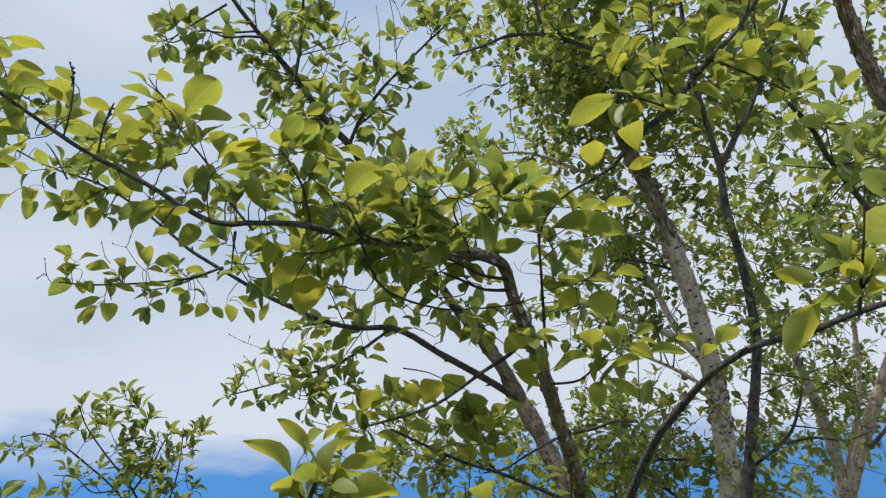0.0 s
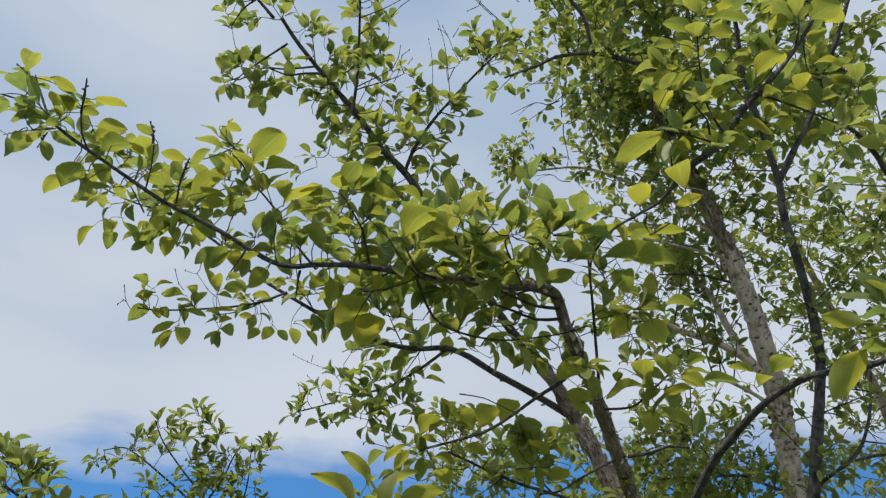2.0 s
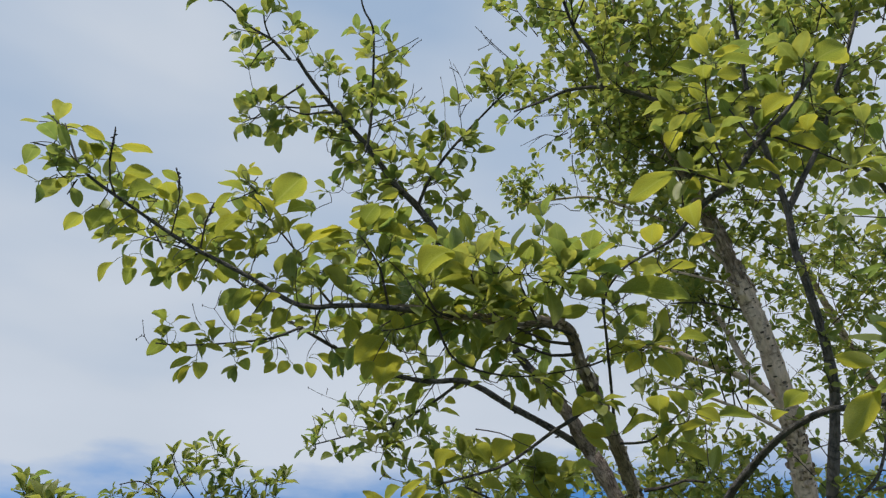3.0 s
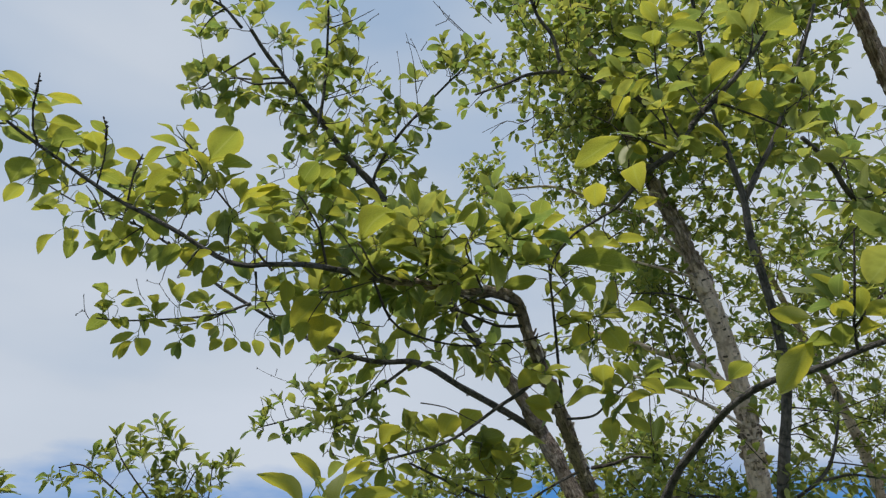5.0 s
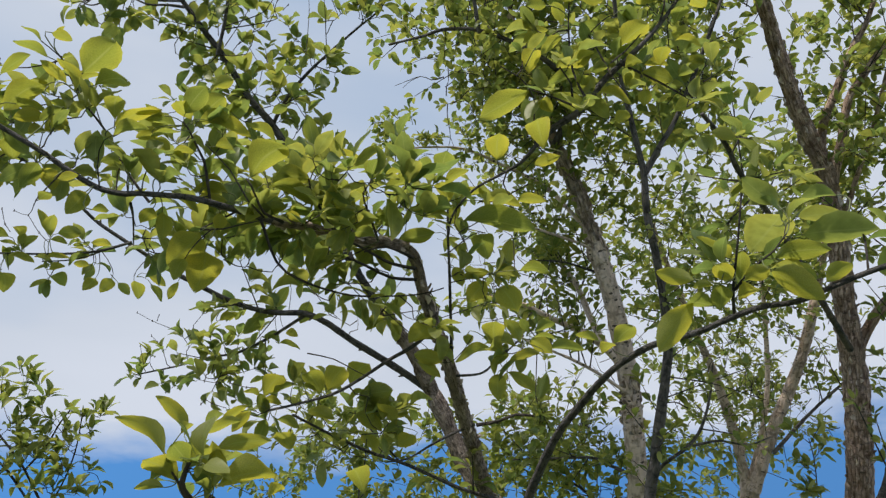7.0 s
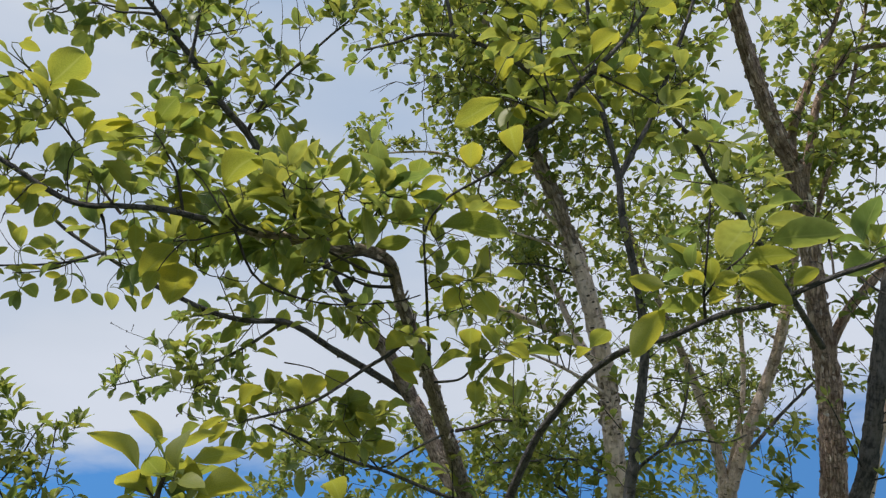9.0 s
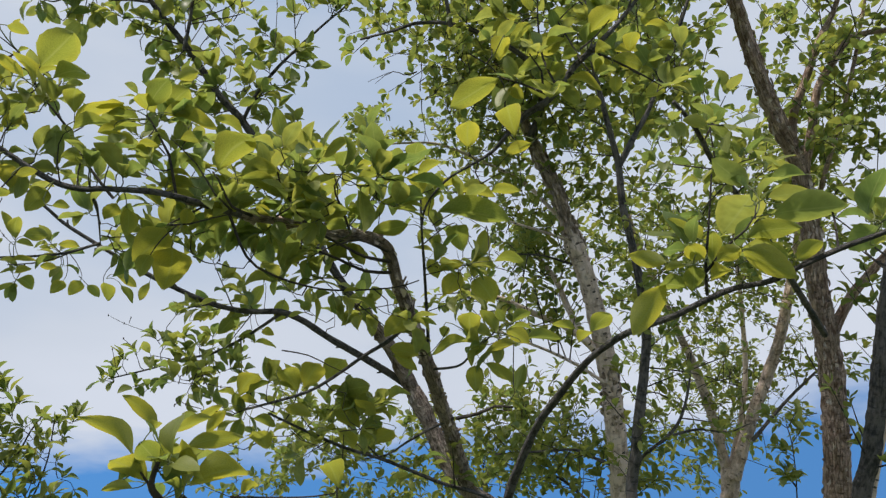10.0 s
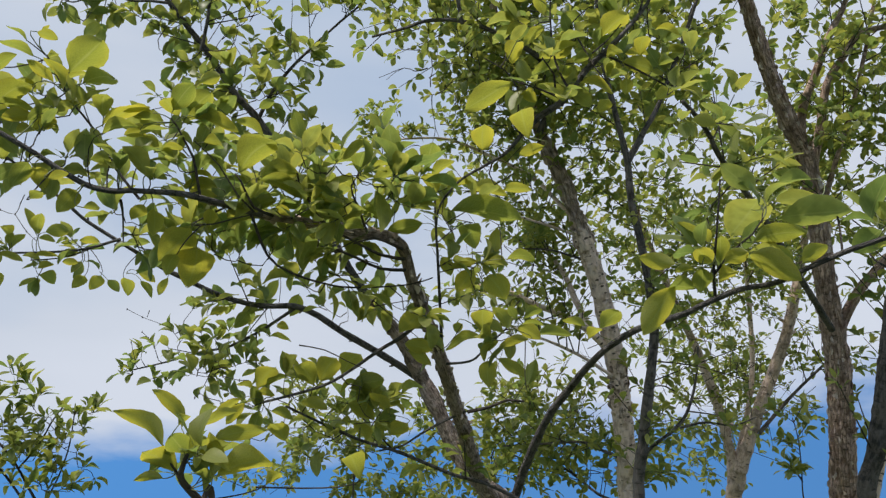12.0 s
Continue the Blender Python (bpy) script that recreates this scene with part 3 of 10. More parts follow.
def crown(tree, centre, size, count, reach, leaves, length):
    """Leafy twigs spread through part of the crown, growing outwards and up."""
    rng = tree.rng
    c = Vector(centre)
    for i in range(count):
        # four or five shoots to a clump, with gaps between the clumps
        if i % 5 == 0:
            while True:
                heart = Vector((rng.uniform(-1, 1), rng.uniform(-1, 1), rng.uniform(-1, 1)))
                if heart.length < 1:
                    break
            gather = c + Vector((heart.x * size[0], heart.y * size[1], heart.z * size[2]))
        p = heart + Vector((rng.gauss(0, 0.3), rng.gauss(0, 0.3), rng.gauss(0, 0.3)))
        a = gather + Vector((rng.gauss(0, 1), rng.gauss(0, 1), rng.gauss(0, 1))) * reach * 0.28
        d = (p + Vector((rng.gauss(0, 0.6), rng.gauss(0, 0.6), rng.gauss(0.35, 0.6)))).normalized()
        ln = reach * rng.uniform(0.5, 1.2)
        bend = Vector((rng.gauss(0, 0.2), rng.gauss(0, 0.2), rng.gauss(0.1, 0.2))) * ln
        shoot(tree, [a, a + d * ln * 0.5 + bend * 0.5, a + d * ln + bend], 0.0012 + 0.005 * ln, leaves, length, False, 0.15, rng.choice((2, 3, 4)))


def twigs(tree, centre, size, count, reach):
    """Thin bare twigs, each forked once, through part of the crown."""
    rng = tree.rng
    c = Vector(centre)
    for _ in range(count):
        a = c + Vector((rng.uniform(-1, 1) * size[0], rng.uniform(-1, 1) * size[1], rng.uniform(-1, 1) * size[2]))
        d = Vector((rng.gauss(0, 0.8), rng.gauss(0, 0.4), rng.gauss(0.25, 0.5))).normalized()
        ln = reach * rng.uniform(0.5, 1.2)
        kink = Vector((rng.gauss(0, 0.12), rng.gauss(0, 0.12), rng.gauss(0, 0.12))) * ln
        mid = a + d * ln * 0.5 + kink
        tree.twig_line([a, a + d * ln * 0.25, mid, a + d * ln + kink * 0.4], 0.0028, 0.0012)
        fork = (d + Vector((rng.gauss(0, 0.6), rng.gauss(0, 0.6), rng.gauss(0.2, 0.6)))).normalized() * ln * 0.4
        tree.twig_line([mid, mid + fork * 0.5 + kink * 0.3, mid + fork], 0.0016, 0.001)


def bud_spike(tree, points, count, size):
    """A bare shoot tip set with small dark buds, as one part."""
    rng = tree.rng
    line = spline([Vector(p) for p in points], 0.004)
    bm = bmesh.new()
    for i in range(count):
        c = line[int((0.35 + 0.65 * i / count) * (len(line) - 1))]
        off = Vector((rng.gauss(0, 1), rng.gauss(0, 1), rng.gauss(0.4, 0.6))).normalized()
        m = Matrix.Translation(c + off * size * 0.7) @ off.to_track_quat("Z", "Y").to_matrix().to_4x4() @ Matrix.Diagonal((0.55, 0.55, 1.2, 1))
        bmesh.ops.create_icosphere(bm, subdivisions=1, radius=size, matrix=m)
    me = bpy.data.meshes.new("bud_cluster")
    bm.to_mesh(me)
    bm.free()
    me.materials.append(BARK_BUD)
    me.polygons.foreach_set("use_smooth", np.ones(len(me.polygons), dtype=bool))
    tree.twig_line([Vector(p) for p in points], 0.0013, 0.001)
    tree.child("bud_cluster", me, "small dark dried buds")


def tuft(tree, centre, reach, count):
    """A round tuft of thin yellow-green stalks, as one part."""
    rng = tree.rng
    c = Vector(centre)
    verts, faces, uvs = [], [], []
    for _ in range(count):
        d = Vector((rng.gauss(0, 1), rng.gauss(0, 1), rng.gauss(0.1, 1))).normalized() * reach * rng.uniform(0.6, 1.0)
        v, fcs, u = tube([c, c + d * 0.5 + Vector((0, 0, 0.003)), c + d], (0.0007, 0.0012), 4, 0.02, 0.1, rng)
        n = len(verts)
        verts += v
        faces += [tuple(i + n for i in q) for q in fcs]
        uvs += u
    tree.child("flower_tuft", mesh_of("flower_tuft", verts, faces, uvs, "bark", TUFT), "yellow-green spent flower tuft")


# ---- ground ----
def build_ground():
    bm = bmesh.new()
    ring = []
    radii = [0.0, 2, 4, 7, 12, 20, 40, 90, 250, 800, 3000]
    for r in radii:
        row = []
        for k in range(48 if r else 1):
            a = 2 * math.pi * k / 48
            x, y = r * math.cos(a), r * math.sin(a)
            z = 0.06 * noise.noise(Vector((x * 0.5, y * 0.5, 0))) if r < 30 else 0.0
            row.append(bm.verts.new((x, y, z - 0.03)))
        ring.append(row)
    for a, b in zip(ring, ring[1:]):
        for k in range(48):
            k2 = (k + 1) % 48
            if len(a) == 1:
                bm.faces.new((a[0], b[k], b[k2]))
            else:
                bm.faces.new((a[k], b[k], b[k2], a[k2]))
    me = bpy.data.meshes.new("ground")
    bm.to_mesh(me)
    bm.free()
    me.materials.append(GRASS)
    tagged(new("ground", me), "short green grass under the trees", "ground", kind="structure")


build_ground()

# ---- trees ----

near = Tree("fruit_tree", (0.523, 2.199, 0.0), "young fruit tree with brown stems and fresh green leaves", "tree", BARK_BROWN, True, 0.062, 11, 300)
limb(near, [(0.523, 2.199, 0.000), (0.503, 2.169, 0.700), (0.468, 2.169, 1.666), (0.461, 2.124, 1.749)], [0.0447, 0.0447, 0.0407, 0.0363], "trunk")
limb(near, [(0.458, 2.140, 1.711), (0.438, 2.101, 1.756), (0.398, 2.033, 1.798), (0.371, 1.962, 1.844), (0.328, 1.824, 1.922), (0.291, 1.723, 1.990), (0.256, 1.614, 2.049), (0.234, 1.564, 2.096), (0.201, 1.500, 2.150), (0.173, 1.460, 2.212), (0.159, 1.428, 2.253), (0.144, 1.396, 2.268), (0.120, 1.369, 2.272), (0.092, 1.337, 2.263), (0.048, 1.307, 2.252), (0.008, 1.262, 2.239), (-0.050, 1.215, 2.234), (-0.113, 1.170, 2.224), (-0.150, 1.154, 2.231), (-0.205, 1.141, 2.234)], [0.0258, 0.0235, 0.0218, 0.0202, 0.0183, 0.0169, 0.0154, 0.0148, 0.0142, 0.0138, 0.0133, 0.0127, 0.0120, 0.0114, 0.0106, 0.0091, 0.0077, 0.0068, 0.0064, 0.0059], "branch", BARK_STEM, 0.25)
limb(near, [(-0.113, 1.170, 2.224), (-0.165, 1.090, 2.206), (-0.199, 1.029, 2.190), (-0.228, 1.025, 2.192), (-0.290, 1.018, 2.190), (-0.321, 1.015, 2.187), (-0.365, 1.006, 2.196), (-0.441, 0.976, 2.236), (-0.498, 0.956, 2.263), (-0.537, 0.943, 2.280), (-0.584, 0.923, 2.307), (-0.669, 0.887, 2.360), (-0.718, 0.875, 2.393), (-0.754, 0.875, 2.425), (-0.787, 0.875, 2.481), (-0.809, 0.875, 2.522)], [0.0064, 0.0055, 0.0053, 0.0050, 0.0047, 0.0045, 0.0042, 0.0040, 0.0037, 0.0034, 0.0032, 0.0029, 0.0027, 0.0024, 0.0020, 0.0014], "branch", BARK_DARK)
shoot(near, [(-0.750, 0.870, 2.422), (-0.783, 0.870, 2.455), (-0.811, 0.870, 2.472), (-0.841, 0.870, 2.479), (-0.865, 0.870, 2.478)], 0.0014, 0, 0.06, True, 0.25, 0)
shoot(near, [(-0.732, 0.870, 2.398), (-0.768, 0.870, 2.397), (-0.804, 0.870, 2.395), (-0.829, 0.870, 2.390)], 0.0012, 0, 0.06, True, 0.25, 0)
limb(near, [(0.458, 2.140, 1.711), (0.458, 2.128, 1.767), (0.411, 2.137, 1.806), (0.371, 2.154, 1.852), (0.331, 2.161, 1.922), (0.293, 2.163, 2.003), (0.256, 2.168, 2.076), (0.241, 2.185, 2.116)], [0.0309, 0.0280, 0.0234, 0.0230, 0.0226, 0.0229, 0.0285, 0.0228], "branch", BARK_STEM, 0.3)
limb(near, [(0.241, 2.185, 2.116), (0.160, 2.161, 2.163), (0.071, 2.138, 2.210), (-0.016, 2.117, 2.253), (-0.104, 2.092, 2.303), (-0.172, 2.078, 2.326), (-0.268, 2.049, 2.317), (-0.361, 2.012, 2.326), (-0.466, 1.965, 2.360), (-0.552, 1.918, 2.393), (-0.658, 1.885, 2.449), (-0.747, 1.853, 2.498), (-0.794, 1.822, 2.534), (-0.888, 1.783, 2.603), (-1.004, 1.749, 2.667), (-1.121, 1.700, 2.694), (-1.217, 1.680, 2.738), (-1.323, 1.660, 2.804)], [0.0122, 0.0115, 0.0109, 0.0102, 0.0096, 0.0090, 0.0082, 0.0074, 0.0067, 0.0061, 0.0054, 0.0049, 0.0043, 0.0038, 0.0032, 0.0027, 0.0022, 0.0018], "branch", BARK_DARK)
limb(near, [(0.250, 2.195, 2.091), (0.185, 2.127, 2.200), (0.119, 2.072, 2.282), (0.053, 2.017, 2.348)], [0.0259, 0.0203, 0.0164, 0.0147], "branch", BARK_STEM, 0.3)
limb(near, [(0.070, 2.033, 2.332), (0.036, 2.000, 2.365), (-0.063, 1.891, 2.491), (-0.183, 1.824, 2.674), (-0.282, 1.777, 2.809), (-0.351, 1.745, 2.876), (-0.433, 1.698, 2.984), (-0.497, 1.665, 3.054), (-0.558, 1.632, 3.124), (-0.616, 1.599, 3.193), (-0.663, 1.565, 3.261)], [0.0147, 0.0137, 0.0125, 0.0116, 0.0108, 0.0099, 0.0090, 0.0081, 0.0072, 0.0064, 0.0055], "branch", BARK_DARK)
limb(near, [(-0.172, 2.080, 2.321), (-0.274, 2.114, 2.258), (-0.376, 2.143, 2.210), (-0.462, 2.156, 2.195), (-0.564, 2.176, 2.167), (-0.693, 2.199, 2.139)], [0.0052, 0.0045, 0.0039, 0.0032, 0.0025, 0.0019], "branch", BARK_DARK)
limb(near, [(0.198, 1.521, 2.127), (0.156, 1.541, 2.095), (0.106, 1.559, 2.067), (0.044, 1.584, 2.027), (-0.013, 1.604, 1.996), (-0.084, 1.629, 1.977), (-0.169, 1.654, 1.959)], [0.0049, 0.0046, 0.0042, 0.0038, 0.0035, 0.0031, 0.0028], "branch", BARK_DARK)
limb(near, [(0.504, 2.040, 1.761), (0.410, 1.978, 1.797), (0.305, 1.923, 1.820), (0.164, 1.850, 1.867), (0.066, 1.783, 1.889), (-0.011, 1.715, 1.913), (-0.112, 1.663, 1.953)], [0.0061, 0.0055, 0.0049, 0.0043, 0.0038, 0.0033, 0.0028], "branch", BARK_DARK)
limb(near, [(0.326, 1.754, 1.961), (0.273, 1.767, 1.939), (0.218, 1.784, 1.910), (0.163, 1.802, 1.878), (0.108, 1.810, 1.868)], [0.0042, 0.0036, 0.0030, 0.0024, 0.0018], "branch", BARK_DARK)
limb(near, [(0.256, 1.614, 2.049), (0.313, 1.535, 2.040), (0.336, 1.456, 2.048), (0.370, 1.429, 2.078), (0.391, 1.409, 2.097)], [0.0034, 0.0028, 0.0023, 0.0019, 0.0015], "branch", BARK_DARK)
limb(near, [(0.256, 1.614, 2.049), (0.243, 1.500, 2.125), (0.230, 1.390, 2.206), (0.219, 1.308, 2.270), (0.214, 1.279, 2.339)], [0.0044, 0.0037, 0.0031, 0.0025, 0.0020], "branch", BARK_DARK)
limb(near, [(0.219, 1.308, 2.270), (0.226, 1.285, 2.310), (0.262, 1.240, 2.345), (0.312, 1.190, 2.358), (0.345, 1.150, 2.364), (0.370, 1.107, 2.381), (0.400, 1.093, 2.410), (0.447, 1.076, 2.441), (0.488, 1.060, 2.497), (0.533, 1.055, 2.546), (0.579, 1.050, 2.597), (0.628, 1.045, 2.665), (0.662, 1.040, 2.724)], [0.0022, 0.0022, 0.0024, 0.0027, 0.0033, 0.0046, 0.0060, 0.0064, 0.0060, 0.0052, 0.0044, 0.0036, 0.0028], "branch", BARK_DARK)
limb(near, [(0.458, 2.140, 1.711), (0.496, 2.059, 1.769), (0.513, 1.985, 1.839), (0.529, 1.886, 1.902), (0.550, 1.789, 1.961), (0.572, 1.690, 2.000), (0.592, 1.592, 2.034), (0.612, 1.472, 2.058), (0.638, 1.356, 2.069), (0.636, 1.229, 2.050), (0.635, 1.101, 2.030), (0.643, 1.010, 2.025), (0.643, 0.922, 2.014), (0.671, 0.868, 2.008), (0.679, 0.814, 2.007), (0.716, 0.773, 2.019), (0.742, 0.737, 2.023), (0.789, 0.714, 2.042), (0.852, 0.691, 2.059)], [0.0142, 0.0129, 0.0120, 0.0108, 0.0098, 0.0090, 0.0083, 0.0075, 0.0068, 0.0059, 0.0052, 0.0046, 0.0041, 0.0038, 0.0035, 0.0034, 0.0033, 0.0032, 0.0032], "branch", BARK_DARK)
limb(near, [(-0.282, 1.777, 2.809), (-0.246, 1.744, 2.880), (-0.190, 1.711, 2.948), (-0.126, 1.680, 3.008), (-0.046, 1.645, 3.076), (0.018, 1.618, 3.129), (0.049, 1.590, 3.190)], [0.0057, 0.0051, 0.0045, 0.0039, 0.0033, 0.0027, 0.0021], "branch", BARK_DARK)
limb(near, [(-0.403, 1.559, 2.883), (-0.387, 1.519, 2.968), (-0.375, 1.462, 3.086), (-0.371, 1.404, 3.204), (-0.397, 1.372, 3.263), (-0.413, 1.326, 3.352)], [0.0050, 0.0044, 0.0038, 0.0033, 0.0027, 0.0021], "branch", BARK_DARK)
limb(near, [(-0.492, 1.498, 2.985), (-0.536, 1.493, 2.984), (-0.585, 1.489, 2.979), (-0.634, 1.476, 2.994)], [0.0042, 0.0035, 0.0028, 0.0021], "branch", BARK_DARK)
limb(near, [(-0.581, 1.450, 3.059), (-0.648, 1.461, 3.019), (-0.708, 1.472, 2.982), (-0.754, 1.485, 2.943)], [0.0035, 0.0028, 0.0021, 0.0014], "branch", BARK_DARK)
limb(near, [(-0.618, 1.414, 3.123), (-0.664, 1.384, 3.171), (-0.696, 1.371, 3.189), (-0.735, 1.355, 3.211), (-0.797, 1.321, 3.266), (-0.868, 1.288, 3.314)], [0.0050, 0.0044, 0.0038, 0.0033, 0.0027, 0.0021], "branch", BARK_DARK)
limb(near, [(-0.664, 1.384, 3.171), (-0.703, 1.392, 3.145), (-0.738, 1.408, 3.103)], [0.0028, 0.0021, 0.0014], "branch", BARK_DARK)
limb(near, [(-0.672, 1.382, 3.174), (-0.689, 1.358, 3.219), (-0.690, 1.328, 3.278), (-0.675, 1.301, 3.337)], [0.0028, 0.0024, 0.0019, 0.0014], "branch", BARK_DARK)
leafy(near, [(-0.403, 1.559, 2.883), (-0.387, 1.519, 2.968), (-0.375, 1.462, 3.086), (-0.371, 1.404, 3.204), (-0.397, 1.372, 3.263), (-0.413, 1.326, 3.352)], 4, 0.085, 3, 0.054, 0.05, 0.1)
leafy(near, [(-0.581, 1.450, 3.059), (-0.648, 1.461, 3.019), (-0.708, 1.472, 2.982), (-0.754, 1.485, 2.943)], 2, 0.075, 3, 0.052, 0.1, 0.0)
leafy(near, [(-0.618, 1.414, 3.123), (-0.664, 1.384, 3.171), (-0.696, 1.371, 3.189), (-0.735, 1.355, 3.211), (-0.797, 1.321, 3.266), (-0.868, 1.288, 3.314)], 2, 0.085, 3, 0.055, 0.05, 0.05)
leafy(near, [(-0.672, 1.382, 3.174), (-0.689, 1.358, 3.219), (-0.690, 1.328, 3.278), (-0.675, 1.301, 3.337)], 2, 0.08, 3, 0.054, 0.1, 0.1)
leafy(near, [(0.070, 2.033, 2.332), (0.036, 2.000, 2.365), (-0.063, 1.891, 2.491), (-0.183, 1.824, 2.674), (-0.282, 1.777, 2.809), (-0.351, 1.745, 2.876), (-0.433, 1.698, 2.984), (-0.497, 1.665, 3.054), (-0.558, 1.632, 3.124), (-0.616, 1.599, 3.193), (-0.663, 1.565, 3.261)], 16, 0.12, 4, 0.052, 0.3, 0.1)
leafy(near, [(0.241, 2.185, 2.116), (0.160, 2.161, 2.163), (0.071, 2.138, 2.210), (-0.016, 2.117, 2.253), (-0.104, 2.092, 2.303), (-0.172, 2.078, 2.326), (-0.268, 2.049, 2.317), (-0.361, 2.012, 2.326), (-0.466, 1.965, 2.360), (-0.552, 1.918, 2.393), (-0.658, 1.885, 2.449), (-0.747, 1.853, 2.498), (-0.794, 1.822, 2.534), (-0.888, 1.783, 2.603), (-1.004, 1.749, 2.667), (-1.088, 1.715, 2.726)], 16, 0.13, 3, 0.06, 0.35, 0.1)
leafy(near, [(-0.172, 2.080, 2.321), (-0.274, 2.114, 2.258), (-0.376, 2.143, 2.210), (-0.462, 2.156, 2.195), (-0.564, 2.176, 2.167), (-0.693, 2.199, 2.139)], 6, 0.15, 4, 0.054, 0.1, 0.35)
leafy(near, [(-0.282, 1.777, 2.809), (-0.246, 1.744, 2.880), (-0.190, 1.711, 2.948), (-0.126, 1.680, 3.008), (-0.046, 1.645, 3.076), (0.049, 1.590, 3.190)], 5, 0.085, 4, 0.054, 0.05, 0.1)
shoot(near, [(-0.310, 1.105, 2.217), (-0.355, 1.091, 2.269), (-0.394, 1.071, 2.331), (-0.434, 1.057, 2.376), (-0.454, 1.047, 2.404), (-0.481, 1.029, 2.453)], 0.0028, 0, 0.06, True, 0.25, 0)
shoot(near, [(-0.201, 1.091, 2.209), (-0.217, 1.064, 2.281), (-0.230, 1.056, 2.303), (-0.248, 1.047, 2.333), (-0.258, 1.044, 2.344)], 0.0028, 0, 0.06, True, 0.25, 0)
shoot(near, [(0.001, 1.235, 2.228), (-0.028, 1.189, 2.260), (-0.046, 1.159, 2.279), (-0.051, 1.145, 2.300)], 0.0032, 0, 0.06, True, 0.25, 0)
shoot(near, [(0.077, 1.305, 2.252), (0.062, 1.278, 2.283), (0.046, 1.251, 2.313), (0.043, 1.242, 2.326), (0.058, 1.244, 2.360)], 0.0028, 0, 0.06, True, 0.25, 0)
shoot(near, [(-0.085, 1.135, 2.206), (-0.111, 1.097, 2.204), (-0.119, 1.082, 2.214), (-0.133, 1.067, 2.241), (-0.142, 1.064, 2.252)], 0.0029, 0, 0.06, True, 0.25, 0)
shoot(near, [(-0.111, 1.100, 2.197), (-0.137, 1.078, 2.217), (-0.171, 1.063, 2.266), (-0.216, 1.053, 2.307)], 0.0019, 0, 0.06, True, 0.25, 0)
shoot(near, [(-0.344, 1.111, 2.216), (-0.405, 1.276, 2.261), (-0.475, 1.469, 2.282)], 0.0029, 0, 0.06, True, 0.25, 0)
shoot(near, [(-0.115, 1.098, 2.190), (-0.091, 1.153, 2.137), (-0.059, 1.201, 2.125), (-0.006, 1.265, 2.127), (0.053, 1.325, 2.139), (0.165, 1.415, 2.179), (0.219, 1.416, 2.197)], 0.0028, 3, 0.06, True, 0.25, 0)
shoot(near, [(-0.217, 1.109, 2.172), (-0.178, 1.103, 2.173), (-0.140, 1.094, 2.181), (-0.111, 1.102, 2.194)], 0.0019, 0, 0.06, True, 0.25, 0)
shoot(near, [(0.151, 1.376, 2.247), (0.093, 1.323, 2.248), (0.051, 1.291, 2.221)], 0.0036, 0, 0.06, True, 0.25, 0)
shoot(near, [(0.155, 1.387, 2.228), (0.105, 1.345, 2.220), (0.051, 1.289, 2.226), (0.010, 1.245, 2.229)], 0.0042, 0, 0.06, True, 0.25, 0)
shoot(near, [(0.158, 1.398, 2.207), (0.106, 1.356, 2.193), (0.057, 1.307, 2.197), (0.021, 1.268, 2.198)], 0.0042, 0, 0.06, True, 0.25, 0)
shoot(near, [(0.329, 1.733, 1.956), (0.376, 1.685, 1.960), (0.410, 1.635, 1.969), (0.444, 1.592, 1.960)], 0.0048, 0, 0.06, True, 0.25, 0)
shoot(near, [(0.600, 0.910, 2.001), (0.569, 0.843, 2.012), (0.562, 0.805, 2.052), (0.564, 0.777, 2.118)], 0.0024, 0, 0.07, True, 0.25, 0)
shoot(near, [(0.569, 0.844, 2.008), (0.587, 0.816, 2.033), (0.604, 0.792, 2.047), (0.618, 0.783, 2.067)], 0.0019, 0, 0.07, True, 0.25, 0)
shoot(near, [(0.363, 1.098, 2.378), (0.359, 1.084, 2.412), (0.356, 1.067, 2.455), (0.329, 1.055, 2.489), (0.292, 1.050, 2.508)], 0.0021, 0, 0.06, True, 0.25, 0)
shoot(near, [(0.429, 1.066, 2.442), (0.424, 1.051, 2.479), (0.401, 1.041, 2.508)], 0.0026, 0, 0.06, True, 0.25, 0)
shoot(near, [(0.494, 1.030, 2.515), (0.519, 1.020, 2.535), (0.554, 1.001, 2.574)], 0.0021, 0, 0.06, True, 0.25, 0)
shoot(near, [(0.313, 1.124, 2.326), (0.308, 1.133, 2.307), (0.319, 1.140, 2.288), (0.355, 1.129, 2.307)], 0.0021, 0, 0.06, True, 0.25, 0)
shoot(near, [(-0.074, 1.525, 2.067), (-0.017, 1.538, 2.060), (0.032, 1.557, 2.040), (0.076, 1.574, 2.025)], 0.0019, 0, 0.06, True, 0.25, 0)
shoot(near, [(-0.671, 0.887, 2.358), (-0.681, 0.872, 2.386), (-0.680, 0.854, 2.422), (-0.671, 0.843, 2.447), (-0.668, 0.832, 2.470)], 0.0020, 0, 0.06, True, 0.25, 0)
shoot(near, [(-0.564, 0.910, 2.293), (-0.551, 0.892, 2.333), (-0.545, 0.872, 2.376), (-0.551, 0.860, 2.398)], 0.0015, 0, 0.06, True, 0.25, 0)
shoot(near, [(-0.513, 0.927, 2.272), (-0.504, 0.911, 2.306), (-0.493, 0.900, 2.333), (-0.486, 0.895, 2.343)], 0.0019, 0, 0.06, True, 0.25, 0)
limb(near, [(-0.632, 1.825, 2.433), (-0.727, 1.824, 2.399), (-0.849, 1.815, 2.382), (-1.001, 1.802, 2.373), (-1.080, 1.786, 2.376)], [0.0041, 0.0036, 0.0031, 0.0025, 0.0020], "branch", BARK_DARK)
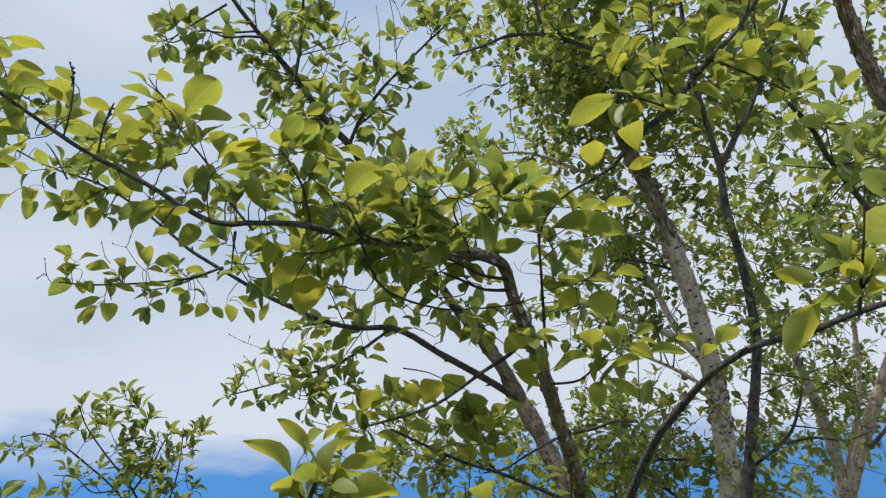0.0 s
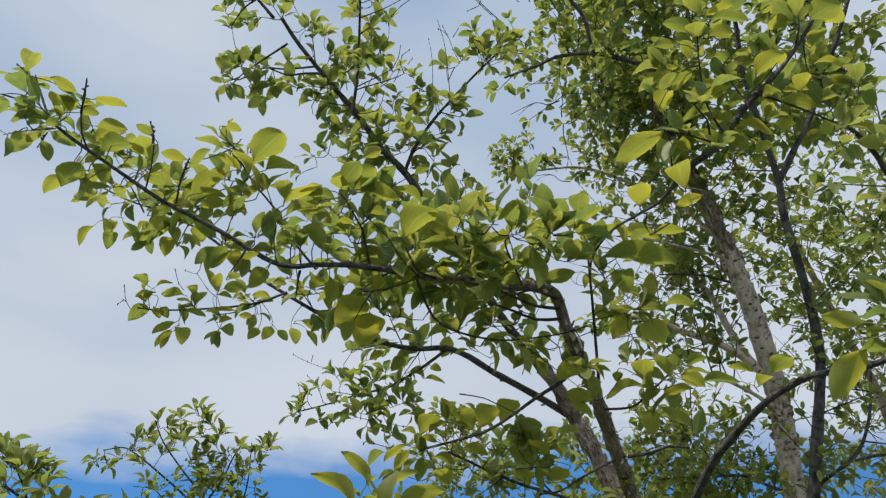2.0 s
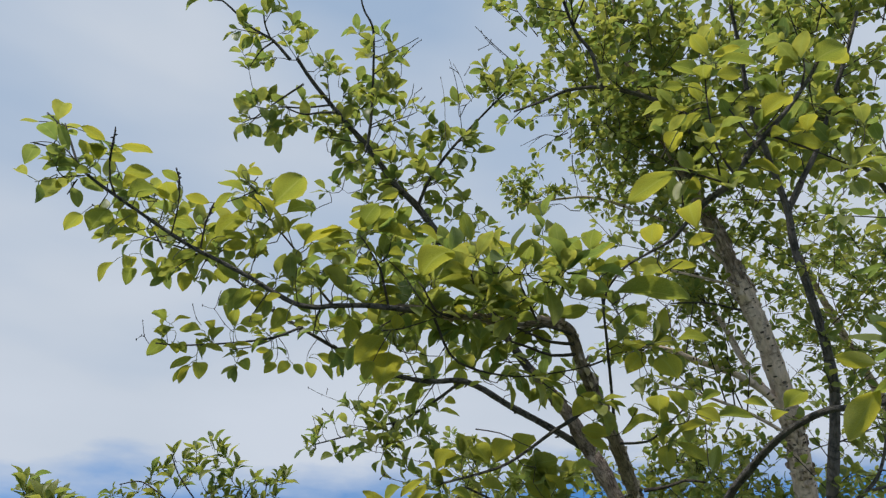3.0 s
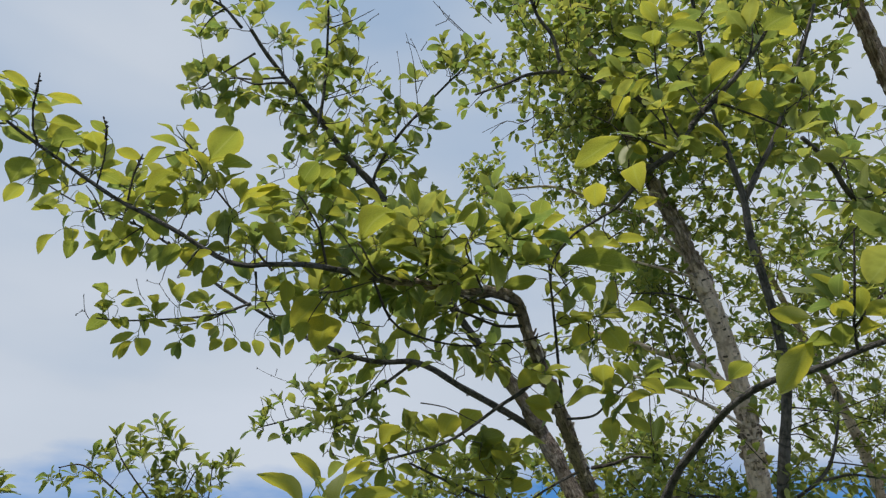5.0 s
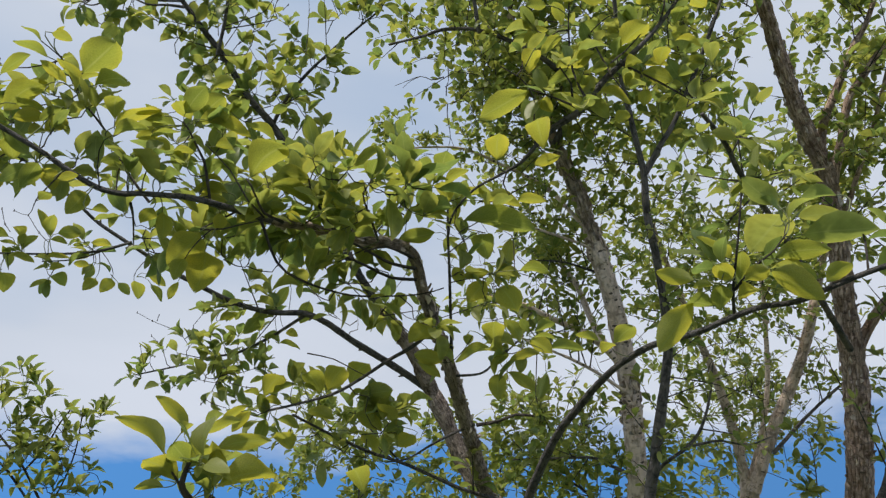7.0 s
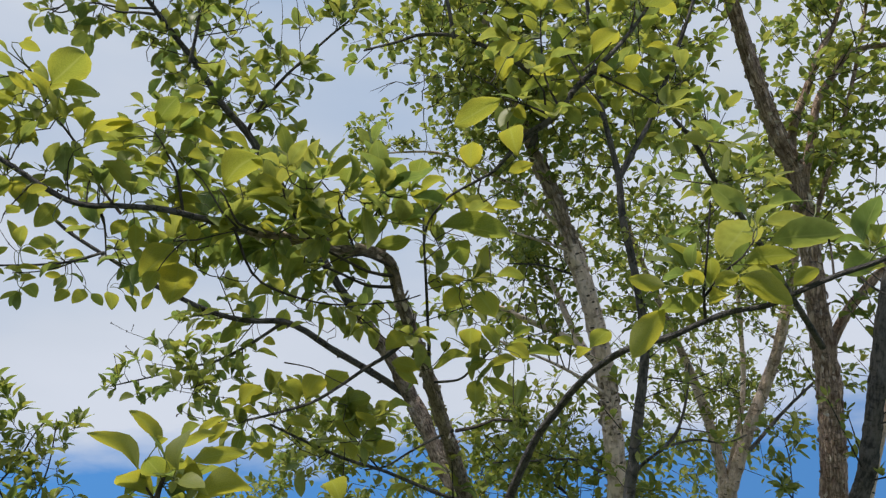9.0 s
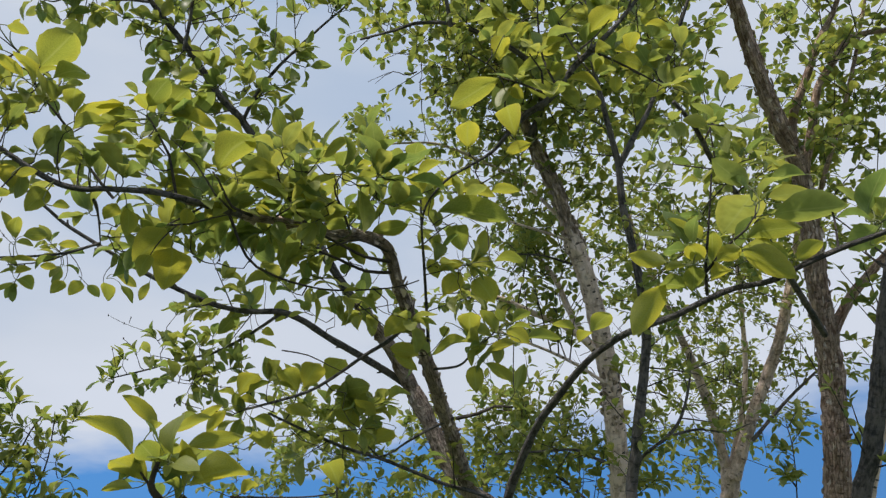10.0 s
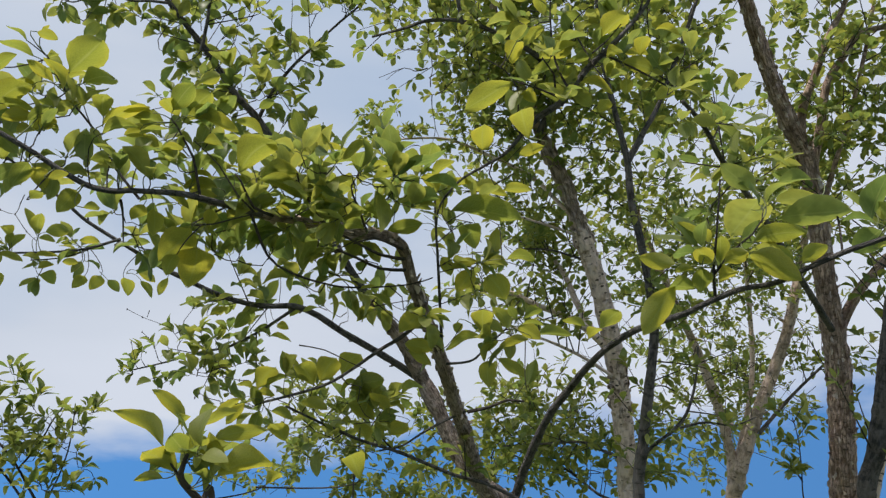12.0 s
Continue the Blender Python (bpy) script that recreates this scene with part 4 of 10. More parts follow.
limb(near, [(-0.704, 1.842, 2.415), (-0.750, 1.838, 2.389), (-0.797, 1.830, 2.372), (-0.855, 1.818, 2.361)], [0.0024, 0.0021, 0.0017, 0.0014], "branch", BARK_DARK)
limb(near, [(-0.534, 1.587, 3.083), (-0.632, 1.587, 3.079), (-0.713, 1.583, 3.083), (-0.787, 1.594, 3.053), (-0.844, 1.584, 3.076)], [0.0035, 0.0030, 0.0025, 0.0019, 0.0014], "branch", BARK_DARK)
limb(near, [(-1.043, 1.657, 2.633), (-1.081, 1.628, 2.701), (-1.104, 1.615, 2.729)], [0.0027, 0.0020, 0.0013], "branch", BARK_DARK)
leafy(near, [(-0.632, 1.825, 2.433), (-0.727, 1.824, 2.399), (-0.849, 1.815, 2.382), (-1.001, 1.802, 2.373), (-1.080, 1.786, 2.376)], 3, 0.07, 3, 0.05, 0.15, 0.1)
leafy(near, [(-0.704, 1.842, 2.415), (-0.750, 1.838, 2.389), (-0.797, 1.830, 2.372), (-0.855, 1.818, 2.361)], 2, 0.05, 2, 0.055, 0.2, 0.0)
crown(near, (-0.763, 1.776, 3.166), (0.259, 0.10, 0.086), 4, 0.12, 4, 0.056)
crown(near, (-0.829, 1.674, 2.904), (0.125, 0.10, 0.094), 2, 0.1, 4, 0.052)
shoot(near, [(-0.390, 1.527, 2.952), (-0.281, 1.514, 3.005), (-0.257, 1.488, 3.064)], 0.0017, 0, 0.05, True, 0.25, 0)
shoot(near, [(-0.391, 1.530, 2.945), (-0.250, 1.525, 2.990), (-0.264, 1.505, 3.027)], 0.0017, 0, 0.05, True, 0.25, 0)
shoot(near, [(-0.132, 1.683, 3.003), (-0.135, 1.547, 3.089), (-0.156, 1.507, 3.165)], 0.0017, 0, 0.05, True, 0.25, 0)
shoot(near, [(-0.029, 1.638, 3.091), (-0.035, 1.590, 3.099), (-0.058, 1.541, 3.120)], 0.0017, 0, 0.05, True, 0.25, 0)
shoot(near, [(0.049, 1.590, 3.190), (-0.029, 1.539, 3.246), (-0.078, 1.511, 3.290)], 0.0017, 0, 0.05, True, 0.25, 0)
shoot(near, [(-0.373, 1.441, 3.129), (-0.297, 1.437, 3.157), (-0.238, 1.430, 3.187)], 0.0017, 0, 0.05, True, 0.25, 0)
shoot(near, [(-0.403, 1.559, 2.883), (-0.329, 1.563, 2.894), (-0.309, 1.540, 2.946)], 0.0017, 0, 0.05, True, 0.25, 0)
leafy(near, [(-0.534, 1.587, 3.083), (-0.632, 1.587, 3.079), (-0.713, 1.583, 3.083), (-0.787, 1.594, 3.053), (-0.844, 1.584, 3.076)], 2, 0.1, 3, 0.06, 0.1, 0.0)
leafy(near, [(0.458, 2.140, 1.711), (0.438, 2.101, 1.756), (0.398, 2.033, 1.798), (0.371, 1.962, 1.844), (0.328, 1.824, 1.922), (0.291, 1.723, 1.990), (0.256, 1.614, 2.049), (0.234, 1.564, 2.096), (0.201, 1.500, 2.150), (0.173, 1.460, 2.212), (0.159, 1.428, 2.253), (0.144, 1.396, 2.268), (0.120, 1.369, 2.272), (0.092, 1.337, 2.263), (0.048, 1.307, 2.252), (0.008, 1.262, 2.239), (-0.050, 1.215, 2.234), (-0.113, 1.170, 2.224), (-0.150, 1.154, 2.231), (-0.205, 1.141, 2.234)], 12, 0.1, 4, 0.058, 0.72, 0.3)

leafy(near, [(0.504, 2.040, 1.761), (0.410, 1.978, 1.797), (0.305, 1.923, 1.820), (0.164, 1.850, 1.867), (0.066, 1.783, 1.889), (-0.011, 1.715, 1.913), (-0.112, 1.663, 1.953)], 5, 0.14, 4, 0.062, 0.1, 0.3)
crown(near, (-0.037, 1.389, 2.387), (0.259, 0.20, 0.086), 7, 0.13, 4, 0.055)
crown(near, (-0.007, 1.465, 2.199), (0.161, 0.12, 0.093), 3, 0.12, 3, 0.055)
crown(near, (-0.019, 1.545, 2.270), (0.211, 0.20, 0.079), 6, 0.13, 4, 0.055)
crown(near, (0.093, 1.724, 1.948), (0.177, 0.20, 0.082), 4, 0.13, 4, 0.055)
shoot(near, [(0.451, 1.050, 2.443), (0.428, 1.050, 2.507), (0.424, 1.050, 2.602), (0.429, 1.050, 2.680)], 0.0026, 0, 0.06, True, 0.25, 0)
shoot(near, [(0.521, 1.050, 2.530), (0.567, 1.050, 2.508), (0.613, 1.050, 2.481), (0.649, 1.050, 2.458)], 0.0026, 0, 0.06, True, 0.25, 0)
shoot(near, [(0.600, 1.045, 2.624), (0.616, 1.045, 2.673), (0.621, 1.045, 2.716)], 0.0026, 0, 0.06, True, 0.25, 0)
shoot(near, [(0.500, 1.050, 2.504), (0.484, 1.050, 2.545), (0.460, 1.050, 2.600)], 0.0026, 0, 0.06, True, 0.25, 0)
shoot(near, [(0.441, 1.060, 2.431), (0.397, 1.060, 2.451), (0.352, 1.060, 2.466)], 0.0026, 0, 0.06, True, 0.25, 0)
bud_spike(near, [(-0.679, 0.857, 2.417), (-0.674, 0.843, 2.447), (-0.668, 0.834, 2.466), (-0.667, 0.831, 2.473)], 9, 0.0035)
bud_spike(near, [(-0.801, 0.865, 2.504), (-0.826, 0.865, 2.526), (-0.845, 0.865, 2.543)], 6, 0.003)
bud_spike(near, [(-0.741, 0.865, 2.388), (-0.746, 0.865, 2.373), (-0.752, 0.865, 2.357)], 5, 0.003)
bud_spike(near, [(-0.549, 0.878, 2.363), (-0.546, 0.869, 2.381), (-0.551, 0.861, 2.397)], 7, 0.003)
bud_spike(near, [(-0.504, 0.909, 2.311), (-0.493, 0.902, 2.328), (-0.486, 0.895, 2.343)], 5, 0.003)
tuft(near, (0.005, 1.673, 1.957), 0.026, 70)
leaf(near, (-0.239, 1.054, 2.313), (-0.250, 1.080, 2.297), 0.58, (-0.10, 0.52, 0.84), (-0.236, 1.053, 2.313))
leaf(near, (0.061, 1.278, 2.293), (0.108, 1.284, 2.282), 0.50, (0.20, 0.40, 0.89), (0.060, 1.274, 2.287))
leaf(near, (-0.132, 1.091, 2.205), (-0.162, 1.123, 2.194), 0.58, (0.24, 0.30, 0.92), (-0.128, 1.085, 2.210))
leaf(near, (-0.649, 0.886, 2.361), (-0.581, 0.869, 2.360), 0.58, (0.21, 0.28, 0.94), (-0.659, 0.891, 2.354))
leaf(near, (-0.032, 1.211, 2.228), (-0.025, 1.257, 2.216), 0.58, (-0.14, 0.23, 0.96), (-0.045, 1.219, 2.234))
leaf(near, (-0.268, 1.052, 2.333), (-0.316, 1.031, 2.338), 0.50, (-0.14, 0.20, 0.97), (-0.253, 1.046, 2.338))
leaf(near, (-0.203, 1.067, 2.313), (-0.166, 1.041, 2.300), 0.58, (0.47, 0.23, 0.85), (-0.211, 1.054, 2.303))
leaf(near, (-0.256, 1.035, 2.320), (-0.300, 1.028, 2.304), 0.50, (-0.30, -0.23, 0.93), (-0.245, 1.048, 2.328))
leaf(near, (-0.365, 0.998, 2.178), (-0.402, 1.027, 2.153), 0.58, (-0.13, 0.56, 0.82), (-0.359, 1.007, 2.195))
leaf(near, (-0.187, 1.103, 2.202), (-0.197, 1.140, 2.184), 0.58, (-0.04, 0.41, 0.91), (-0.201, 1.091, 2.209))
leaf(near, (-0.710, 0.856, 2.394), (-0.718, 0.827, 2.382), 0.58, (-0.83, -0.25, 0.49), (-0.713, 0.876, 2.390))
leaf(near, (-0.254, 1.038, 2.359), (-0.213, 0.997, 2.387), 0.57, (0.17, 0.41, 0.90), (-0.253, 1.046, 2.338))
leaf(near, (-0.718, 0.857, 2.410), (-0.712, 0.832, 2.421), 0.58, (-0.30, 0.19, 0.94), (-0.727, 0.875, 2.401))
leaf(near, (-0.647, 0.874, 2.340), (-0.670, 0.885, 2.335), 0.58, (-0.09, 0.33, 0.94), (-0.649, 0.895, 2.348))
leaf(near, (-0.500, 0.980, 2.259), (-0.508, 1.029, 2.246), 0.58, (-0.36, 0.08, 0.93), (-0.493, 0.958, 2.261))
leaf(near, (-0.423, 0.976, 2.203), (-0.430, 1.022, 2.187), 0.58, (-0.13, 0.27, 0.95), (-0.421, 0.984, 2.225))
leaf(near, (-0.734, 0.867, 2.440), (-0.735, 0.837, 2.455), 0.54, (-0.37, 0.38, 0.85), (-0.750, 0.870, 2.422))
leaf(near, (-0.664, 0.912, 2.366), (-0.656, 0.937, 2.356), 0.55, (-0.23, 0.45, 0.86), (-0.664, 0.889, 2.357))
leaf(near, (-0.233, 1.083, 2.289), (-0.273, 1.074, 2.280), 0.50, (-0.16, 0.41, 0.90), (-0.220, 1.062, 2.287))
leaf(near, (-0.404, 0.983, 2.190), (-0.378, 0.989, 2.203), 0.53, (-0.49, 0.50, 0.72), (-0.400, 0.992, 2.215))
leaf(near, (0.048, 1.304, 2.279), (0.018, 1.287, 2.278), 0.58, (-0.20, 0.55, 0.81), (0.068, 1.290, 2.270))
leaf(near, (-0.681, 0.885, 2.333), (-0.743, 0.934, 2.317), 0.58, (-0.29, 0.25, 0.92), (-0.671, 0.887, 2.358))
leaf(near, (-0.179, 1.105, 2.226), (-0.229, 1.093, 2.221), 0.50, (-0.02, 0.38, 0.92), (-0.159, 1.100, 2.208))
leaf(near, (-0.429, 0.965, 2.207), (-0.460, 0.988, 2.176), 0.56, (-0.47, 0.65, 0.60), (-0.426, 0.982, 2.228))
leaf(near, (-0.084, 1.147, 2.231), (-0.060, 1.170, 2.223), 0.58, (-0.43, 0.20, 0.88), (-0.085, 1.135, 2.206))
leaf(near, (-0.621, 0.936, 2.313), (-0.604, 0.940, 2.326), 0.53, (-0.53, 0.32, 0.79), (-0.609, 0.912, 2.323))
leaf(near, (0.049, 1.271, 2.336), (0.022, 1.222, 2.333), 0.58, (-0.38, 0.20, 0.90), (0.048, 1.243, 2.337))
leaf(near, (-0.572, 0.923, 2.333), (-0.543, 0.931, 2.352), 0.50, (-0.41, 0.15, 0.90), (-0.589, 0.921, 2.310))
leaf(near, (-0.517, 0.938, 2.312), (-0.528, 0.926, 2.320), 0.50, (0.03, 0.31, 0.95), (-0.507, 0.916, 2.295))
leaf(near, (-0.646, 0.874, 2.327), (-0.648, 0.920, 2.312), 0.58, (-0.21, 0.10, 0.97), (-0.649, 0.895, 2.348))
leaf(near, (-0.676, 0.905, 2.390), (-0.640, 0.887, 2.400), 0.58, (-0.05, 0.46, 0.88), (-0.689, 0.882, 2.373))
leaf(near, (-0.087, 1.161, 2.249), (-0.133, 1.174, 2.238), 0.57, (0.14, 0.58, 0.80), (-0.094, 1.184, 2.227))
leaf(near, (-0.699, 0.854, 2.461), (-0.727, 0.819, 2.469), 0.50, (-0.19, 0.46, 0.87), (-0.671, 0.843, 2.447))
leaf(near, (-0.701, 0.882, 2.455), (-0.683, 0.885, 2.459), 0.57, (-0.22, 0.43, 0.88), (-0.740, 0.875, 2.413))
leaf(near, (-0.716, 0.873, 2.435), (-0.689, 0.832, 2.441), 0.58, (-0.17, 0.21, 0.96), (-0.740, 0.875, 2.413))
leaf(near, (-0.692, 0.891, 2.472), (-0.647, 0.925, 2.477), 0.50, (-0.14, 0.06, 0.99), (-0.673, 0.846, 2.441))
leaf(near, (-0.254, 1.066, 2.365), (-0.263, 1.010, 2.364), 0.58, (-0.26, -0.01, 0.96), (-0.253, 1.046, 2.338))
leaf(near, (-0.242, 1.075, 2.368), (-0.188, 1.064, 2.378), 0.54, (-0.11, 0.53, 0.84), (-0.253, 1.046, 2.338))
leaf(near, (-0.223, 1.076, 2.368), (-0.155, 1.100, 2.357), 0.50, (0.18, 0.34, 0.92), (-0.253, 1.046, 2.338))
leaf(near, (-0.673, 0.906, 2.325), (-0.681, 0.935, 2.323), 0.58, (-0.26, 0.00, 0.96), (-0.654, 0.893, 2.351))
leaf(near, (-0.603, 0.938, 2.346), (-0.600, 0.922, 2.372), 0.50, (0.34, 0.86, 0.39), (-0.604, 0.915, 2.319))
leaf(near, (-0.605, 0.950, 2.341), (-0.574, 0.965, 2.352), 0.50, (-0.10, -0.41, 0.91), (-0.609, 0.912, 2.323))
leaf(near, (-0.605, 0.956, 2.349), (-0.587, 1.007, 2.356), 0.58, (-0.54, 0.17, 0.83), (-0.604, 0.915, 2.319))
leaf(near, (-0.682, 0.904, 2.423), (-0.648, 0.942, 2.441), 0.57, (-0.64, 0.21, 0.74), (-0.681, 0.863, 2.404))
leaf(near, (-0.269, 1.028, 2.225), (-0.252, 1.056, 2.233), 0.58, (-0.47, 0.41, 0.78), (-0.271, 1.020, 2.191))
leaf(near, (-0.286, 1.033, 2.347), (-0.329, 1.020, 2.340), 0.50, (-0.11, 0.05, 0.99), (-0.253, 1.046, 2.338))
leaf(near, (-0.586, 0.939, 2.373), (-0.576, 0.877, 2.382), 0.58, (-0.54, 0.12, 0.84), (-0.604, 0.915, 2.319))
leaf(near, (-0.182, 1.111, 2.246), (-0.238, 1.098, 2.241), 0.50, (-0.09, 0.39, 0.91), (-0.181, 1.147, 2.233))
leaf(near, (-0.188, 1.106, 2.261), (-0.238, 1.092, 2.260), 0.50, (0.04, -0.21, 0.98), (-0.164, 1.066, 2.256))
leaf(near, (-0.242, 1.095, 2.392), (-0.197, 1.045, 2.401), 0.58, (0.18, 0.18, 0.97), (-0.244, 1.071, 2.363))
leaf(near, (-0.527, 0.975, 2.300), (-0.511, 0.960, 2.321), 0.52, (-0.42, 0.57, 0.71), (-0.526, 0.947, 2.275))
leaf(near, (-0.523, 0.953, 2.321), (-0.505, 0.955, 2.337), 0.50, (-0.40, 0.00, 0.92), (-0.542, 0.941, 2.283))
leaf(near, (-0.499, 0.979, 2.319), (-0.460, 1.000, 2.323), 0.50, (-0.04, 0.32, 0.95), (-0.515, 0.950, 2.270))
leaf(near, (-0.553, 0.925, 2.250), (-0.516, 0.918, 2.259), 0.58, (-0.20, 0.37, 0.91), (-0.547, 0.939, 2.286))
leaf(near, (-0.144, 1.100, 2.275), (-0.071, 1.026, 2.298), 0.58, (-0.12, 0.41, 0.90), (-0.161, 1.067, 2.251))
leaf(near, (0.054, 1.275, 2.379), (0.069, 1.209, 2.390), 0.58, (0.16, 0.22, 0.96), (0.056, 1.244, 2.354))
leaf(near, (0.055, 1.261, 2.395), (-0.021, 1.259, 2.388), 0.50, (-0.13, 0.22, 0.97), (0.056, 1.244, 2.354))
leaf(near, (0.084, 1.284, 2.355), (0.155, 1.270, 2.384), 0.50, (-0.35, 0.21, 0.91), (0.056, 1.244, 2.354))
leaf(near, (-0.206, 1.072, 2.151), (-0.271, 1.138, 2.118), 0.58, (0.04, 0.45, 0.89), (-0.191, 1.105, 2.173))
leaf(near, (-0.198, 1.091, 2.126), (-0.233, 1.187, 2.088), 0.58, (-0.05, 0.17, 0.98), (-0.191, 1.105, 2.173))
leaf(near, (0.082, 1.289, 2.399), (0.125, 1.284, 2.409), 0.50, (-0.23, 0.29, 0.93), (0.056, 1.244, 2.354))
leaf(near, (-0.306, 1.068, 2.338), (-0.347, 1.081, 2.330), 0.58, (-0.11, 0.61, 0.78), (-0.253, 1.046, 2.338))
leaf(near, (-0.301, 1.047, 2.311), (-0.278, 1.068, 2.289), 0.50, (0.13, 0.67, 0.73), (-0.253, 1.046, 2.338))
leaf(near, (-0.520, 0.956, 2.357), (-0.483, 0.953, 2.396), 0.50, (-0.67, -0.06, 0.74), (-0.502, 0.909, 2.311))
leaf(near, (-0.634, 0.970, 2.368), (-0.665, 0.952, 2.360), 0.50, (-0.23, -0.18, 0.96), (-0.605, 0.950, 2.344))
leaf(near, (-0.730, 0.915, 2.462), (-0.697, 0.922, 2.465), 0.58, (-0.19, 0.59, 0.79), (-0.764, 0.875, 2.442))
leaf(near, (-0.484, 1.006, 2.482), (-0.474, 1.002, 2.496), 0.50, (-0.81, 0.13, 0.57), (-0.478, 1.031, 2.448))
leaf(near, (-0.476, 0.977, 2.461), (-0.454, 1.002, 2.467), 0.58, (-0.65, 0.16, 0.75), (-0.478, 1.031, 2.448))
leaf(near, (-0.480, 0.992, 2.423), (-0.523, 0.962, 2.429), 0.50, (-0.11, 0.04, 0.99), (-0.472, 1.035, 2.437))
leaf(near, (-0.478, 0.961, 2.430), (-0.502, 0.939, 2.441), 0.50, (0.34, 0.03, 0.94), (-0.478, 1.031, 2.448))
leaf(near, (-0.445, 0.974, 2.408), (-0.431, 0.976, 2.417), 0.50, (-0.65, 0.25, 0.72), (-0.463, 1.041, 2.420))
leaf(near, (-0.442, 0.998, 2.376), (-0.474, 0.967, 2.396), 0.50, (0.18, 0.53, 0.83), (-0.442, 1.053, 2.387))
leaf(near, (-0.430, 1.006, 2.381), (-0.394, 1.008, 2.406), 0.50, (-0.40, 0.08, 0.91), (-0.442, 1.007, 2.378))
leaf(near, (-0.422, 0.996, 2.362), (-0.443, 0.960, 2.398), 0.50, (0.34, 0.54, 0.77), (-0.430, 1.058, 2.371))
leaf(near, (-0.414, 0.988, 2.391), (-0.339, 0.920, 2.405), 0.58, (-0.20, 0.44, 0.87), (-0.446, 1.051, 2.393))
leaf(near, (-0.463, 0.980, 2.357), (-0.526, 0.997, 2.318), 0.54, (-0.38, 0.36, 0.85), (-0.442, 1.007, 2.378))
leaf(near, (-0.451, 0.984, 2.332), (-0.436, 1.010, 2.329), 0.58, (-0.35, 0.21, 0.91), (-0.460, 0.984, 2.360))
leaf(near, (-0.269, 1.064, 2.181), (-0.275, 1.099, 2.146), 0.55, (-0.13, 0.72, 0.68), (-0.265, 1.021, 2.191))
leaf(near, (-0.285, 1.063, 2.186), (-0.314, 1.096, 2.173), 0.58, (-0.05, 0.29, 0.96), (-0.278, 1.019, 2.190))
leaf(near, (-0.350, 0.999, 2.149), (-0.324, 0.998, 2.149), 0.58, (0.12, 0.63, 0.77), (-0.359, 1.007, 2.195))
leaf(near, (-0.179, 1.129, 2.294), (-0.240, 1.113, 2.292), 0.50, (-0.12, -0.12, 0.99), (-0.168, 1.150, 2.232))
leaf(near, (0.013, 1.269, 2.349), (-0.025, 1.216, 2.330), 0.58, (-0.49, 0.27, 0.83), (0.051, 1.243, 2.343))
leaf(near, (-0.256, 1.022, 2.267), (-0.223, 1.027, 2.278), 0.50, (-0.36, 0.20, 0.91), (-0.227, 1.058, 2.297))
leaf(near, (-0.660, 0.888, 2.284), (-0.627, 0.907, 2.297), 0.50, (-0.38, 0.11, 0.92), (-0.634, 0.902, 2.338))
leaf(near, (-0.255, 1.083, 2.223), (-0.224, 1.103, 2.200), 0.50, (0.12, 0.36, 0.93), (-0.310, 1.105, 2.217))
leaf(near, (-0.453, 0.982, 2.305), (-0.499, 0.984, 2.296), 0.58, (-0.11, 0.47, 0.88), (-0.462, 0.969, 2.246))
leaf(near, (-0.420, 0.983, 2.305), (-0.458, 1.006, 2.289), 0.58, (0.00, 0.53, 0.85), (-0.454, 0.980, 2.296))
leaf(near, (-0.423, 0.975, 2.314), (-0.452, 0.975, 2.286), 0.52, (-0.66, 0.38, 0.65), (-0.425, 0.983, 2.304))
leaf(near, (-0.218, 1.061, 2.099), (-0.239, 1.089, 2.073), 0.58, (-0.28, 0.67, 0.69), (-0.198, 1.106, 2.173))
leaf(near, (-0.382, 0.975, 2.360), (-0.317, 0.944, 2.350), 0.58, (-0.01, 0.21, 0.98), (-0.424, 1.005, 2.363))
leaf(near, (-0.379, 0.989, 2.327), (-0.386, 0.969, 2.353), 0.50, (-0.15, 0.86, 0.48), (-0.398, 1.070, 2.336))
leaf(near, (-0.358, 1.023, 2.314), (-0.290, 1.028, 2.354), 0.50, (-0.49, -0.08, 0.87), (-0.384, 1.076, 2.316))
leaf(near, (-0.345, 0.990, 2.309), (-0.324, 0.940, 2.320), 0.58, (-0.23, 0.24, 0.94), (-0.362, 1.031, 2.314))
leaf(near, (-0.324, 0.991, 2.236), (-0.360, 1.012, 2.241), 0.58, (0.49, 0.45, 0.75), (-0.309, 1.016, 2.188))
leaf(near, (-0.310, 1.014, 2.258), (-0.277, 1.023, 2.266), 0.50, (-0.25, 0.51, 0.82), (-0.327, 1.014, 2.188))
leaf(near, (-0.316, 1.016, 2.260), (-0.282, 1.029, 2.260), 0.50, (-0.35, 0.53, 0.78), (-0.312, 1.014, 2.248))
leaf(near, (-0.327, 0.960, 2.260), (-0.278, 0.968, 2.281), 0.53, (-0.52, 0.17, 0.84), (-0.352, 1.009, 2.193))
leaf(near, (0.212, 1.340, 2.328), (0.163, 1.341, 2.332), 0.50, (0.11, 0.23, 0.97), (0.216, 1.293, 2.304))
leaf(near, (0.193, 1.355, 2.299), (0.117, 1.364, 2.283), 0.53, (-0.24, 0.55, 0.80), (0.220, 1.318, 2.262))
leaf(near, (-0.118, 1.144, 2.284), (-0.036, 1.167, 2.264), 0.50, (0.10, 0.33, 0.94), (-0.150, 1.154, 2.231))
leaf(near, (-0.118, 1.159, 2.298), (-0.047, 1.144, 2.301), 0.58, (0.04, 0.51, 0.86), (-0.123, 1.146, 2.276))
leaf(near, (-0.607, 0.889, 2.383), (-0.603, 0.929, 2.377), 0.58, (-0.38, 0.21, 0.90), (-0.644, 0.898, 2.344))
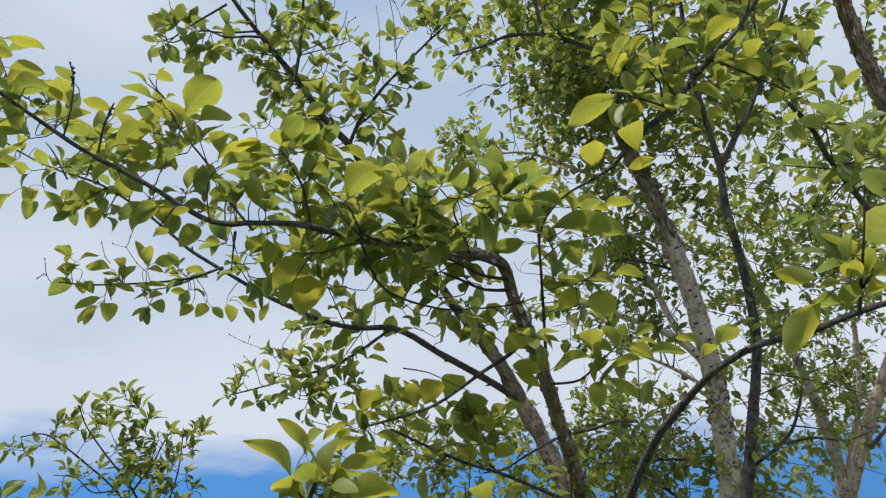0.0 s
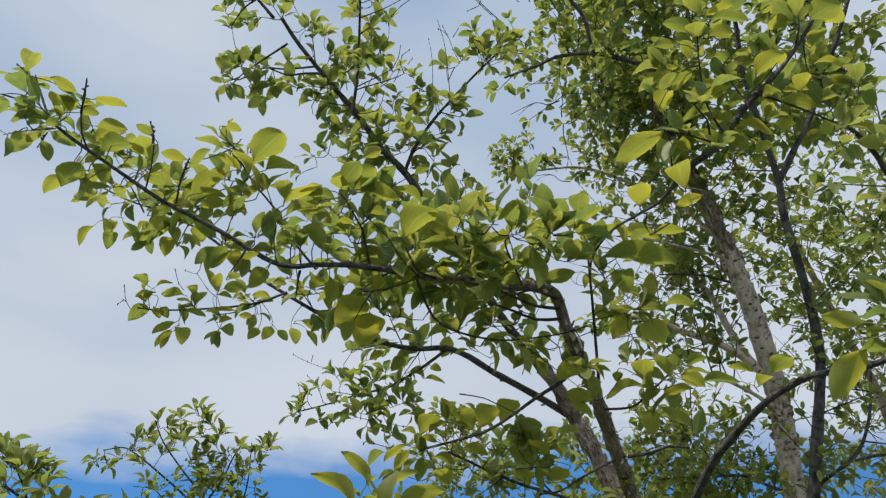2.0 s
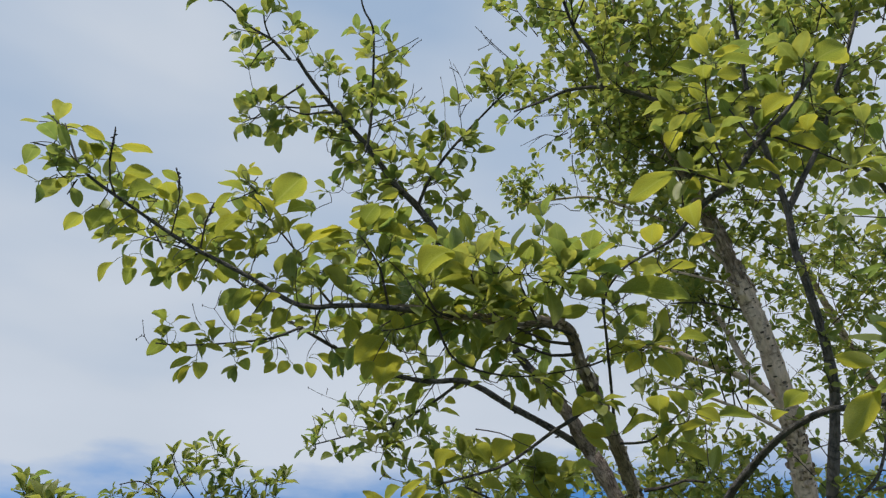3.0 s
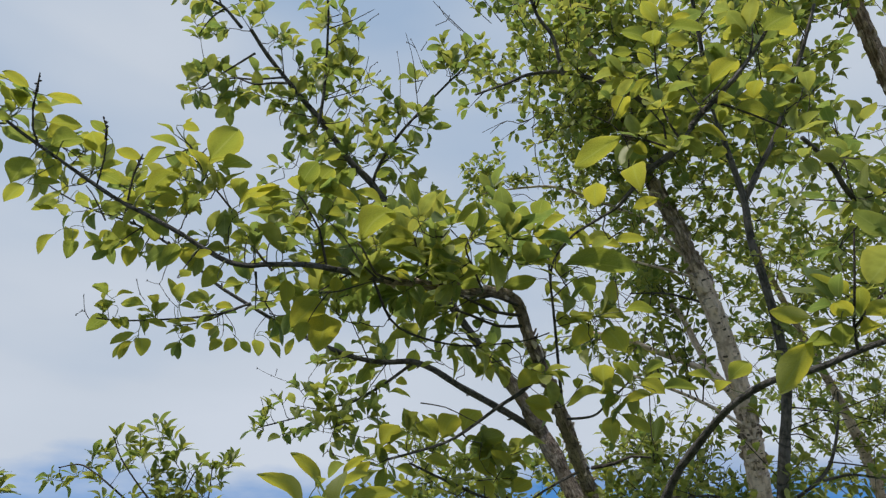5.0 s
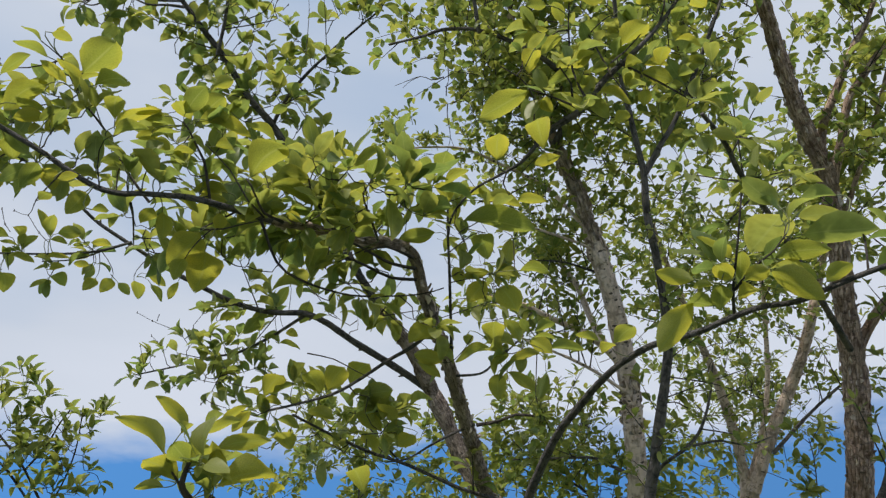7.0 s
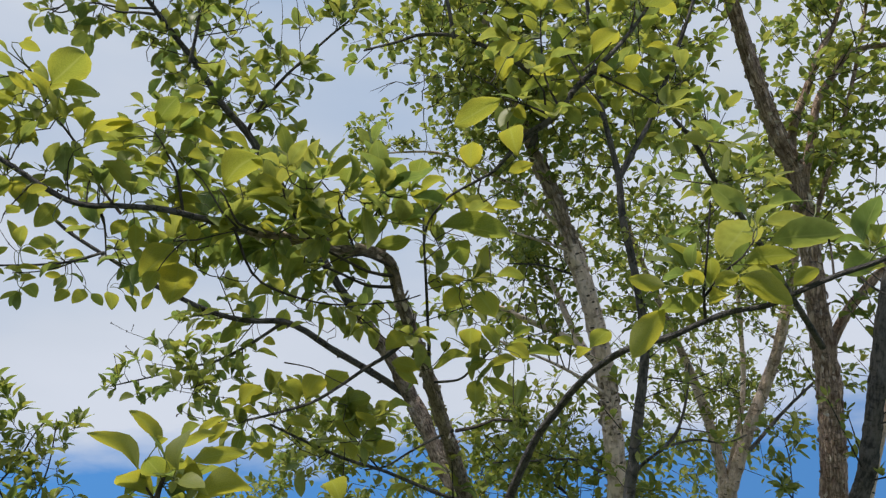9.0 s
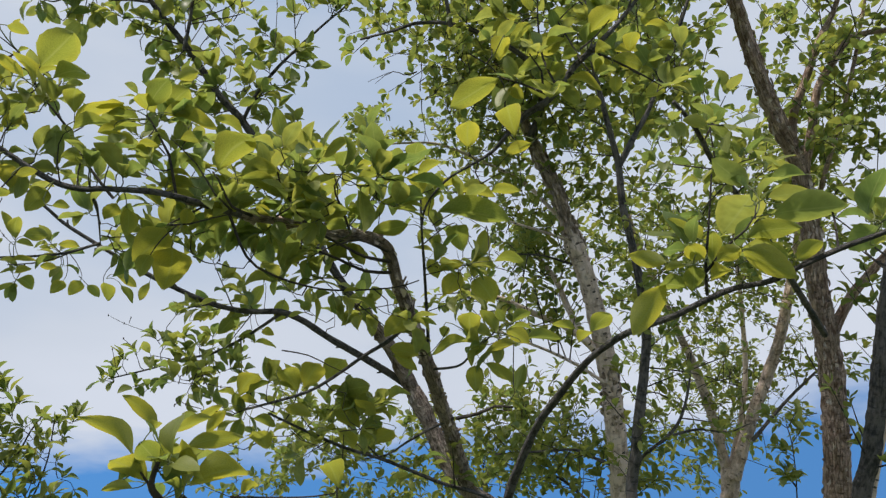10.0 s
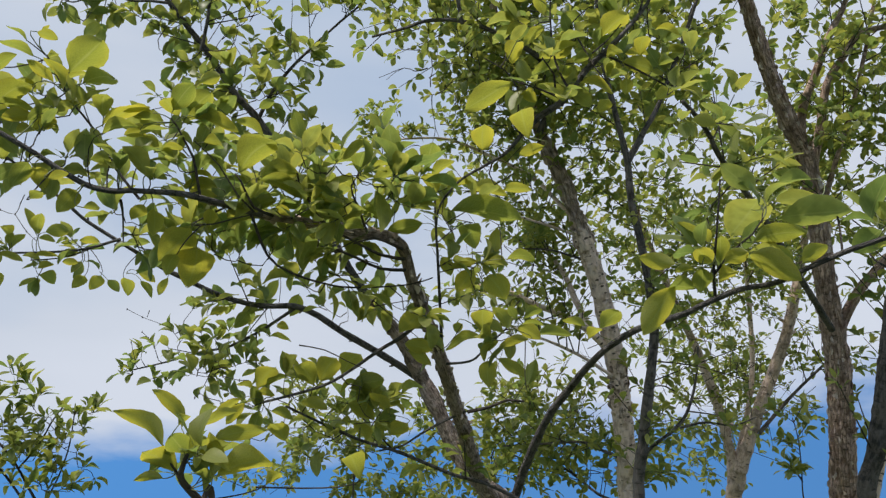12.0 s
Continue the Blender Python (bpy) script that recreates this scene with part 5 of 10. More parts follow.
leaf(near, (-0.591, 0.940, 2.418), (-0.605, 0.904, 2.423), 0.58, (-0.32, 0.33, 0.89), (-0.589, 0.935, 2.365))
leaf(near, (-0.555, 1.009, 2.320), (-0.553, 0.978, 2.325), 0.58, (-0.34, -0.00, 0.94), (-0.547, 0.939, 2.286))
leaf(near, (0.074, 1.235, 2.230), (0.036, 1.203, 2.224), 0.58, (-0.52, 0.32, 0.79), (0.047, 1.285, 2.226))
leaf(near, (-0.199, 1.109, 2.419), (-0.181, 1.089, 2.425), 0.58, (-0.20, 0.42, 0.88), (-0.242, 1.091, 2.388))
leaf(near, (-0.170, 1.118, 2.394), (-0.118, 1.141, 2.374), 0.50, (0.13, 0.24, 0.96), (-0.205, 1.106, 2.414))
leaf(near, (-0.230, 1.073, 2.440), (-0.189, 1.053, 2.444), 0.58, (0.35, 0.53, 0.78), (-0.229, 1.096, 2.397))
leaf(near, (0.222, 1.370, 2.380), (0.200, 1.297, 2.394), 0.58, (0.09, 0.28, 0.95), (0.214, 1.281, 2.333))
leaf(near, (0.152, 1.350, 2.358), (0.123, 1.369, 2.315), 0.50, (-0.80, 0.26, 0.54), (0.214, 1.281, 2.333))
leaf(near, (0.204, 1.345, 2.440), (0.210, 1.269, 2.453), 0.58, (0.17, 0.10, 0.98), (0.221, 1.356, 2.373))
leaf(near, (0.182, 1.323, 2.421), (0.152, 1.264, 2.426), 0.58, (-0.42, 0.11, 0.90), (0.207, 1.347, 2.430))
leaf(near, (-0.553, 1.000, 2.406), (-0.591, 0.973, 2.408), 0.50, (-0.53, 0.27, 0.80), (-0.478, 1.031, 2.448))
leaf(near, (-0.416, 0.969, 2.146), (-0.391, 0.951, 2.150), 0.58, (0.05, 0.33, 0.94), (-0.400, 0.992, 2.215))
leaf(near, (-0.017, 1.176, 2.365), (0.040, 1.178, 2.370), 0.50, (-0.10, -0.08, 0.99), (-0.050, 1.149, 2.295))
leaf(near, (-0.049, 1.190, 2.370), (-0.011, 1.190, 2.378), 0.50, (-0.14, 0.48, 0.87), (-0.022, 1.172, 2.355))
leaf(near, (-0.045, 1.182, 2.382), (-0.003, 1.164, 2.384), 0.58, (0.24, 0.22, 0.95), (-0.045, 1.188, 2.367))
leaf(near, (-0.061, 1.212, 2.402), (-0.075, 1.176, 2.460), 0.50, (0.50, 0.72, 0.48), (-0.045, 1.188, 2.367))
leaf(near, (-0.141, 1.171, 2.455), (-0.110, 1.159, 2.465), 0.54, (-0.05, 0.59, 0.81), (-0.175, 1.116, 2.397))
leaf(near, (-0.910, 1.807, 2.388), (-0.879, 1.807, 2.432), 0.50, (-0.76, 0.44, 0.49), (-0.910, 1.810, 2.378))
leaf(near, (-1.022, 1.754, 2.665), (-1.116, 1.838, 2.631), 0.58, (-0.21, 0.41, 0.89), (-1.015, 1.744, 2.670))
leaf(near, (-0.692, 1.842, 2.426), (-0.740, 1.822, 2.424), 0.50, (-0.26, 0.56, 0.79), (-0.704, 1.842, 2.415))
leaf(near, (-1.046, 1.778, 2.382), (-1.114, 1.806, 2.345), 0.58, (-0.31, 0.45, 0.84), (-1.044, 1.793, 2.375))
leaf(near, (-1.022, 1.775, 2.374), (-1.026, 1.824, 2.356), 0.58, (-0.27, 0.40, 0.88), (-1.025, 1.797, 2.374))
leaf(near, (-0.837, 1.799, 2.363), (-0.784, 1.822, 2.374), 0.50, (-0.31, 0.13, 0.94), (-0.849, 1.819, 2.362))
leaf(near, (-0.635, 1.868, 2.429), (-0.572, 1.884, 2.449), 0.50, (-0.37, 0.35, 0.86), (-0.642, 1.890, 2.441))
leaf(near, (-1.233, 1.701, 2.761), (-1.220, 1.685, 2.802), 0.50, (-0.91, 0.07, 0.41), (-1.232, 1.677, 2.747))
leaf(near, (-0.927, 1.782, 2.361), (-0.873, 1.815, 2.355), 0.50, (-0.11, 0.33, 0.94), (-0.940, 1.807, 2.377))
leaf(near, (-0.828, 1.813, 2.337), (-0.787, 1.809, 2.349), 0.58, (-0.29, 0.42, 0.86), (-0.843, 1.820, 2.363))
leaf(near, (-0.825, 1.820, 2.321), (-0.815, 1.889, 2.319), 0.58, (-0.33, 0.26, 0.90), (-0.838, 1.822, 2.364))
leaf(near, (-0.996, 1.768, 2.371), (-0.993, 1.816, 2.353), 0.58, (-0.67, 0.32, 0.67), (-1.007, 1.801, 2.373))
leaf(near, (-0.766, 1.843, 2.421), (-0.792, 1.830, 2.420), 0.52, (-0.39, 0.48, 0.78), (-0.738, 1.839, 2.395))
leaf(near, (-1.184, 1.700, 2.759), (-1.200, 1.762, 2.739), 0.58, (-0.31, 0.34, 0.89), (-1.194, 1.685, 2.728))
leaf(near, (-0.164, 2.073, 2.363), (-0.192, 2.125, 2.307), 0.57, (0.21, 0.66, 0.72), (-0.172, 2.078, 2.326))
leaf(near, (-0.945, 1.827, 2.342), (-0.958, 1.801, 2.395), 0.50, (0.18, 0.93, 0.31), (-0.946, 1.807, 2.376))
leaf(near, (-0.961, 1.804, 2.334), (-1.016, 1.784, 2.294), 0.50, (-0.64, 0.28, 0.72), (-0.958, 1.806, 2.376))
leaf(near, (-0.944, 1.800, 2.319), (-0.963, 1.870, 2.286), 0.58, (-0.20, 0.33, 0.92), (-0.946, 1.807, 2.376))
leaf(near, (-0.961, 1.788, 2.306), (-0.997, 1.783, 2.253), 0.50, (-0.80, 0.13, 0.58), (-0.944, 1.801, 2.327))
leaf(near, (-0.946, 1.778, 2.300), (-0.975, 1.777, 2.247), 0.50, (-0.86, 0.29, 0.42), (-0.944, 1.801, 2.327))
leaf(near, (-0.841, 1.805, 2.422), (-0.804, 1.825, 2.420), 0.52, (-0.50, 0.46, 0.73), (-0.849, 1.815, 2.382))
leaf(near, (-0.830, 1.780, 2.421), (-0.813, 1.738, 2.467), 0.55, (-0.56, 0.55, 0.62), (-0.831, 1.816, 2.385))
leaf(near, (-0.846, 1.778, 2.438), (-0.863, 1.749, 2.486), 0.50, (0.21, 0.78, 0.59), (-0.830, 1.786, 2.416))
leaf(near, (-0.831, 1.813, 2.443), (-0.766, 1.808, 2.446), 0.58, (0.06, 0.77, 0.64), (-0.843, 1.815, 2.383))
leaf(near, (-0.906, 1.787, 2.412), (-0.898, 1.730, 2.425), 0.58, (-0.21, 0.26, 0.94), (-0.904, 1.810, 2.379))
leaf(near, (-0.946, 1.794, 2.419), (-0.979, 1.731, 2.399), 0.58, (-0.71, 0.08, 0.70), (-0.934, 1.808, 2.377))
leaf(near, (-1.038, 1.786, 2.417), (-1.081, 1.762, 2.406), 0.53, (-0.39, 0.56, 0.74), (-1.031, 1.796, 2.374))
leaf(near, (-1.031, 1.779, 2.441), (-0.989, 1.797, 2.462), 0.50, (-0.48, -0.05, 0.88), (-1.044, 1.793, 2.375))
leaf(near, (-1.055, 1.772, 2.444), (-1.060, 1.705, 2.453), 0.58, (-0.37, 0.11, 0.92), (-1.033, 1.781, 2.431))
leaf(near, (-0.727, 1.817, 2.355), (-0.756, 1.788, 2.348), 0.58, (-0.53, 0.45, 0.72), (-0.727, 1.824, 2.399))
leaf(near, (-0.709, 1.829, 2.324), (-0.752, 1.863, 2.300), 0.58, (-0.14, 0.56, 0.82), (-0.715, 1.824, 2.403))
leaf(near, (-0.299, 2.007, 2.285), (-0.343, 2.048, 2.246), 0.58, (0.21, 0.60, 0.78), (-0.303, 2.035, 2.320))
leaf(near, (-1.249, 1.716, 2.726), (-1.257, 1.766, 2.711), 0.58, (-0.42, 0.33, 0.85), (-1.227, 1.678, 2.744))
leaf(near, (-1.268, 1.733, 2.744), (-1.334, 1.718, 2.729), 0.58, (-0.30, 0.65, 0.70), (-1.237, 1.676, 2.751))
leaf(near, (-1.258, 1.732, 2.770), (-1.260, 1.703, 2.814), 0.50, (0.21, 0.84, 0.50), (-1.263, 1.724, 2.745))
leaf(near, (-1.290, 1.750, 2.729), (-1.340, 1.719, 2.713), 0.50, (-0.43, 0.30, 0.85), (-1.263, 1.724, 2.745))
leaf(near, (-1.299, 1.763, 2.774), (-1.327, 1.782, 2.756), 0.58, (-0.30, 0.26, 0.92), (-1.279, 1.740, 2.735))
leaf(near, (-1.087, 1.759, 2.653), (-1.116, 1.756, 2.620), 0.50, (-0.77, 0.04, 0.63), (-1.065, 1.723, 2.681))
leaf(near, (-1.094, 1.775, 2.642), (-1.135, 1.810, 2.586), 0.53, (-0.32, 0.70, 0.64), (-1.084, 1.753, 2.657))
leaf(near, (-0.685, 1.872, 2.341), (-0.726, 1.911, 2.312), 0.58, (-0.14, 0.58, 0.80), (-0.716, 1.841, 2.409))
leaf(near, (-0.673, 1.891, 2.335), (-0.649, 1.923, 2.311), 0.57, (-0.30, 0.78, 0.55), (-0.689, 1.867, 2.351))
leaf(near, (-0.620, 1.863, 2.334), (-0.618, 1.915, 2.298), 0.58, (-0.07, 0.67, 0.74), (-0.605, 1.901, 2.421))
leaf(near, (-0.593, 1.866, 2.356), (-0.542, 1.892, 2.331), 0.50, (-0.02, 0.72, 0.70), (-0.617, 1.869, 2.347))
leaf(near, (-0.570, 1.861, 2.325), (-0.540, 1.884, 2.283), 0.50, (0.17, 0.58, 0.79), (-0.617, 1.869, 2.347))
leaf(near, (-0.508, 1.887, 2.345), (-0.530, 1.896, 2.295), 0.50, (-0.79, 0.52, 0.33), (-0.522, 1.935, 2.381))
leaf(near, (-1.007, 1.769, 2.598), (-1.054, 1.834, 2.565), 0.58, (-0.22, 0.32, 0.92), (-0.972, 1.758, 2.650))
leaf(near, (-1.000, 1.819, 2.634), (-0.954, 1.859, 2.607), 0.50, (0.06, 0.53, 0.85), (-0.978, 1.757, 2.652))
leaf(near, (-0.213, 2.035, 2.257), (-0.186, 2.073, 2.253), 0.58, (-0.45, 0.49, 0.75), (-0.244, 2.056, 2.319))
leaf(near, (-0.229, 2.018, 2.212), (-0.168, 2.030, 2.201), 0.50, (0.23, 0.35, 0.91), (-0.218, 2.038, 2.266))
leaf(near, (-0.227, 2.050, 2.403), (-0.262, 2.064, 2.338), 0.50, (-0.47, 0.72, 0.50), (-0.220, 2.063, 2.322))
leaf(near, (-1.174, 1.761, 2.656), (-1.141, 1.813, 2.599), 0.50, (0.30, 0.76, 0.59), (-1.138, 1.696, 2.702))
leaf(near, (-1.203, 1.733, 2.649), (-1.246, 1.796, 2.627), 0.58, (-0.13, 0.40, 0.91), (-1.168, 1.751, 2.663))
leaf(near, (-1.183, 1.729, 2.607), (-1.225, 1.785, 2.574), 0.58, (-0.35, 0.44, 0.83), (-1.198, 1.736, 2.651))
leaf(near, (-1.254, 1.739, 2.633), (-1.291, 1.743, 2.568), 0.50, (-0.86, 0.12, 0.49), (-1.198, 1.736, 2.651))
leaf(near, (-0.390, 1.938, 2.252), (-0.348, 1.942, 2.275), 0.52, (-0.31, 0.71, 0.63), (-0.389, 2.000, 2.335))
leaf(near, (-1.419, 1.744, 2.816), (-1.496, 1.783, 2.779), 0.58, (-0.28, 0.27, 0.92), (-1.318, 1.661, 2.801))
leaf(near, (-0.172, 1.650, 1.957), (-0.186, 1.626, 1.993), 0.55, (-0.31, 0.83, 0.47), (-0.163, 1.652, 1.960))
leaf(near, (-0.183, 1.642, 1.976), (-0.138, 1.649, 1.977), 0.53, (-0.15, 0.61, 0.78), (-0.163, 1.652, 1.960))
leaf(near, (-0.076, 1.652, 1.962), (-0.013, 1.660, 1.947), 0.50, (0.04, 0.85, 0.53), (-0.095, 1.632, 1.975))
leaf(near, (-0.168, 1.635, 1.936), (-0.185, 1.660, 1.881), 0.53, (-0.18, 0.88, 0.45), (-0.163, 1.652, 1.960))
leaf(near, (-0.148, 1.677, 1.944), (-0.096, 1.687, 1.928), 0.50, (0.08, 0.80, 0.59), (-0.163, 1.652, 1.960))
leaf(near, (-0.160, 1.646, 1.996), (-0.113, 1.648, 2.024), 0.50, (-0.34, 0.65, 0.68), (-0.163, 1.652, 1.960))
leaf(near, (-0.182, 1.658, 1.992), (-0.133, 1.600, 2.033), 0.58, (-0.05, 0.58, 0.82), (-0.163, 1.652, 1.960))
leaf(near, (-0.196, 1.681, 1.995), (-0.232, 1.659, 2.002), 0.58, (-0.02, 0.52, 0.85), (-0.163, 1.652, 1.960))
leaf(near, (-0.203, 1.632, 1.954), (-0.240, 1.631, 1.906), 0.50, (-0.59, 0.74, 0.32), (-0.163, 1.652, 1.960))
leaf(near, (-0.213, 1.647, 1.966), (-0.267, 1.642, 1.925), 0.50, (-0.64, 0.39, 0.67), (-0.163, 1.652, 1.960))
leaf(near, (-0.140, 1.635, 1.910), (-0.115, 1.706, 1.881), 0.58, (-0.18, 0.33, 0.93), (-0.146, 1.647, 1.964))
leaf(near, (-0.033, 1.657, 2.013), (0.007, 1.578, 2.052), 0.58, (0.23, 0.46, 0.86), (-0.054, 1.619, 1.985))
leaf(near, (0.018, 1.665, 1.922), (0.041, 1.690, 1.922), 0.58, (-0.31, 0.50, 0.81), (-0.026, 1.707, 1.919))
leaf(near, (0.034, 1.671, 1.962), (0.097, 1.706, 1.929), 0.58, (-0.02, 0.63, 0.77), (-0.031, 1.705, 1.921))
leaf(near, (0.051, 1.669, 1.982), (0.070, 1.646, 1.984), 0.58, (0.30, 0.49, 0.82), (0.024, 1.676, 1.956))
leaf(near, (0.038, 1.669, 2.002), (0.118, 1.642, 2.015), 0.58, (0.07, 0.88, 0.47), (0.047, 1.670, 1.978))
leaf(near, (0.058, 1.665, 2.015), (0.011, 1.667, 1.988), 0.50, (-0.48, 0.33, 0.81), (0.047, 1.670, 1.978))
leaf(near, (0.017, 1.670, 2.029), (0.062, 1.600, 2.068), 0.58, (0.19, 0.32, 0.93), (0.057, 1.666, 2.009))
leaf(near, (0.057, 1.689, 1.919), (0.082, 1.754, 1.886), 0.58, (0.09, 0.39, 0.91), (-0.002, 1.723, 1.910))
leaf(near, (-0.092, 1.617, 2.041), (-0.056, 1.695, 2.013), 0.58, (-0.09, 0.42, 0.90), (-0.072, 1.625, 1.980))
leaf(near, (-0.107, 1.690, 2.018), (-0.134, 1.673, 2.087), 0.50, (0.33, 0.83, 0.46), (-0.107, 1.666, 1.951))
leaf(near, (0.132, 1.659, 1.916), (0.098, 1.709, 1.903), 0.58, (0.22, 0.39, 0.89), (0.049, 1.694, 1.918))
leaf(near, (0.132, 1.638, 1.937), (0.086, 1.610, 1.979), 0.56, (0.30, 0.61, 0.73), (0.119, 1.664, 1.917))
leaf(near, (0.177, 1.651, 1.916), (0.132, 1.705, 1.899), 0.58, (0.24, 0.61, 0.76), (0.130, 1.642, 1.934))
leaf(near, (0.238, 1.385, 2.234), (0.260, 1.418, 2.203), 0.57, (0.01, 0.61, 0.79), (0.227, 1.371, 2.221))
leaf(near, (0.327, 1.410, 2.063), (0.248, 1.425, 2.039), 0.50, (-0.28, 0.30, 0.91), (0.361, 1.436, 2.071))
leaf(near, (0.328, 1.373, 2.060), (0.316, 1.299, 2.093), 0.58, (-0.01, 0.23, 0.97), (0.366, 1.432, 2.074))
leaf(near, (0.349, 1.369, 2.047), (0.327, 1.409, 2.031), 0.58, (0.32, 0.41, 0.86), (0.334, 1.382, 2.062))
leaf(near, (0.375, 1.358, 2.068), (0.341, 1.351, 2.113), 0.50, (0.44, 0.76, 0.47), (0.387, 1.413, 2.093))
leaf(near, (0.397, 1.367, 2.076), (0.449, 1.398, 2.057), 0.58, (0.00, 0.65, 0.76), (0.377, 1.366, 2.071))
leaf(near, (0.390, 1.352, 2.089), (0.372, 1.334, 2.111), 0.58, (0.23, 0.64, 0.73), (0.387, 1.413, 2.093))
leaf(near, (0.408, 1.358, 2.091), (0.441, 1.332, 2.105), 0.58, (0.23, 0.56, 0.80), (0.389, 1.361, 2.090))
leaf(near, (0.398, 1.342, 2.075), (0.445, 1.333, 2.070), 0.50, (0.22, 0.03, 0.98), (0.389, 1.361, 2.090))
leaf(near, (0.412, 1.349, 2.043), (0.353, 1.364, 2.029), 0.50, (0.06, 0.48, 0.87), (0.377, 1.366, 2.071))
leaf(near, (0.580, 1.400, 2.084), (0.604, 1.336, 2.106), 0.58, (0.44, 0.37, 0.82), (0.623, 1.423, 2.063))
leaf(near, (0.543, 1.379, 2.085), (0.496, 1.389, 2.099), 0.50, (0.39, 0.46, 0.80), (0.587, 1.404, 2.081))
leaf(near, (0.539, 1.351, 2.049), (0.552, 1.305, 2.060), 0.58, (0.14, 0.38, 0.92), (0.550, 1.383, 2.084))
leaf(near, (0.356, 1.399, 2.014), (0.414, 1.396, 1.974), 0.50, (0.52, 0.50, 0.70), (0.349, 1.446, 2.059))
leaf(near, (0.334, 1.402, 2.009), (0.342, 1.446, 1.963), 0.58, (0.09, 0.64, 0.77), (0.355, 1.406, 2.021))
leaf(near, (0.441, 1.397, 2.066), (0.513, 1.380, 2.064), 0.50, (0.11, 0.41, 0.91), (0.387, 1.413, 2.093))
leaf(near, (0.269, 1.370, 2.085), (0.271, 1.403, 2.070), 0.58, (0.05, 0.53, 0.85), (0.334, 1.382, 2.062))
leaf(near, (0.198, 1.394, 2.120), (0.150, 1.451, 2.080), 0.58, (0.15, 0.48, 0.87), (0.189, 1.415, 2.187))
leaf(near, (0.306, 1.387, 2.205), (0.274, 1.448, 2.174), 0.58, (0.23, 0.57, 0.79), (0.231, 1.395, 2.202))
leaf(near, (0.312, 1.361, 2.217), (0.256, 1.372, 2.204), 0.50, (-0.20, 0.56, 0.80), (0.295, 1.388, 2.204))
leaf(near, (0.322, 1.405, 2.230), (0.385, 1.396, 2.227), 0.50, (0.17, 0.50, 0.85), (0.295, 1.388, 2.204))
leaf(near, (0.341, 1.410, 2.200), (0.393, 1.488, 2.173), 0.58, (-0.11, 0.50, 0.86), (0.318, 1.403, 2.227))
leaf(near, (0.375, 1.357, 2.223), (0.437, 1.346, 2.220), 0.50, (-0.09, 0.42, 0.90), (0.310, 1.365, 2.215))
leaf(near, (0.220, 1.397, 2.028), (0.161, 1.375, 2.037), 0.58, (-0.03, 0.75, 0.66), (0.279, 1.372, 2.081))
leaf(near, (0.168, 1.405, 2.029), (0.217, 1.408, 2.000), 0.50, (0.43, 0.67, 0.60), (0.229, 1.393, 2.036))
leaf(near, (0.362, 1.384, 2.308), (0.354, 1.408, 2.251), 0.50, (-0.03, 0.90, 0.44), (0.365, 1.359, 2.222))
leaf(near, (0.300, 1.378, 2.313), (0.319, 1.458, 2.289), 0.58, (-0.01, 0.39, 0.92), (0.223, 1.337, 2.247))
leaf(near, (0.259, 1.379, 2.342), (0.413, 1.366, 2.320), 0.50, (0.08, 0.30, 0.95), (0.288, 1.372, 2.303))
leaf(near, (0.247, 1.354, 2.386), (0.302, 1.341, 2.400), 0.50, (-0.31, 0.33, 0.89), (0.214, 1.281, 2.333))
leaf(near, (0.243, 1.390, 2.390), (0.235, 1.432, 2.359), 0.57, (0.05, 0.62, 0.78), (0.242, 1.343, 2.378))
leaf(near, (0.211, 1.368, 2.423), (0.262, 1.347, 2.454), 0.50, (-0.39, 0.45, 0.81), (0.243, 1.383, 2.388))
leaf(near, (0.300, 1.388, 2.399), (0.387, 1.380, 2.388), 0.50, (0.23, 0.43, 0.87), (0.243, 1.383, 2.388))
leaf(near, (0.379, 1.402, 2.407), (0.446, 1.389, 2.407), 0.50, (0.27, 0.31, 0.91), (0.292, 1.387, 2.397))
leaf(near, (0.410, 1.361, 1.954), (0.426, 1.348, 2.003), 0.50, (0.22, 0.88, 0.42), (0.407, 1.352, 2.047))
leaf(near, (0.557, 1.047, 2.512), (0.613, 1.038, 2.491), 0.53, (0.45, 0.51, 0.73), (0.555, 1.050, 2.514))
leaf(near, (0.637, 1.041, 2.690), (0.656, 0.962, 2.656), 0.58, (0.53, -0.06, 0.85), (0.640, 1.043, 2.686))
leaf(near, (0.344, 1.057, 2.464), (0.258, 1.097, 2.423), 0.50, (-0.25, 0.42, 0.87), (0.344, 1.062, 2.470))
leaf(near, (0.431, 1.058, 2.666), (0.416, 0.994, 2.663), 0.58, (-0.05, -0.13, 0.99), (0.428, 1.050, 2.668))
leaf(near, (0.526, 1.043, 2.518), (0.540, 0.999, 2.503), 0.58, (0.47, -0.12, 0.87), (0.527, 1.050, 2.527))
leaf(near, (0.454, 1.073, 2.433), (0.395, 1.066, 2.468), 0.52, (0.49, 0.38, 0.78), (0.447, 1.076, 2.441))
leaf(near, (0.413, 1.048, 2.615), (0.387, 1.014, 2.636), 0.54, (-0.01, 0.52, 0.86), (0.425, 1.050, 2.614))
leaf(near, (0.418, 1.042, 2.674), (0.361, 1.034, 2.698), 0.50, (0.27, 0.44, 0.86), (0.429, 1.050, 2.674))
leaf(near, (0.412, 1.057, 2.594), (0.373, 1.085, 2.570), 0.53, (-0.13, 0.27, 0.95), (0.424, 1.050, 2.596))
leaf(near, (0.484, 1.025, 2.506), (0.466, 1.057, 2.513), 0.58, (0.61, 0.01, 0.79), (0.494, 1.030, 2.515))
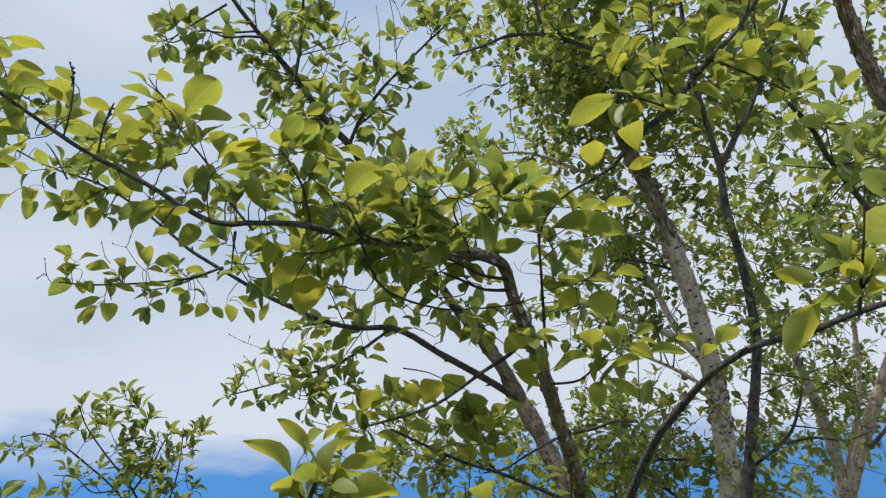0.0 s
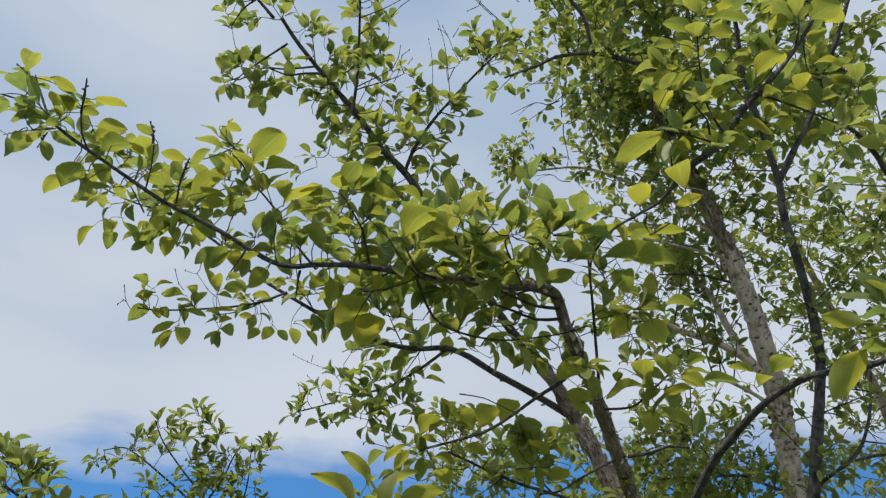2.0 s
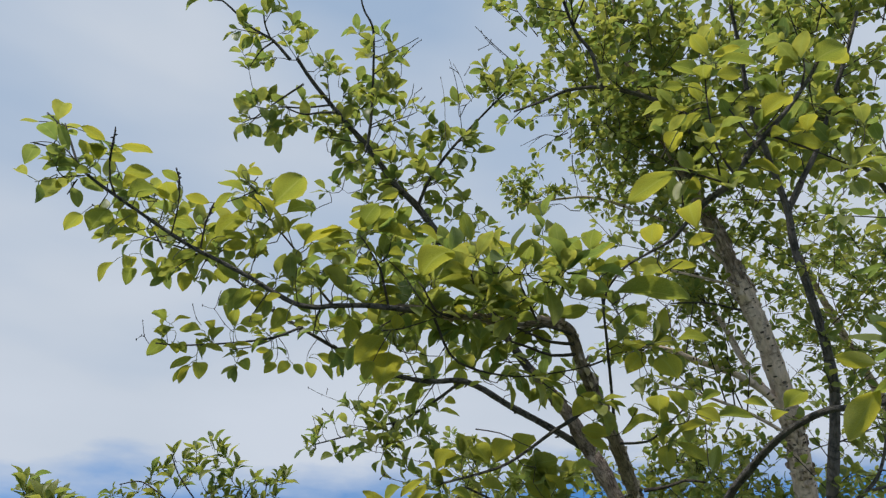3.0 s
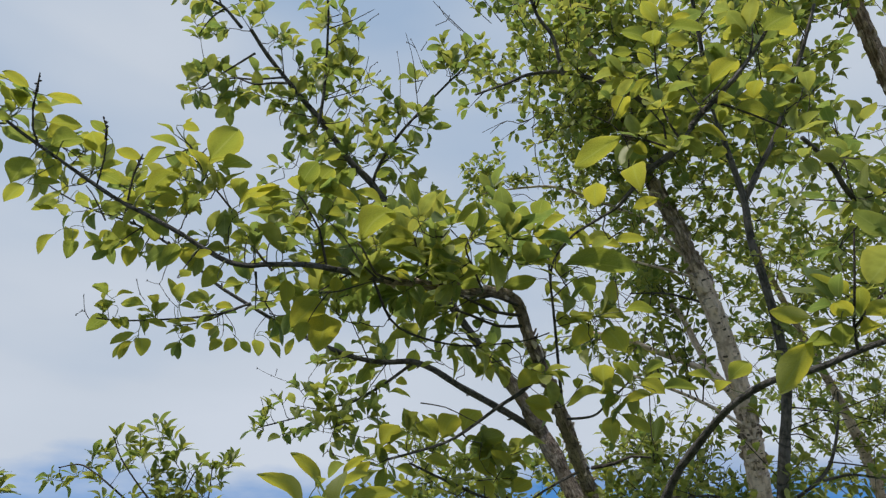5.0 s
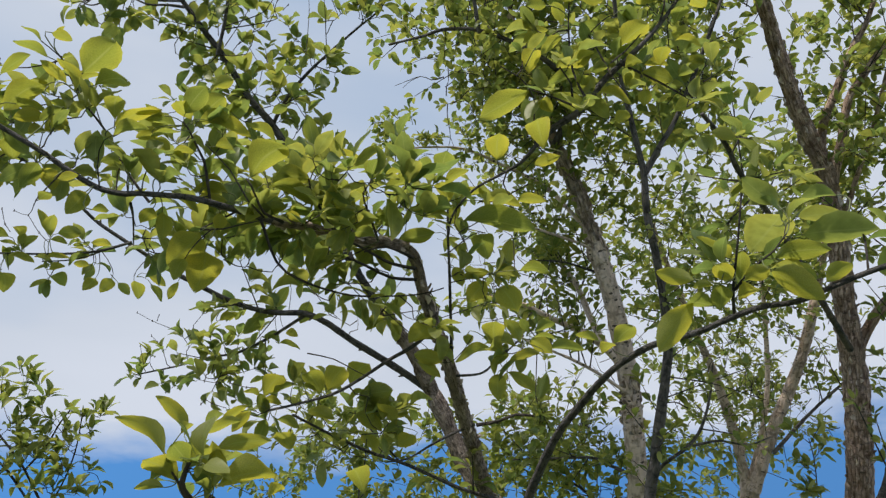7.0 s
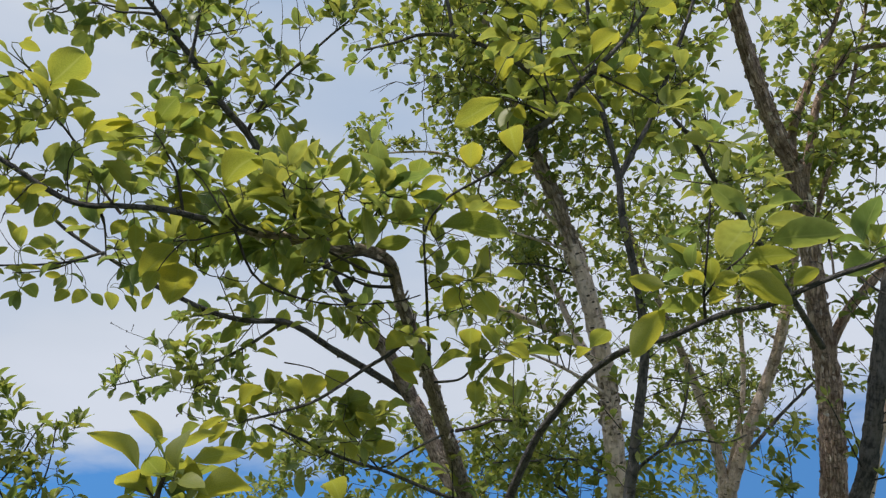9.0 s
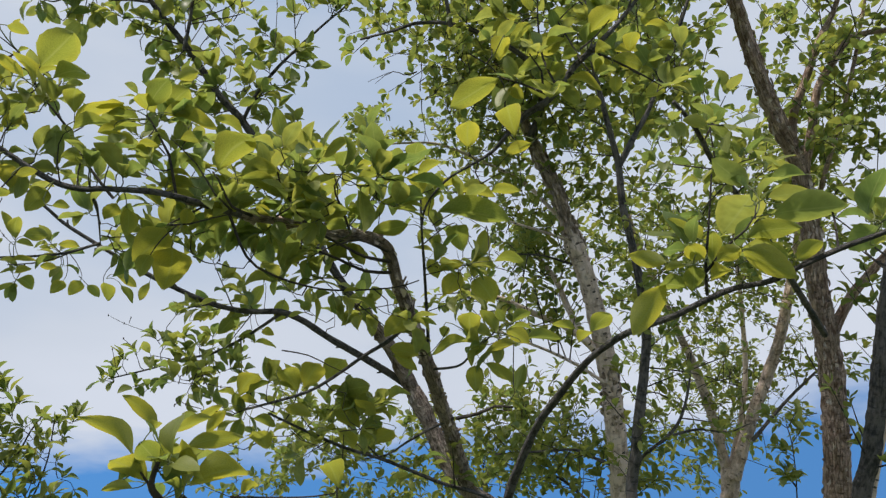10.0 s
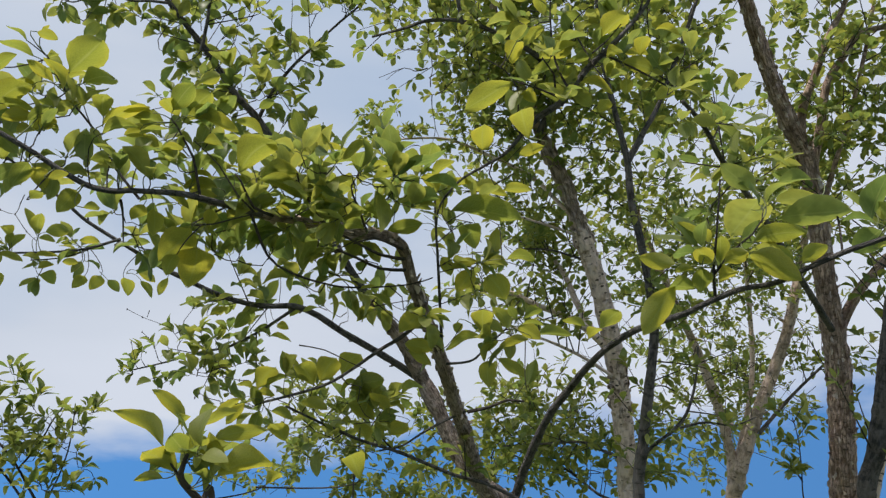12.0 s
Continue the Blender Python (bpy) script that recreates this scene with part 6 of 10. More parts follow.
leaf(near, (0.603, 1.045, 2.688), (0.553, 1.022, 2.676), 0.58, (-0.28, 0.38, 0.88), (0.617, 1.045, 2.685))
leaf(near, (0.470, 1.065, 2.573), (0.417, 1.132, 2.577), 0.58, (0.38, 0.21, 0.90), (0.472, 1.050, 2.572))
leaf(near, (0.525, 1.063, 2.516), (0.559, 1.056, 2.507), 0.50, (0.30, 0.05, 0.95), (0.513, 1.057, 2.524))
leaf(near, (0.470, 1.049, 2.460), (0.532, 1.043, 2.438), 0.50, (0.33, -0.12, 0.94), (0.447, 1.050, 2.455))
leaf(near, (0.492, 1.064, 2.576), (0.462, 1.090, 2.575), 0.55, (0.17, 0.43, 0.89), (0.474, 1.050, 2.567))
leaf(near, (0.520, 1.044, 2.565), (0.543, 0.963, 2.553), 0.58, (0.21, 0.04, 0.98), (0.537, 1.055, 2.551))
leaf(near, (0.636, 1.053, 2.636), (0.633, 0.998, 2.632), 0.58, (0.11, 0.02, 0.99), (0.617, 1.046, 2.649))
leaf(near, (0.444, 1.030, 2.661), (0.477, 0.998, 2.634), 0.58, (0.53, 0.15, 0.83), (0.428, 1.050, 2.668))
leaf(near, (0.572, 1.074, 2.493), (0.583, 1.115, 2.485), 0.58, (0.19, 0.05, 0.98), (0.573, 1.050, 2.505))
leaf(near, (0.626, 1.045, 2.506), (0.637, 1.004, 2.490), 0.58, (0.55, -0.20, 0.81), (0.607, 1.050, 2.484))
leaf(near, (0.620, 1.062, 2.733), (0.567, 1.074, 2.744), 0.50, (0.16, -0.19, 0.97), (0.620, 1.045, 2.710))
leaf(near, (0.627, 1.046, 2.613), (0.672, 1.069, 2.627), 0.58, (-0.47, 0.17, 0.87), (0.600, 1.045, 2.624))
leaf(near, (0.449, 1.071, 2.516), (0.383, 1.097, 2.504), 0.50, (-0.20, 0.11, 0.97), (0.428, 1.050, 2.513))
leaf(near, (0.438, 1.019, 2.477), (0.442, 1.063, 2.475), 0.58, (0.17, -0.02, 0.99), (0.438, 1.050, 2.478))
leaf(near, (0.661, 1.072, 2.476), (0.649, 1.123, 2.486), 0.58, (0.52, -0.10, 0.85), (0.644, 1.050, 2.461))
leaf(near, (0.573, 1.067, 2.548), (0.615, 1.055, 2.540), 0.50, (0.06, 0.27, 0.96), (0.550, 1.053, 2.565))
leaf(near, (0.599, 1.055, 2.537), (0.594, 1.003, 2.542), 0.58, (0.09, -0.08, 0.99), (0.579, 1.050, 2.501))
leaf(near, (0.448, 1.020, 2.688), (0.514, 1.013, 2.671), 0.50, (0.32, -0.10, 0.94), (0.429, 1.050, 2.674))
leaf(near, (0.389, 1.068, 2.616), (0.343, 1.091, 2.601), 0.50, (-0.01, 0.35, 0.94), (0.425, 1.050, 2.614))
leaf(near, (0.685, 1.072, 2.723), (0.730, 1.101, 2.733), 0.58, (-0.38, 0.04, 0.92), (0.659, 1.040, 2.719))
leaf(near, (0.625, 1.037, 2.584), (0.670, 1.028, 2.569), 0.50, (0.16, -0.20, 0.97), (0.590, 1.049, 2.613))
leaf(near, (0.376, 1.024, 2.635), (0.341, 1.044, 2.650), 0.58, (0.43, 0.21, 0.88), (0.426, 1.050, 2.632))
leaf(near, (0.441, 1.047, 2.729), (0.403, 1.010, 2.753), 0.51, (0.09, 0.49, 0.87), (0.429, 1.050, 2.674))
leaf(near, (0.450, 1.053, 2.726), (0.501, 1.032, 2.730), 0.50, (-0.07, 0.08, 0.99), (0.439, 1.048, 2.721))
leaf(near, (0.453, 1.042, 2.746), (0.448, 1.020, 2.770), 0.50, (-0.29, 0.79, 0.55), (0.439, 1.048, 2.721))
leaf(near, (0.363, 1.026, 2.423), (0.389, 1.060, 2.421), 0.58, (-0.31, 0.25, 0.92), (0.357, 1.072, 2.443))
leaf(near, (0.350, 1.013, 2.519), (0.350, 1.077, 2.518), 0.58, (0.13, -0.01, 0.99), (0.329, 1.055, 2.489))
leaf(near, (0.501, 1.082, 2.639), (0.455, 1.086, 2.652), 0.53, (0.29, 0.31, 0.91), (0.462, 1.050, 2.595))
leaf(near, (0.518, 1.059, 2.647), (0.531, 1.096, 2.647), 0.58, (-0.21, 0.10, 0.97), (0.462, 1.050, 2.595))
leaf(near, (0.535, 1.043, 2.653), (0.565, 1.067, 2.659), 0.58, (-0.44, 0.34, 0.83), (0.510, 1.057, 2.639))
leaf(near, (0.532, 1.070, 2.443), (0.526, 1.115, 2.446), 0.58, (0.42, -0.10, 0.90), (0.500, 1.050, 2.504))
leaf(near, (0.673, 1.030, 2.540), (0.661, 1.070, 2.560), 0.58, (0.56, -0.14, 0.82), (0.639, 1.050, 2.465))
leaf(near, (0.367, 1.042, 2.332), (0.340, 0.967, 2.343), 0.58, (-0.14, 0.22, 0.97), (0.363, 1.098, 2.378))
leaf(near, (0.396, 1.047, 2.322), (0.353, 1.063, 2.311), 0.53, (0.07, 0.41, 0.91), (0.366, 1.051, 2.339))
leaf(near, (0.281, 1.015, 2.290), (0.275, 0.950, 2.300), 0.58, (0.04, -0.02, 1.00), (0.313, 1.124, 2.326))
leaf(near, (0.578, 0.828, 2.019), (0.590, 0.788, 2.020), 0.58, (0.65, 0.18, 0.74), (0.578, 0.830, 2.021))
leaf(near, (0.675, 0.807, 2.014), (0.691, 0.773, 2.027), 0.58, (0.51, 0.49, 0.71), (0.679, 0.814, 2.007))
leaf(near, (0.579, 0.852, 2.000), (0.584, 0.806, 2.000), 0.58, (0.44, 0.05, 0.90), (0.577, 0.860, 2.009))
leaf(near, (0.563, 0.828, 2.047), (0.541, 0.809, 2.060), 0.58, (0.18, 0.39, 0.91), (0.565, 0.822, 2.034))
leaf(near, (0.549, 0.814, 2.044), (0.512, 0.819, 2.071), 0.51, (0.52, 0.23, 0.82), (0.564, 0.813, 2.043))
leaf(near, (0.612, 0.806, 2.042), (0.666, 0.771, 2.043), 0.50, (0.36, 0.47, 0.80), (0.597, 0.802, 2.041))
leaf(near, (0.585, 0.852, 2.028), (0.575, 0.821, 2.057), 0.56, (0.30, 0.58, 0.75), (0.577, 0.860, 2.009))
leaf(near, (0.597, 0.794, 2.019), (0.661, 0.795, 1.985), 0.55, (0.24, 0.51, 0.83), (0.594, 0.806, 2.039))
leaf(near, (0.551, 0.806, 2.010), (0.520, 0.779, 2.018), 0.58, (-0.04, 0.40, 0.91), (0.567, 0.830, 2.025))
leaf(near, (0.535, 0.806, 2.002), (0.548, 0.845, 1.981), 0.58, (0.14, 0.30, 0.94), (0.564, 0.818, 2.039))
leaf(near, (0.522, 0.801, 1.999), (0.500, 0.812, 1.999), 0.53, (0.17, 0.61, 0.77), (0.566, 0.826, 2.030))
leaf(near, (0.505, 0.829, 1.985), (0.467, 0.862, 1.927), 0.50, (0.06, 0.80, 0.60), (0.569, 0.844, 2.008))
leaf(near, (0.537, 0.840, 1.986), (0.494, 0.819, 1.982), 0.58, (-0.17, 0.36, 0.92), (0.569, 0.844, 2.008))
leaf(near, (0.525, 0.860, 2.029), (0.479, 0.874, 2.043), 0.50, (0.30, 0.82, 0.48), (0.568, 0.839, 2.016))
leaf(near, (0.650, 0.836, 2.045), (0.684, 0.839, 2.031), 0.58, (0.10, 0.57, 0.82), (0.601, 0.797, 2.044))
leaf(near, (0.661, 0.814, 2.082), (0.732, 0.767, 2.075), 0.50, (0.56, 0.44, 0.70), (0.615, 0.785, 2.062))
leaf(near, (0.628, 0.806, 2.119), (0.585, 0.808, 2.160), 0.53, (0.52, 0.51, 0.69), (0.615, 0.785, 2.062))
leaf(near, (0.649, 0.831, 2.123), (0.655, 0.938, 2.111), 0.58, (0.29, -0.04, 0.96), (0.626, 0.803, 2.110))
leaf(near, (0.724, 0.821, 2.124), (0.689, 0.862, 2.133), 0.58, (0.30, 0.45, 0.84), (0.712, 0.778, 2.018))
leaf(near, (0.729, 0.829, 2.153), (0.690, 0.853, 2.157), 0.50, (0.36, 0.30, 0.89), (0.722, 0.815, 2.108))
leaf(near, (0.798, 0.808, 2.068), (0.800, 0.873, 2.061), 0.58, (0.69, 0.06, 0.72), (0.768, 0.724, 2.034))
leaf(near, (0.795, 0.819, 2.044), (0.802, 0.795, 2.042), 0.58, (0.44, 0.03, 0.90), (0.794, 0.796, 2.063))
leaf(near, (0.802, 0.820, 2.082), (0.769, 0.841, 2.094), 0.50, (0.43, -0.20, 0.88), (0.794, 0.803, 2.057))
leaf(near, (0.803, 0.830, 2.091), (0.815, 0.791, 2.146), 0.50, (0.04, 0.81, 0.58), (0.801, 0.818, 2.078))
leaf(near, (0.807, 0.834, 2.114), (0.779, 0.841, 2.142), 0.50, (0.65, -0.20, 0.74), (0.801, 0.818, 2.078))
leaf(near, (0.837, 0.840, 2.100), (0.821, 0.805, 2.110), 0.58, (0.21, 0.06, 0.98), (0.806, 0.831, 2.109))
leaf(near, (-0.739, 0.876, 2.409), (-0.793, 0.837, 2.395), 0.50, (-0.24, -0.27, 0.93), (-0.736, 0.875, 2.409))
leaf(near, (-0.773, 0.863, 2.450), (-0.781, 0.828, 2.486), 0.50, (0.05, 0.68, 0.73), (-0.774, 0.870, 2.446))
leaf(near, (-0.850, 0.865, 2.468), (-0.884, 0.893, 2.446), 0.58, (-0.46, 0.41, 0.79), (-0.847, 0.870, 2.479))
leaf(near, (-0.814, 0.863, 2.381), (-0.821, 0.878, 2.349), 0.50, (0.04, 0.92, 0.39), (-0.817, 0.870, 2.393))
leaf(near, (-0.756, 0.885, 2.451), (-0.759, 0.865, 2.475), 0.50, (0.04, 0.63, 0.77), (-0.764, 0.875, 2.442))
leaf(near, (-0.795, 0.852, 2.467), (-0.794, 0.799, 2.466), 0.58, (-0.55, 0.13, 0.83), (-0.800, 0.870, 2.465))
leaf(near, (-0.758, 0.891, 2.407), (-0.740, 0.939, 2.405), 0.58, (-0.58, 0.14, 0.80), (-0.762, 0.870, 2.397))
leaf(near, (-0.720, 0.871, 2.434), (-0.700, 0.830, 2.441), 0.58, (-0.03, 0.18, 0.98), (-0.740, 0.875, 2.413))
leaf(near, (-0.809, 0.897, 2.454), (-0.810, 0.859, 2.433), 0.58, (-0.53, -0.56, 0.64), (-0.805, 0.870, 2.469))
leaf(near, (-0.797, 0.843, 2.505), (-0.761, 0.805, 2.514), 0.58, (-0.14, 0.09, 0.99), (-0.800, 0.875, 2.504))
leaf(near, (-0.816, 0.901, 2.416), (-0.861, 0.934, 2.396), 0.58, (-0.24, 0.38, 0.89), (-0.804, 0.870, 2.395))
leaf(near, (-0.795, 0.907, 2.419), (-0.825, 0.918, 2.406), 0.58, (-0.33, 0.25, 0.91), (-0.780, 0.870, 2.396))
leaf(near, (-0.857, 0.879, 2.411), (-0.854, 0.846, 2.404), 0.58, (-0.41, -0.14, 0.90), (-0.823, 0.870, 2.391))
leaf(near, (-0.787, 0.913, 2.524), (-0.782, 0.947, 2.530), 0.58, (-0.45, -0.13, 0.88), (-0.806, 0.875, 2.516))
leaf(near, (-0.729, 0.844, 2.357), (-0.730, 0.874, 2.334), 0.52, (-0.43, 0.67, 0.60), (-0.732, 0.870, 2.398))
leaf(near, (-0.749, 0.819, 2.415), (-0.767, 0.802, 2.416), 0.50, (-0.67, 0.49, 0.56), (-0.750, 0.870, 2.422))
leaf(near, (-0.889, 0.898, 2.549), (-0.914, 0.880, 2.540), 0.50, (-0.19, -0.25, 0.95), (-0.806, 0.875, 2.516))
rosette(near, (0.611, 1.045, 2.688), (-0.22, -0.20, 0.95), (0.617, 1.045, 2.685), 5, 0.057)
rosette(near, (-0.101, 1.188, 2.225), (-0.83, 0.50, 0.24), (-0.098, 1.180, 2.226), 5, 0.061)
rosette(near, (0.429, 1.058, 2.652), (0.19, 0.20, 0.96), (0.427, 1.050, 2.650), 6, 0.046)
rosette(near, (0.518, 1.062, 2.539), (-0.29, -0.36, 0.89), (0.521, 1.056, 2.533), 4, 0.047)
rosette(near, (0.385, 1.052, 2.452), (-0.49, -0.87, -0.06), (0.384, 1.060, 2.455), 5, 0.052)
rosette(near, (-0.674, 2.194, 2.133), (-0.23, -0.95, 0.20), (-0.675, 2.196, 2.143), 6, 0.043)
rosette(near, (0.454, 1.060, 2.449), (0.13, 0.48, 0.87), (0.451, 1.050, 2.443), 7, 0.046)
rosette(near, (-0.411, 1.002, 2.215), (-0.03, 1.00, -0.05), (-0.406, 0.990, 2.217), 5, 0.047)
rosette(near, (0.471, 1.063, 2.571), (-0.24, 0.47, 0.85), (0.474, 1.050, 2.567), 5, 0.049)
rosette(near, (0.417, 1.039, 2.509), (-0.00, -0.73, 0.69), (0.409, 1.044, 2.498), 6, 0.060)
rosette(near, (-0.778, 0.870, 2.430), (-0.83, -0.50, 0.23), (-0.764, 0.870, 2.436), 7, 0.033)
rosette(near, (-0.261, 1.766, 2.816), (0.78, -0.08, 0.62), (-0.277, 1.772, 2.819), 5, 0.043)
rosette(near, (-0.419, 1.267, 2.263), (-0.68, -0.02, 0.73), (-0.403, 1.270, 2.260), 5, 0.058)
rosette(near, (-0.262, 1.012, 2.207), (-0.11, -0.26, 0.96), (-0.265, 1.021, 2.191), 5, 0.050)
rosette(near, (0.362, 1.105, 2.412), (0.36, -0.10, 0.93), (0.360, 1.089, 2.401), 7, 0.048)
rosette(near, (-0.155, 1.170, 2.242), (0.05, 0.28, 0.96), (-0.150, 1.154, 2.231), 6, 0.070)
rosette(near, (0.545, 0.819, 2.030), (-0.74, -0.37, 0.55), (0.566, 0.826, 2.030), 5, 0.050)
rosette(near, (-0.048, 1.195, 2.252), (0.34, -0.67, 0.66), (-0.055, 1.212, 2.233), 4, 0.068)
rosette(near, (-0.803, 1.568, 3.062), (0.10, -0.84, 0.52), (-0.804, 1.591, 3.060), 5, 0.055)
rosette(near, (-0.661, 2.172, 2.156), (-0.34, -0.69, 0.63), (-0.658, 2.193, 2.147), 5, 0.054)
rosette(near, (-0.068, 1.162, 2.298), (-0.31, 0.35, 0.88), (-0.049, 1.152, 2.289), 6, 0.056)
rosette(near, (0.251, 1.371, 2.219), (0.71, -0.57, 0.41), (0.229, 1.380, 2.214), 4, 0.054)
rosette(near, (-0.173, 1.664, 1.941), (-0.51, -0.69, 0.52), (-0.163, 1.652, 1.960), 5, 0.057)
rosette(near, (0.606, 0.831, 2.037), (0.91, 0.00, 0.41), (0.584, 0.821, 2.029), 5, 0.055)
rosette(near, (0.597, 0.877, 2.030), (0.08, -0.37, 0.92), (0.587, 0.882, 2.006), 5, 0.045)
rosette(near, (-0.409, 1.732, 2.974), (-0.09, 0.41, 0.91), (-0.412, 1.710, 2.956), 5, 0.055)
rosette(near, (-0.815, 1.587, 3.034), (0.04, 0.42, -0.91), (-0.804, 1.591, 3.060), 5, 0.053)
rosette(near, (-0.227, 1.101, 2.236), (0.12, 0.12, 0.99), (-0.205, 1.085, 2.226), 5, 0.060)
rosette(near, (-0.453, 0.999, 2.226), (-0.72, 0.65, 0.22), (-0.436, 0.978, 2.233), 6, 0.054)
rosette(near, (-0.308, 0.998, 2.212), (0.13, -0.42, 0.90), (-0.309, 1.016, 2.188), 5, 0.048)
rosette(near, (-0.011, 1.159, 2.271), (0.34, -0.76, 0.55), (-0.034, 1.179, 2.266), 5, 0.067)
rosette(near, (-0.417, 2.141, 2.233), (0.04, 0.08, 1.00), (-0.413, 2.149, 2.204), 5, 0.048)
rosette(near, (0.629, 0.798, 2.086), (0.22, -0.09, 0.97), (0.615, 0.785, 2.062), 4, 0.051)
rosette(near, (-0.778, 0.901, 2.433), (-0.74, 0.01, 0.67), (-0.757, 0.875, 2.431), 7, 0.031)
rosette(near, (-0.484, 2.129, 2.193), (0.15, -0.72, 0.68), (-0.480, 2.160, 2.190), 6, 0.047)
rosette(near, (-0.771, 0.840, 2.404), (0.06, -0.84, 0.55), (-0.774, 0.870, 2.397), 7, 0.034)
rosette(near, (0.384, 1.396, 2.066), (-0.64, 0.64, -0.44), (0.378, 1.421, 2.086), 5, 0.060)
rosette(near, (-0.738, 1.588, 3.108), (-0.05, -0.07, 1.00), (-0.730, 1.586, 3.076), 7, 0.055)
rosette(near, (-0.364, 1.075, 2.346), (0.47, 0.06, 0.88), (-0.388, 1.074, 2.321), 5, 0.046)
rosette(near, (0.432, 1.037, 2.408), (-0.09, -0.89, 0.45), (0.441, 1.060, 2.431), 4, 0.049)
rosette(near, (-0.371, 1.025, 2.226), (0.14, 0.56, 0.82), (-0.370, 1.004, 2.199), 5, 0.052)
rosette(near, (-0.315, 2.128, 2.276), (-0.20, -0.28, 0.94), (-0.306, 2.123, 2.243), 6, 0.055)
rosette(near, (-0.368, 1.050, 2.284), (0.06, -0.86, 0.50), (-0.365, 1.086, 2.284), 4, 0.044)
rosette(near, (-0.236, 1.044, 2.255), (-0.16, -0.73, 0.66), (-0.212, 1.072, 2.259), 5, 0.047)
rosette(near, (-0.483, 1.046, 2.382), (-0.81, -0.45, 0.37), (-0.446, 1.051, 2.393), 6, 0.050)
rosette(near, (-0.347, 2.172, 2.222), (0.21, 0.84, 0.50), (-0.360, 2.138, 2.218), 6, 0.053)
rosette(near, (0.573, 1.076, 2.630), (-0.40, 0.27, 0.88), (0.587, 1.049, 2.607), 7, 0.056)
rosette(near, (-0.402, 1.016, 2.244), (-0.33, 0.15, 0.93), (-0.400, 0.992, 2.215), 5, 0.043)
rosette(near, (-0.636, 1.609, 3.110), (-0.13, 0.07, 0.99), (-0.638, 1.587, 3.079), 4, 0.048)
rosette(near, (-0.365, 1.262, 2.234), (0.96, -0.22, 0.16), (-0.393, 1.243, 2.252), 6, 0.059)
rosette(near, (-0.773, 1.568, 3.094), (0.03, -0.41, 0.91), (-0.764, 1.591, 3.062), 6, 0.052)
rosette(near, (-0.436, 0.986, 2.275), (-0.11, 0.26, 0.96), (-0.441, 0.976, 2.236), 5, 0.046)
rosette(near, (0.536, 1.079, 2.630), (-0.52, -0.03, 0.86), (0.575, 1.074, 2.625), 5, 0.057)
rosette(near, (-0.674, 1.613, 3.048), (0.10, 0.89, -0.44), (-0.669, 1.585, 3.081), 5, 0.048)
rosette(near, (-0.026, 1.624, 3.148), (-0.47, -0.53, 0.71), (-0.005, 1.628, 3.110), 5, 0.052)
rosette(near, (-0.052, 1.630, 3.132), (-0.34, 0.04, 0.94), (-0.031, 1.626, 3.093), 5, 0.053)
rosette(near, (-0.504, 1.033, 2.350), (-1.00, -0.00, -0.02), (-0.477, 1.049, 2.381), 7, 0.050)
rosette(near, (0.011, 1.598, 3.081), (0.86, -0.45, 0.23), (-0.033, 1.608, 3.096), 5, 0.054)
rosette(near, (-0.009, 1.132, 2.307), (-0.12, -0.64, 0.76), (-0.013, 1.163, 2.268), 5, 0.067)
rosette(near, (-0.379, 2.132, 2.258), (0.12, -0.05, 0.99), (-0.365, 2.140, 2.215), 6, 0.045)
rosette(near, (0.521, 1.040, 2.465), (0.67, -0.73, 0.09), (0.477, 1.064, 2.482), 6, 0.049)
rosette(near, (-0.583, 1.571, 3.210), (0.74, -0.03, 0.67), (-0.608, 1.603, 3.184), 5, 0.044)
rosette(near, (-0.193, 1.671, 2.997), (-0.67, -0.24, 0.71), (-0.169, 1.701, 2.968), 6, 0.045)
rosette(near, (-0.645, 2.166, 2.192), (0.30, -0.57, 0.77), (-0.634, 2.189, 2.152), 6, 0.043)
rosette(near, (0.025, 1.105, 2.304), (0.30, -0.73, 0.61), (-0.009, 1.138, 2.300), 5, 0.064)
rosette(near, (0.067, 1.122, 2.288), (0.87, -0.09, 0.49), (0.022, 1.111, 2.300), 5, 0.062)
rosette(near, (0.099, 1.145, 2.275), (0.78, 0.63, -0.05), (0.060, 1.122, 2.285), 4, 0.064)
rosette(near, (0.131, 1.131, 2.291), (0.34, -0.29, 0.89), (0.092, 1.140, 2.275), 7, 0.067)
rosette(near, (0.132, 1.139, 2.320), (0.24, 0.13, 0.96), (0.128, 1.133, 2.285), 6, 0.063)
rosette(near, (0.345, 1.377, 2.049), (-0.94, 0.26, 0.22), (0.387, 1.394, 2.068), 5, 0.054)
rosette(near, (-0.387, 2.194, 2.199), (0.24, 0.33, -0.91), (-0.401, 2.147, 2.206), 5, 0.050)
rosette(near, (0.046, 1.135, 2.235), (-0.92, 0.40, 0.05), (0.053, 1.122, 2.283), 5, 0.060)
rosette(near, (0.023, 1.156, 2.210), (-0.76, 0.15, -0.64), (0.053, 1.131, 2.236), 5, 0.059)
rosette(near, (-0.370, 1.297, 2.197), (0.36, 0.85, -0.37), (-0.371, 1.263, 2.234), 5, 0.064)
rosette(near, (-0.526, 1.027, 2.311), (-1.00, 0.03, 0.01), (-0.496, 1.033, 2.351), 5, 0.053)
rosette(near, (-0.117, 1.647, 2.020), (0.19, -0.02, 0.98), (-0.112, 1.637, 1.971), 5, 0.055)
rosette(near, (0.635, 1.013, 2.428), (0.49, -0.77, 0.41), (0.644, 1.050, 2.461), 5, 0.055)
rosette(near, (-0.462, 2.129, 2.248), (-0.24, -0.51, 0.82), (-0.450, 2.154, 2.197), 7, 0.046)
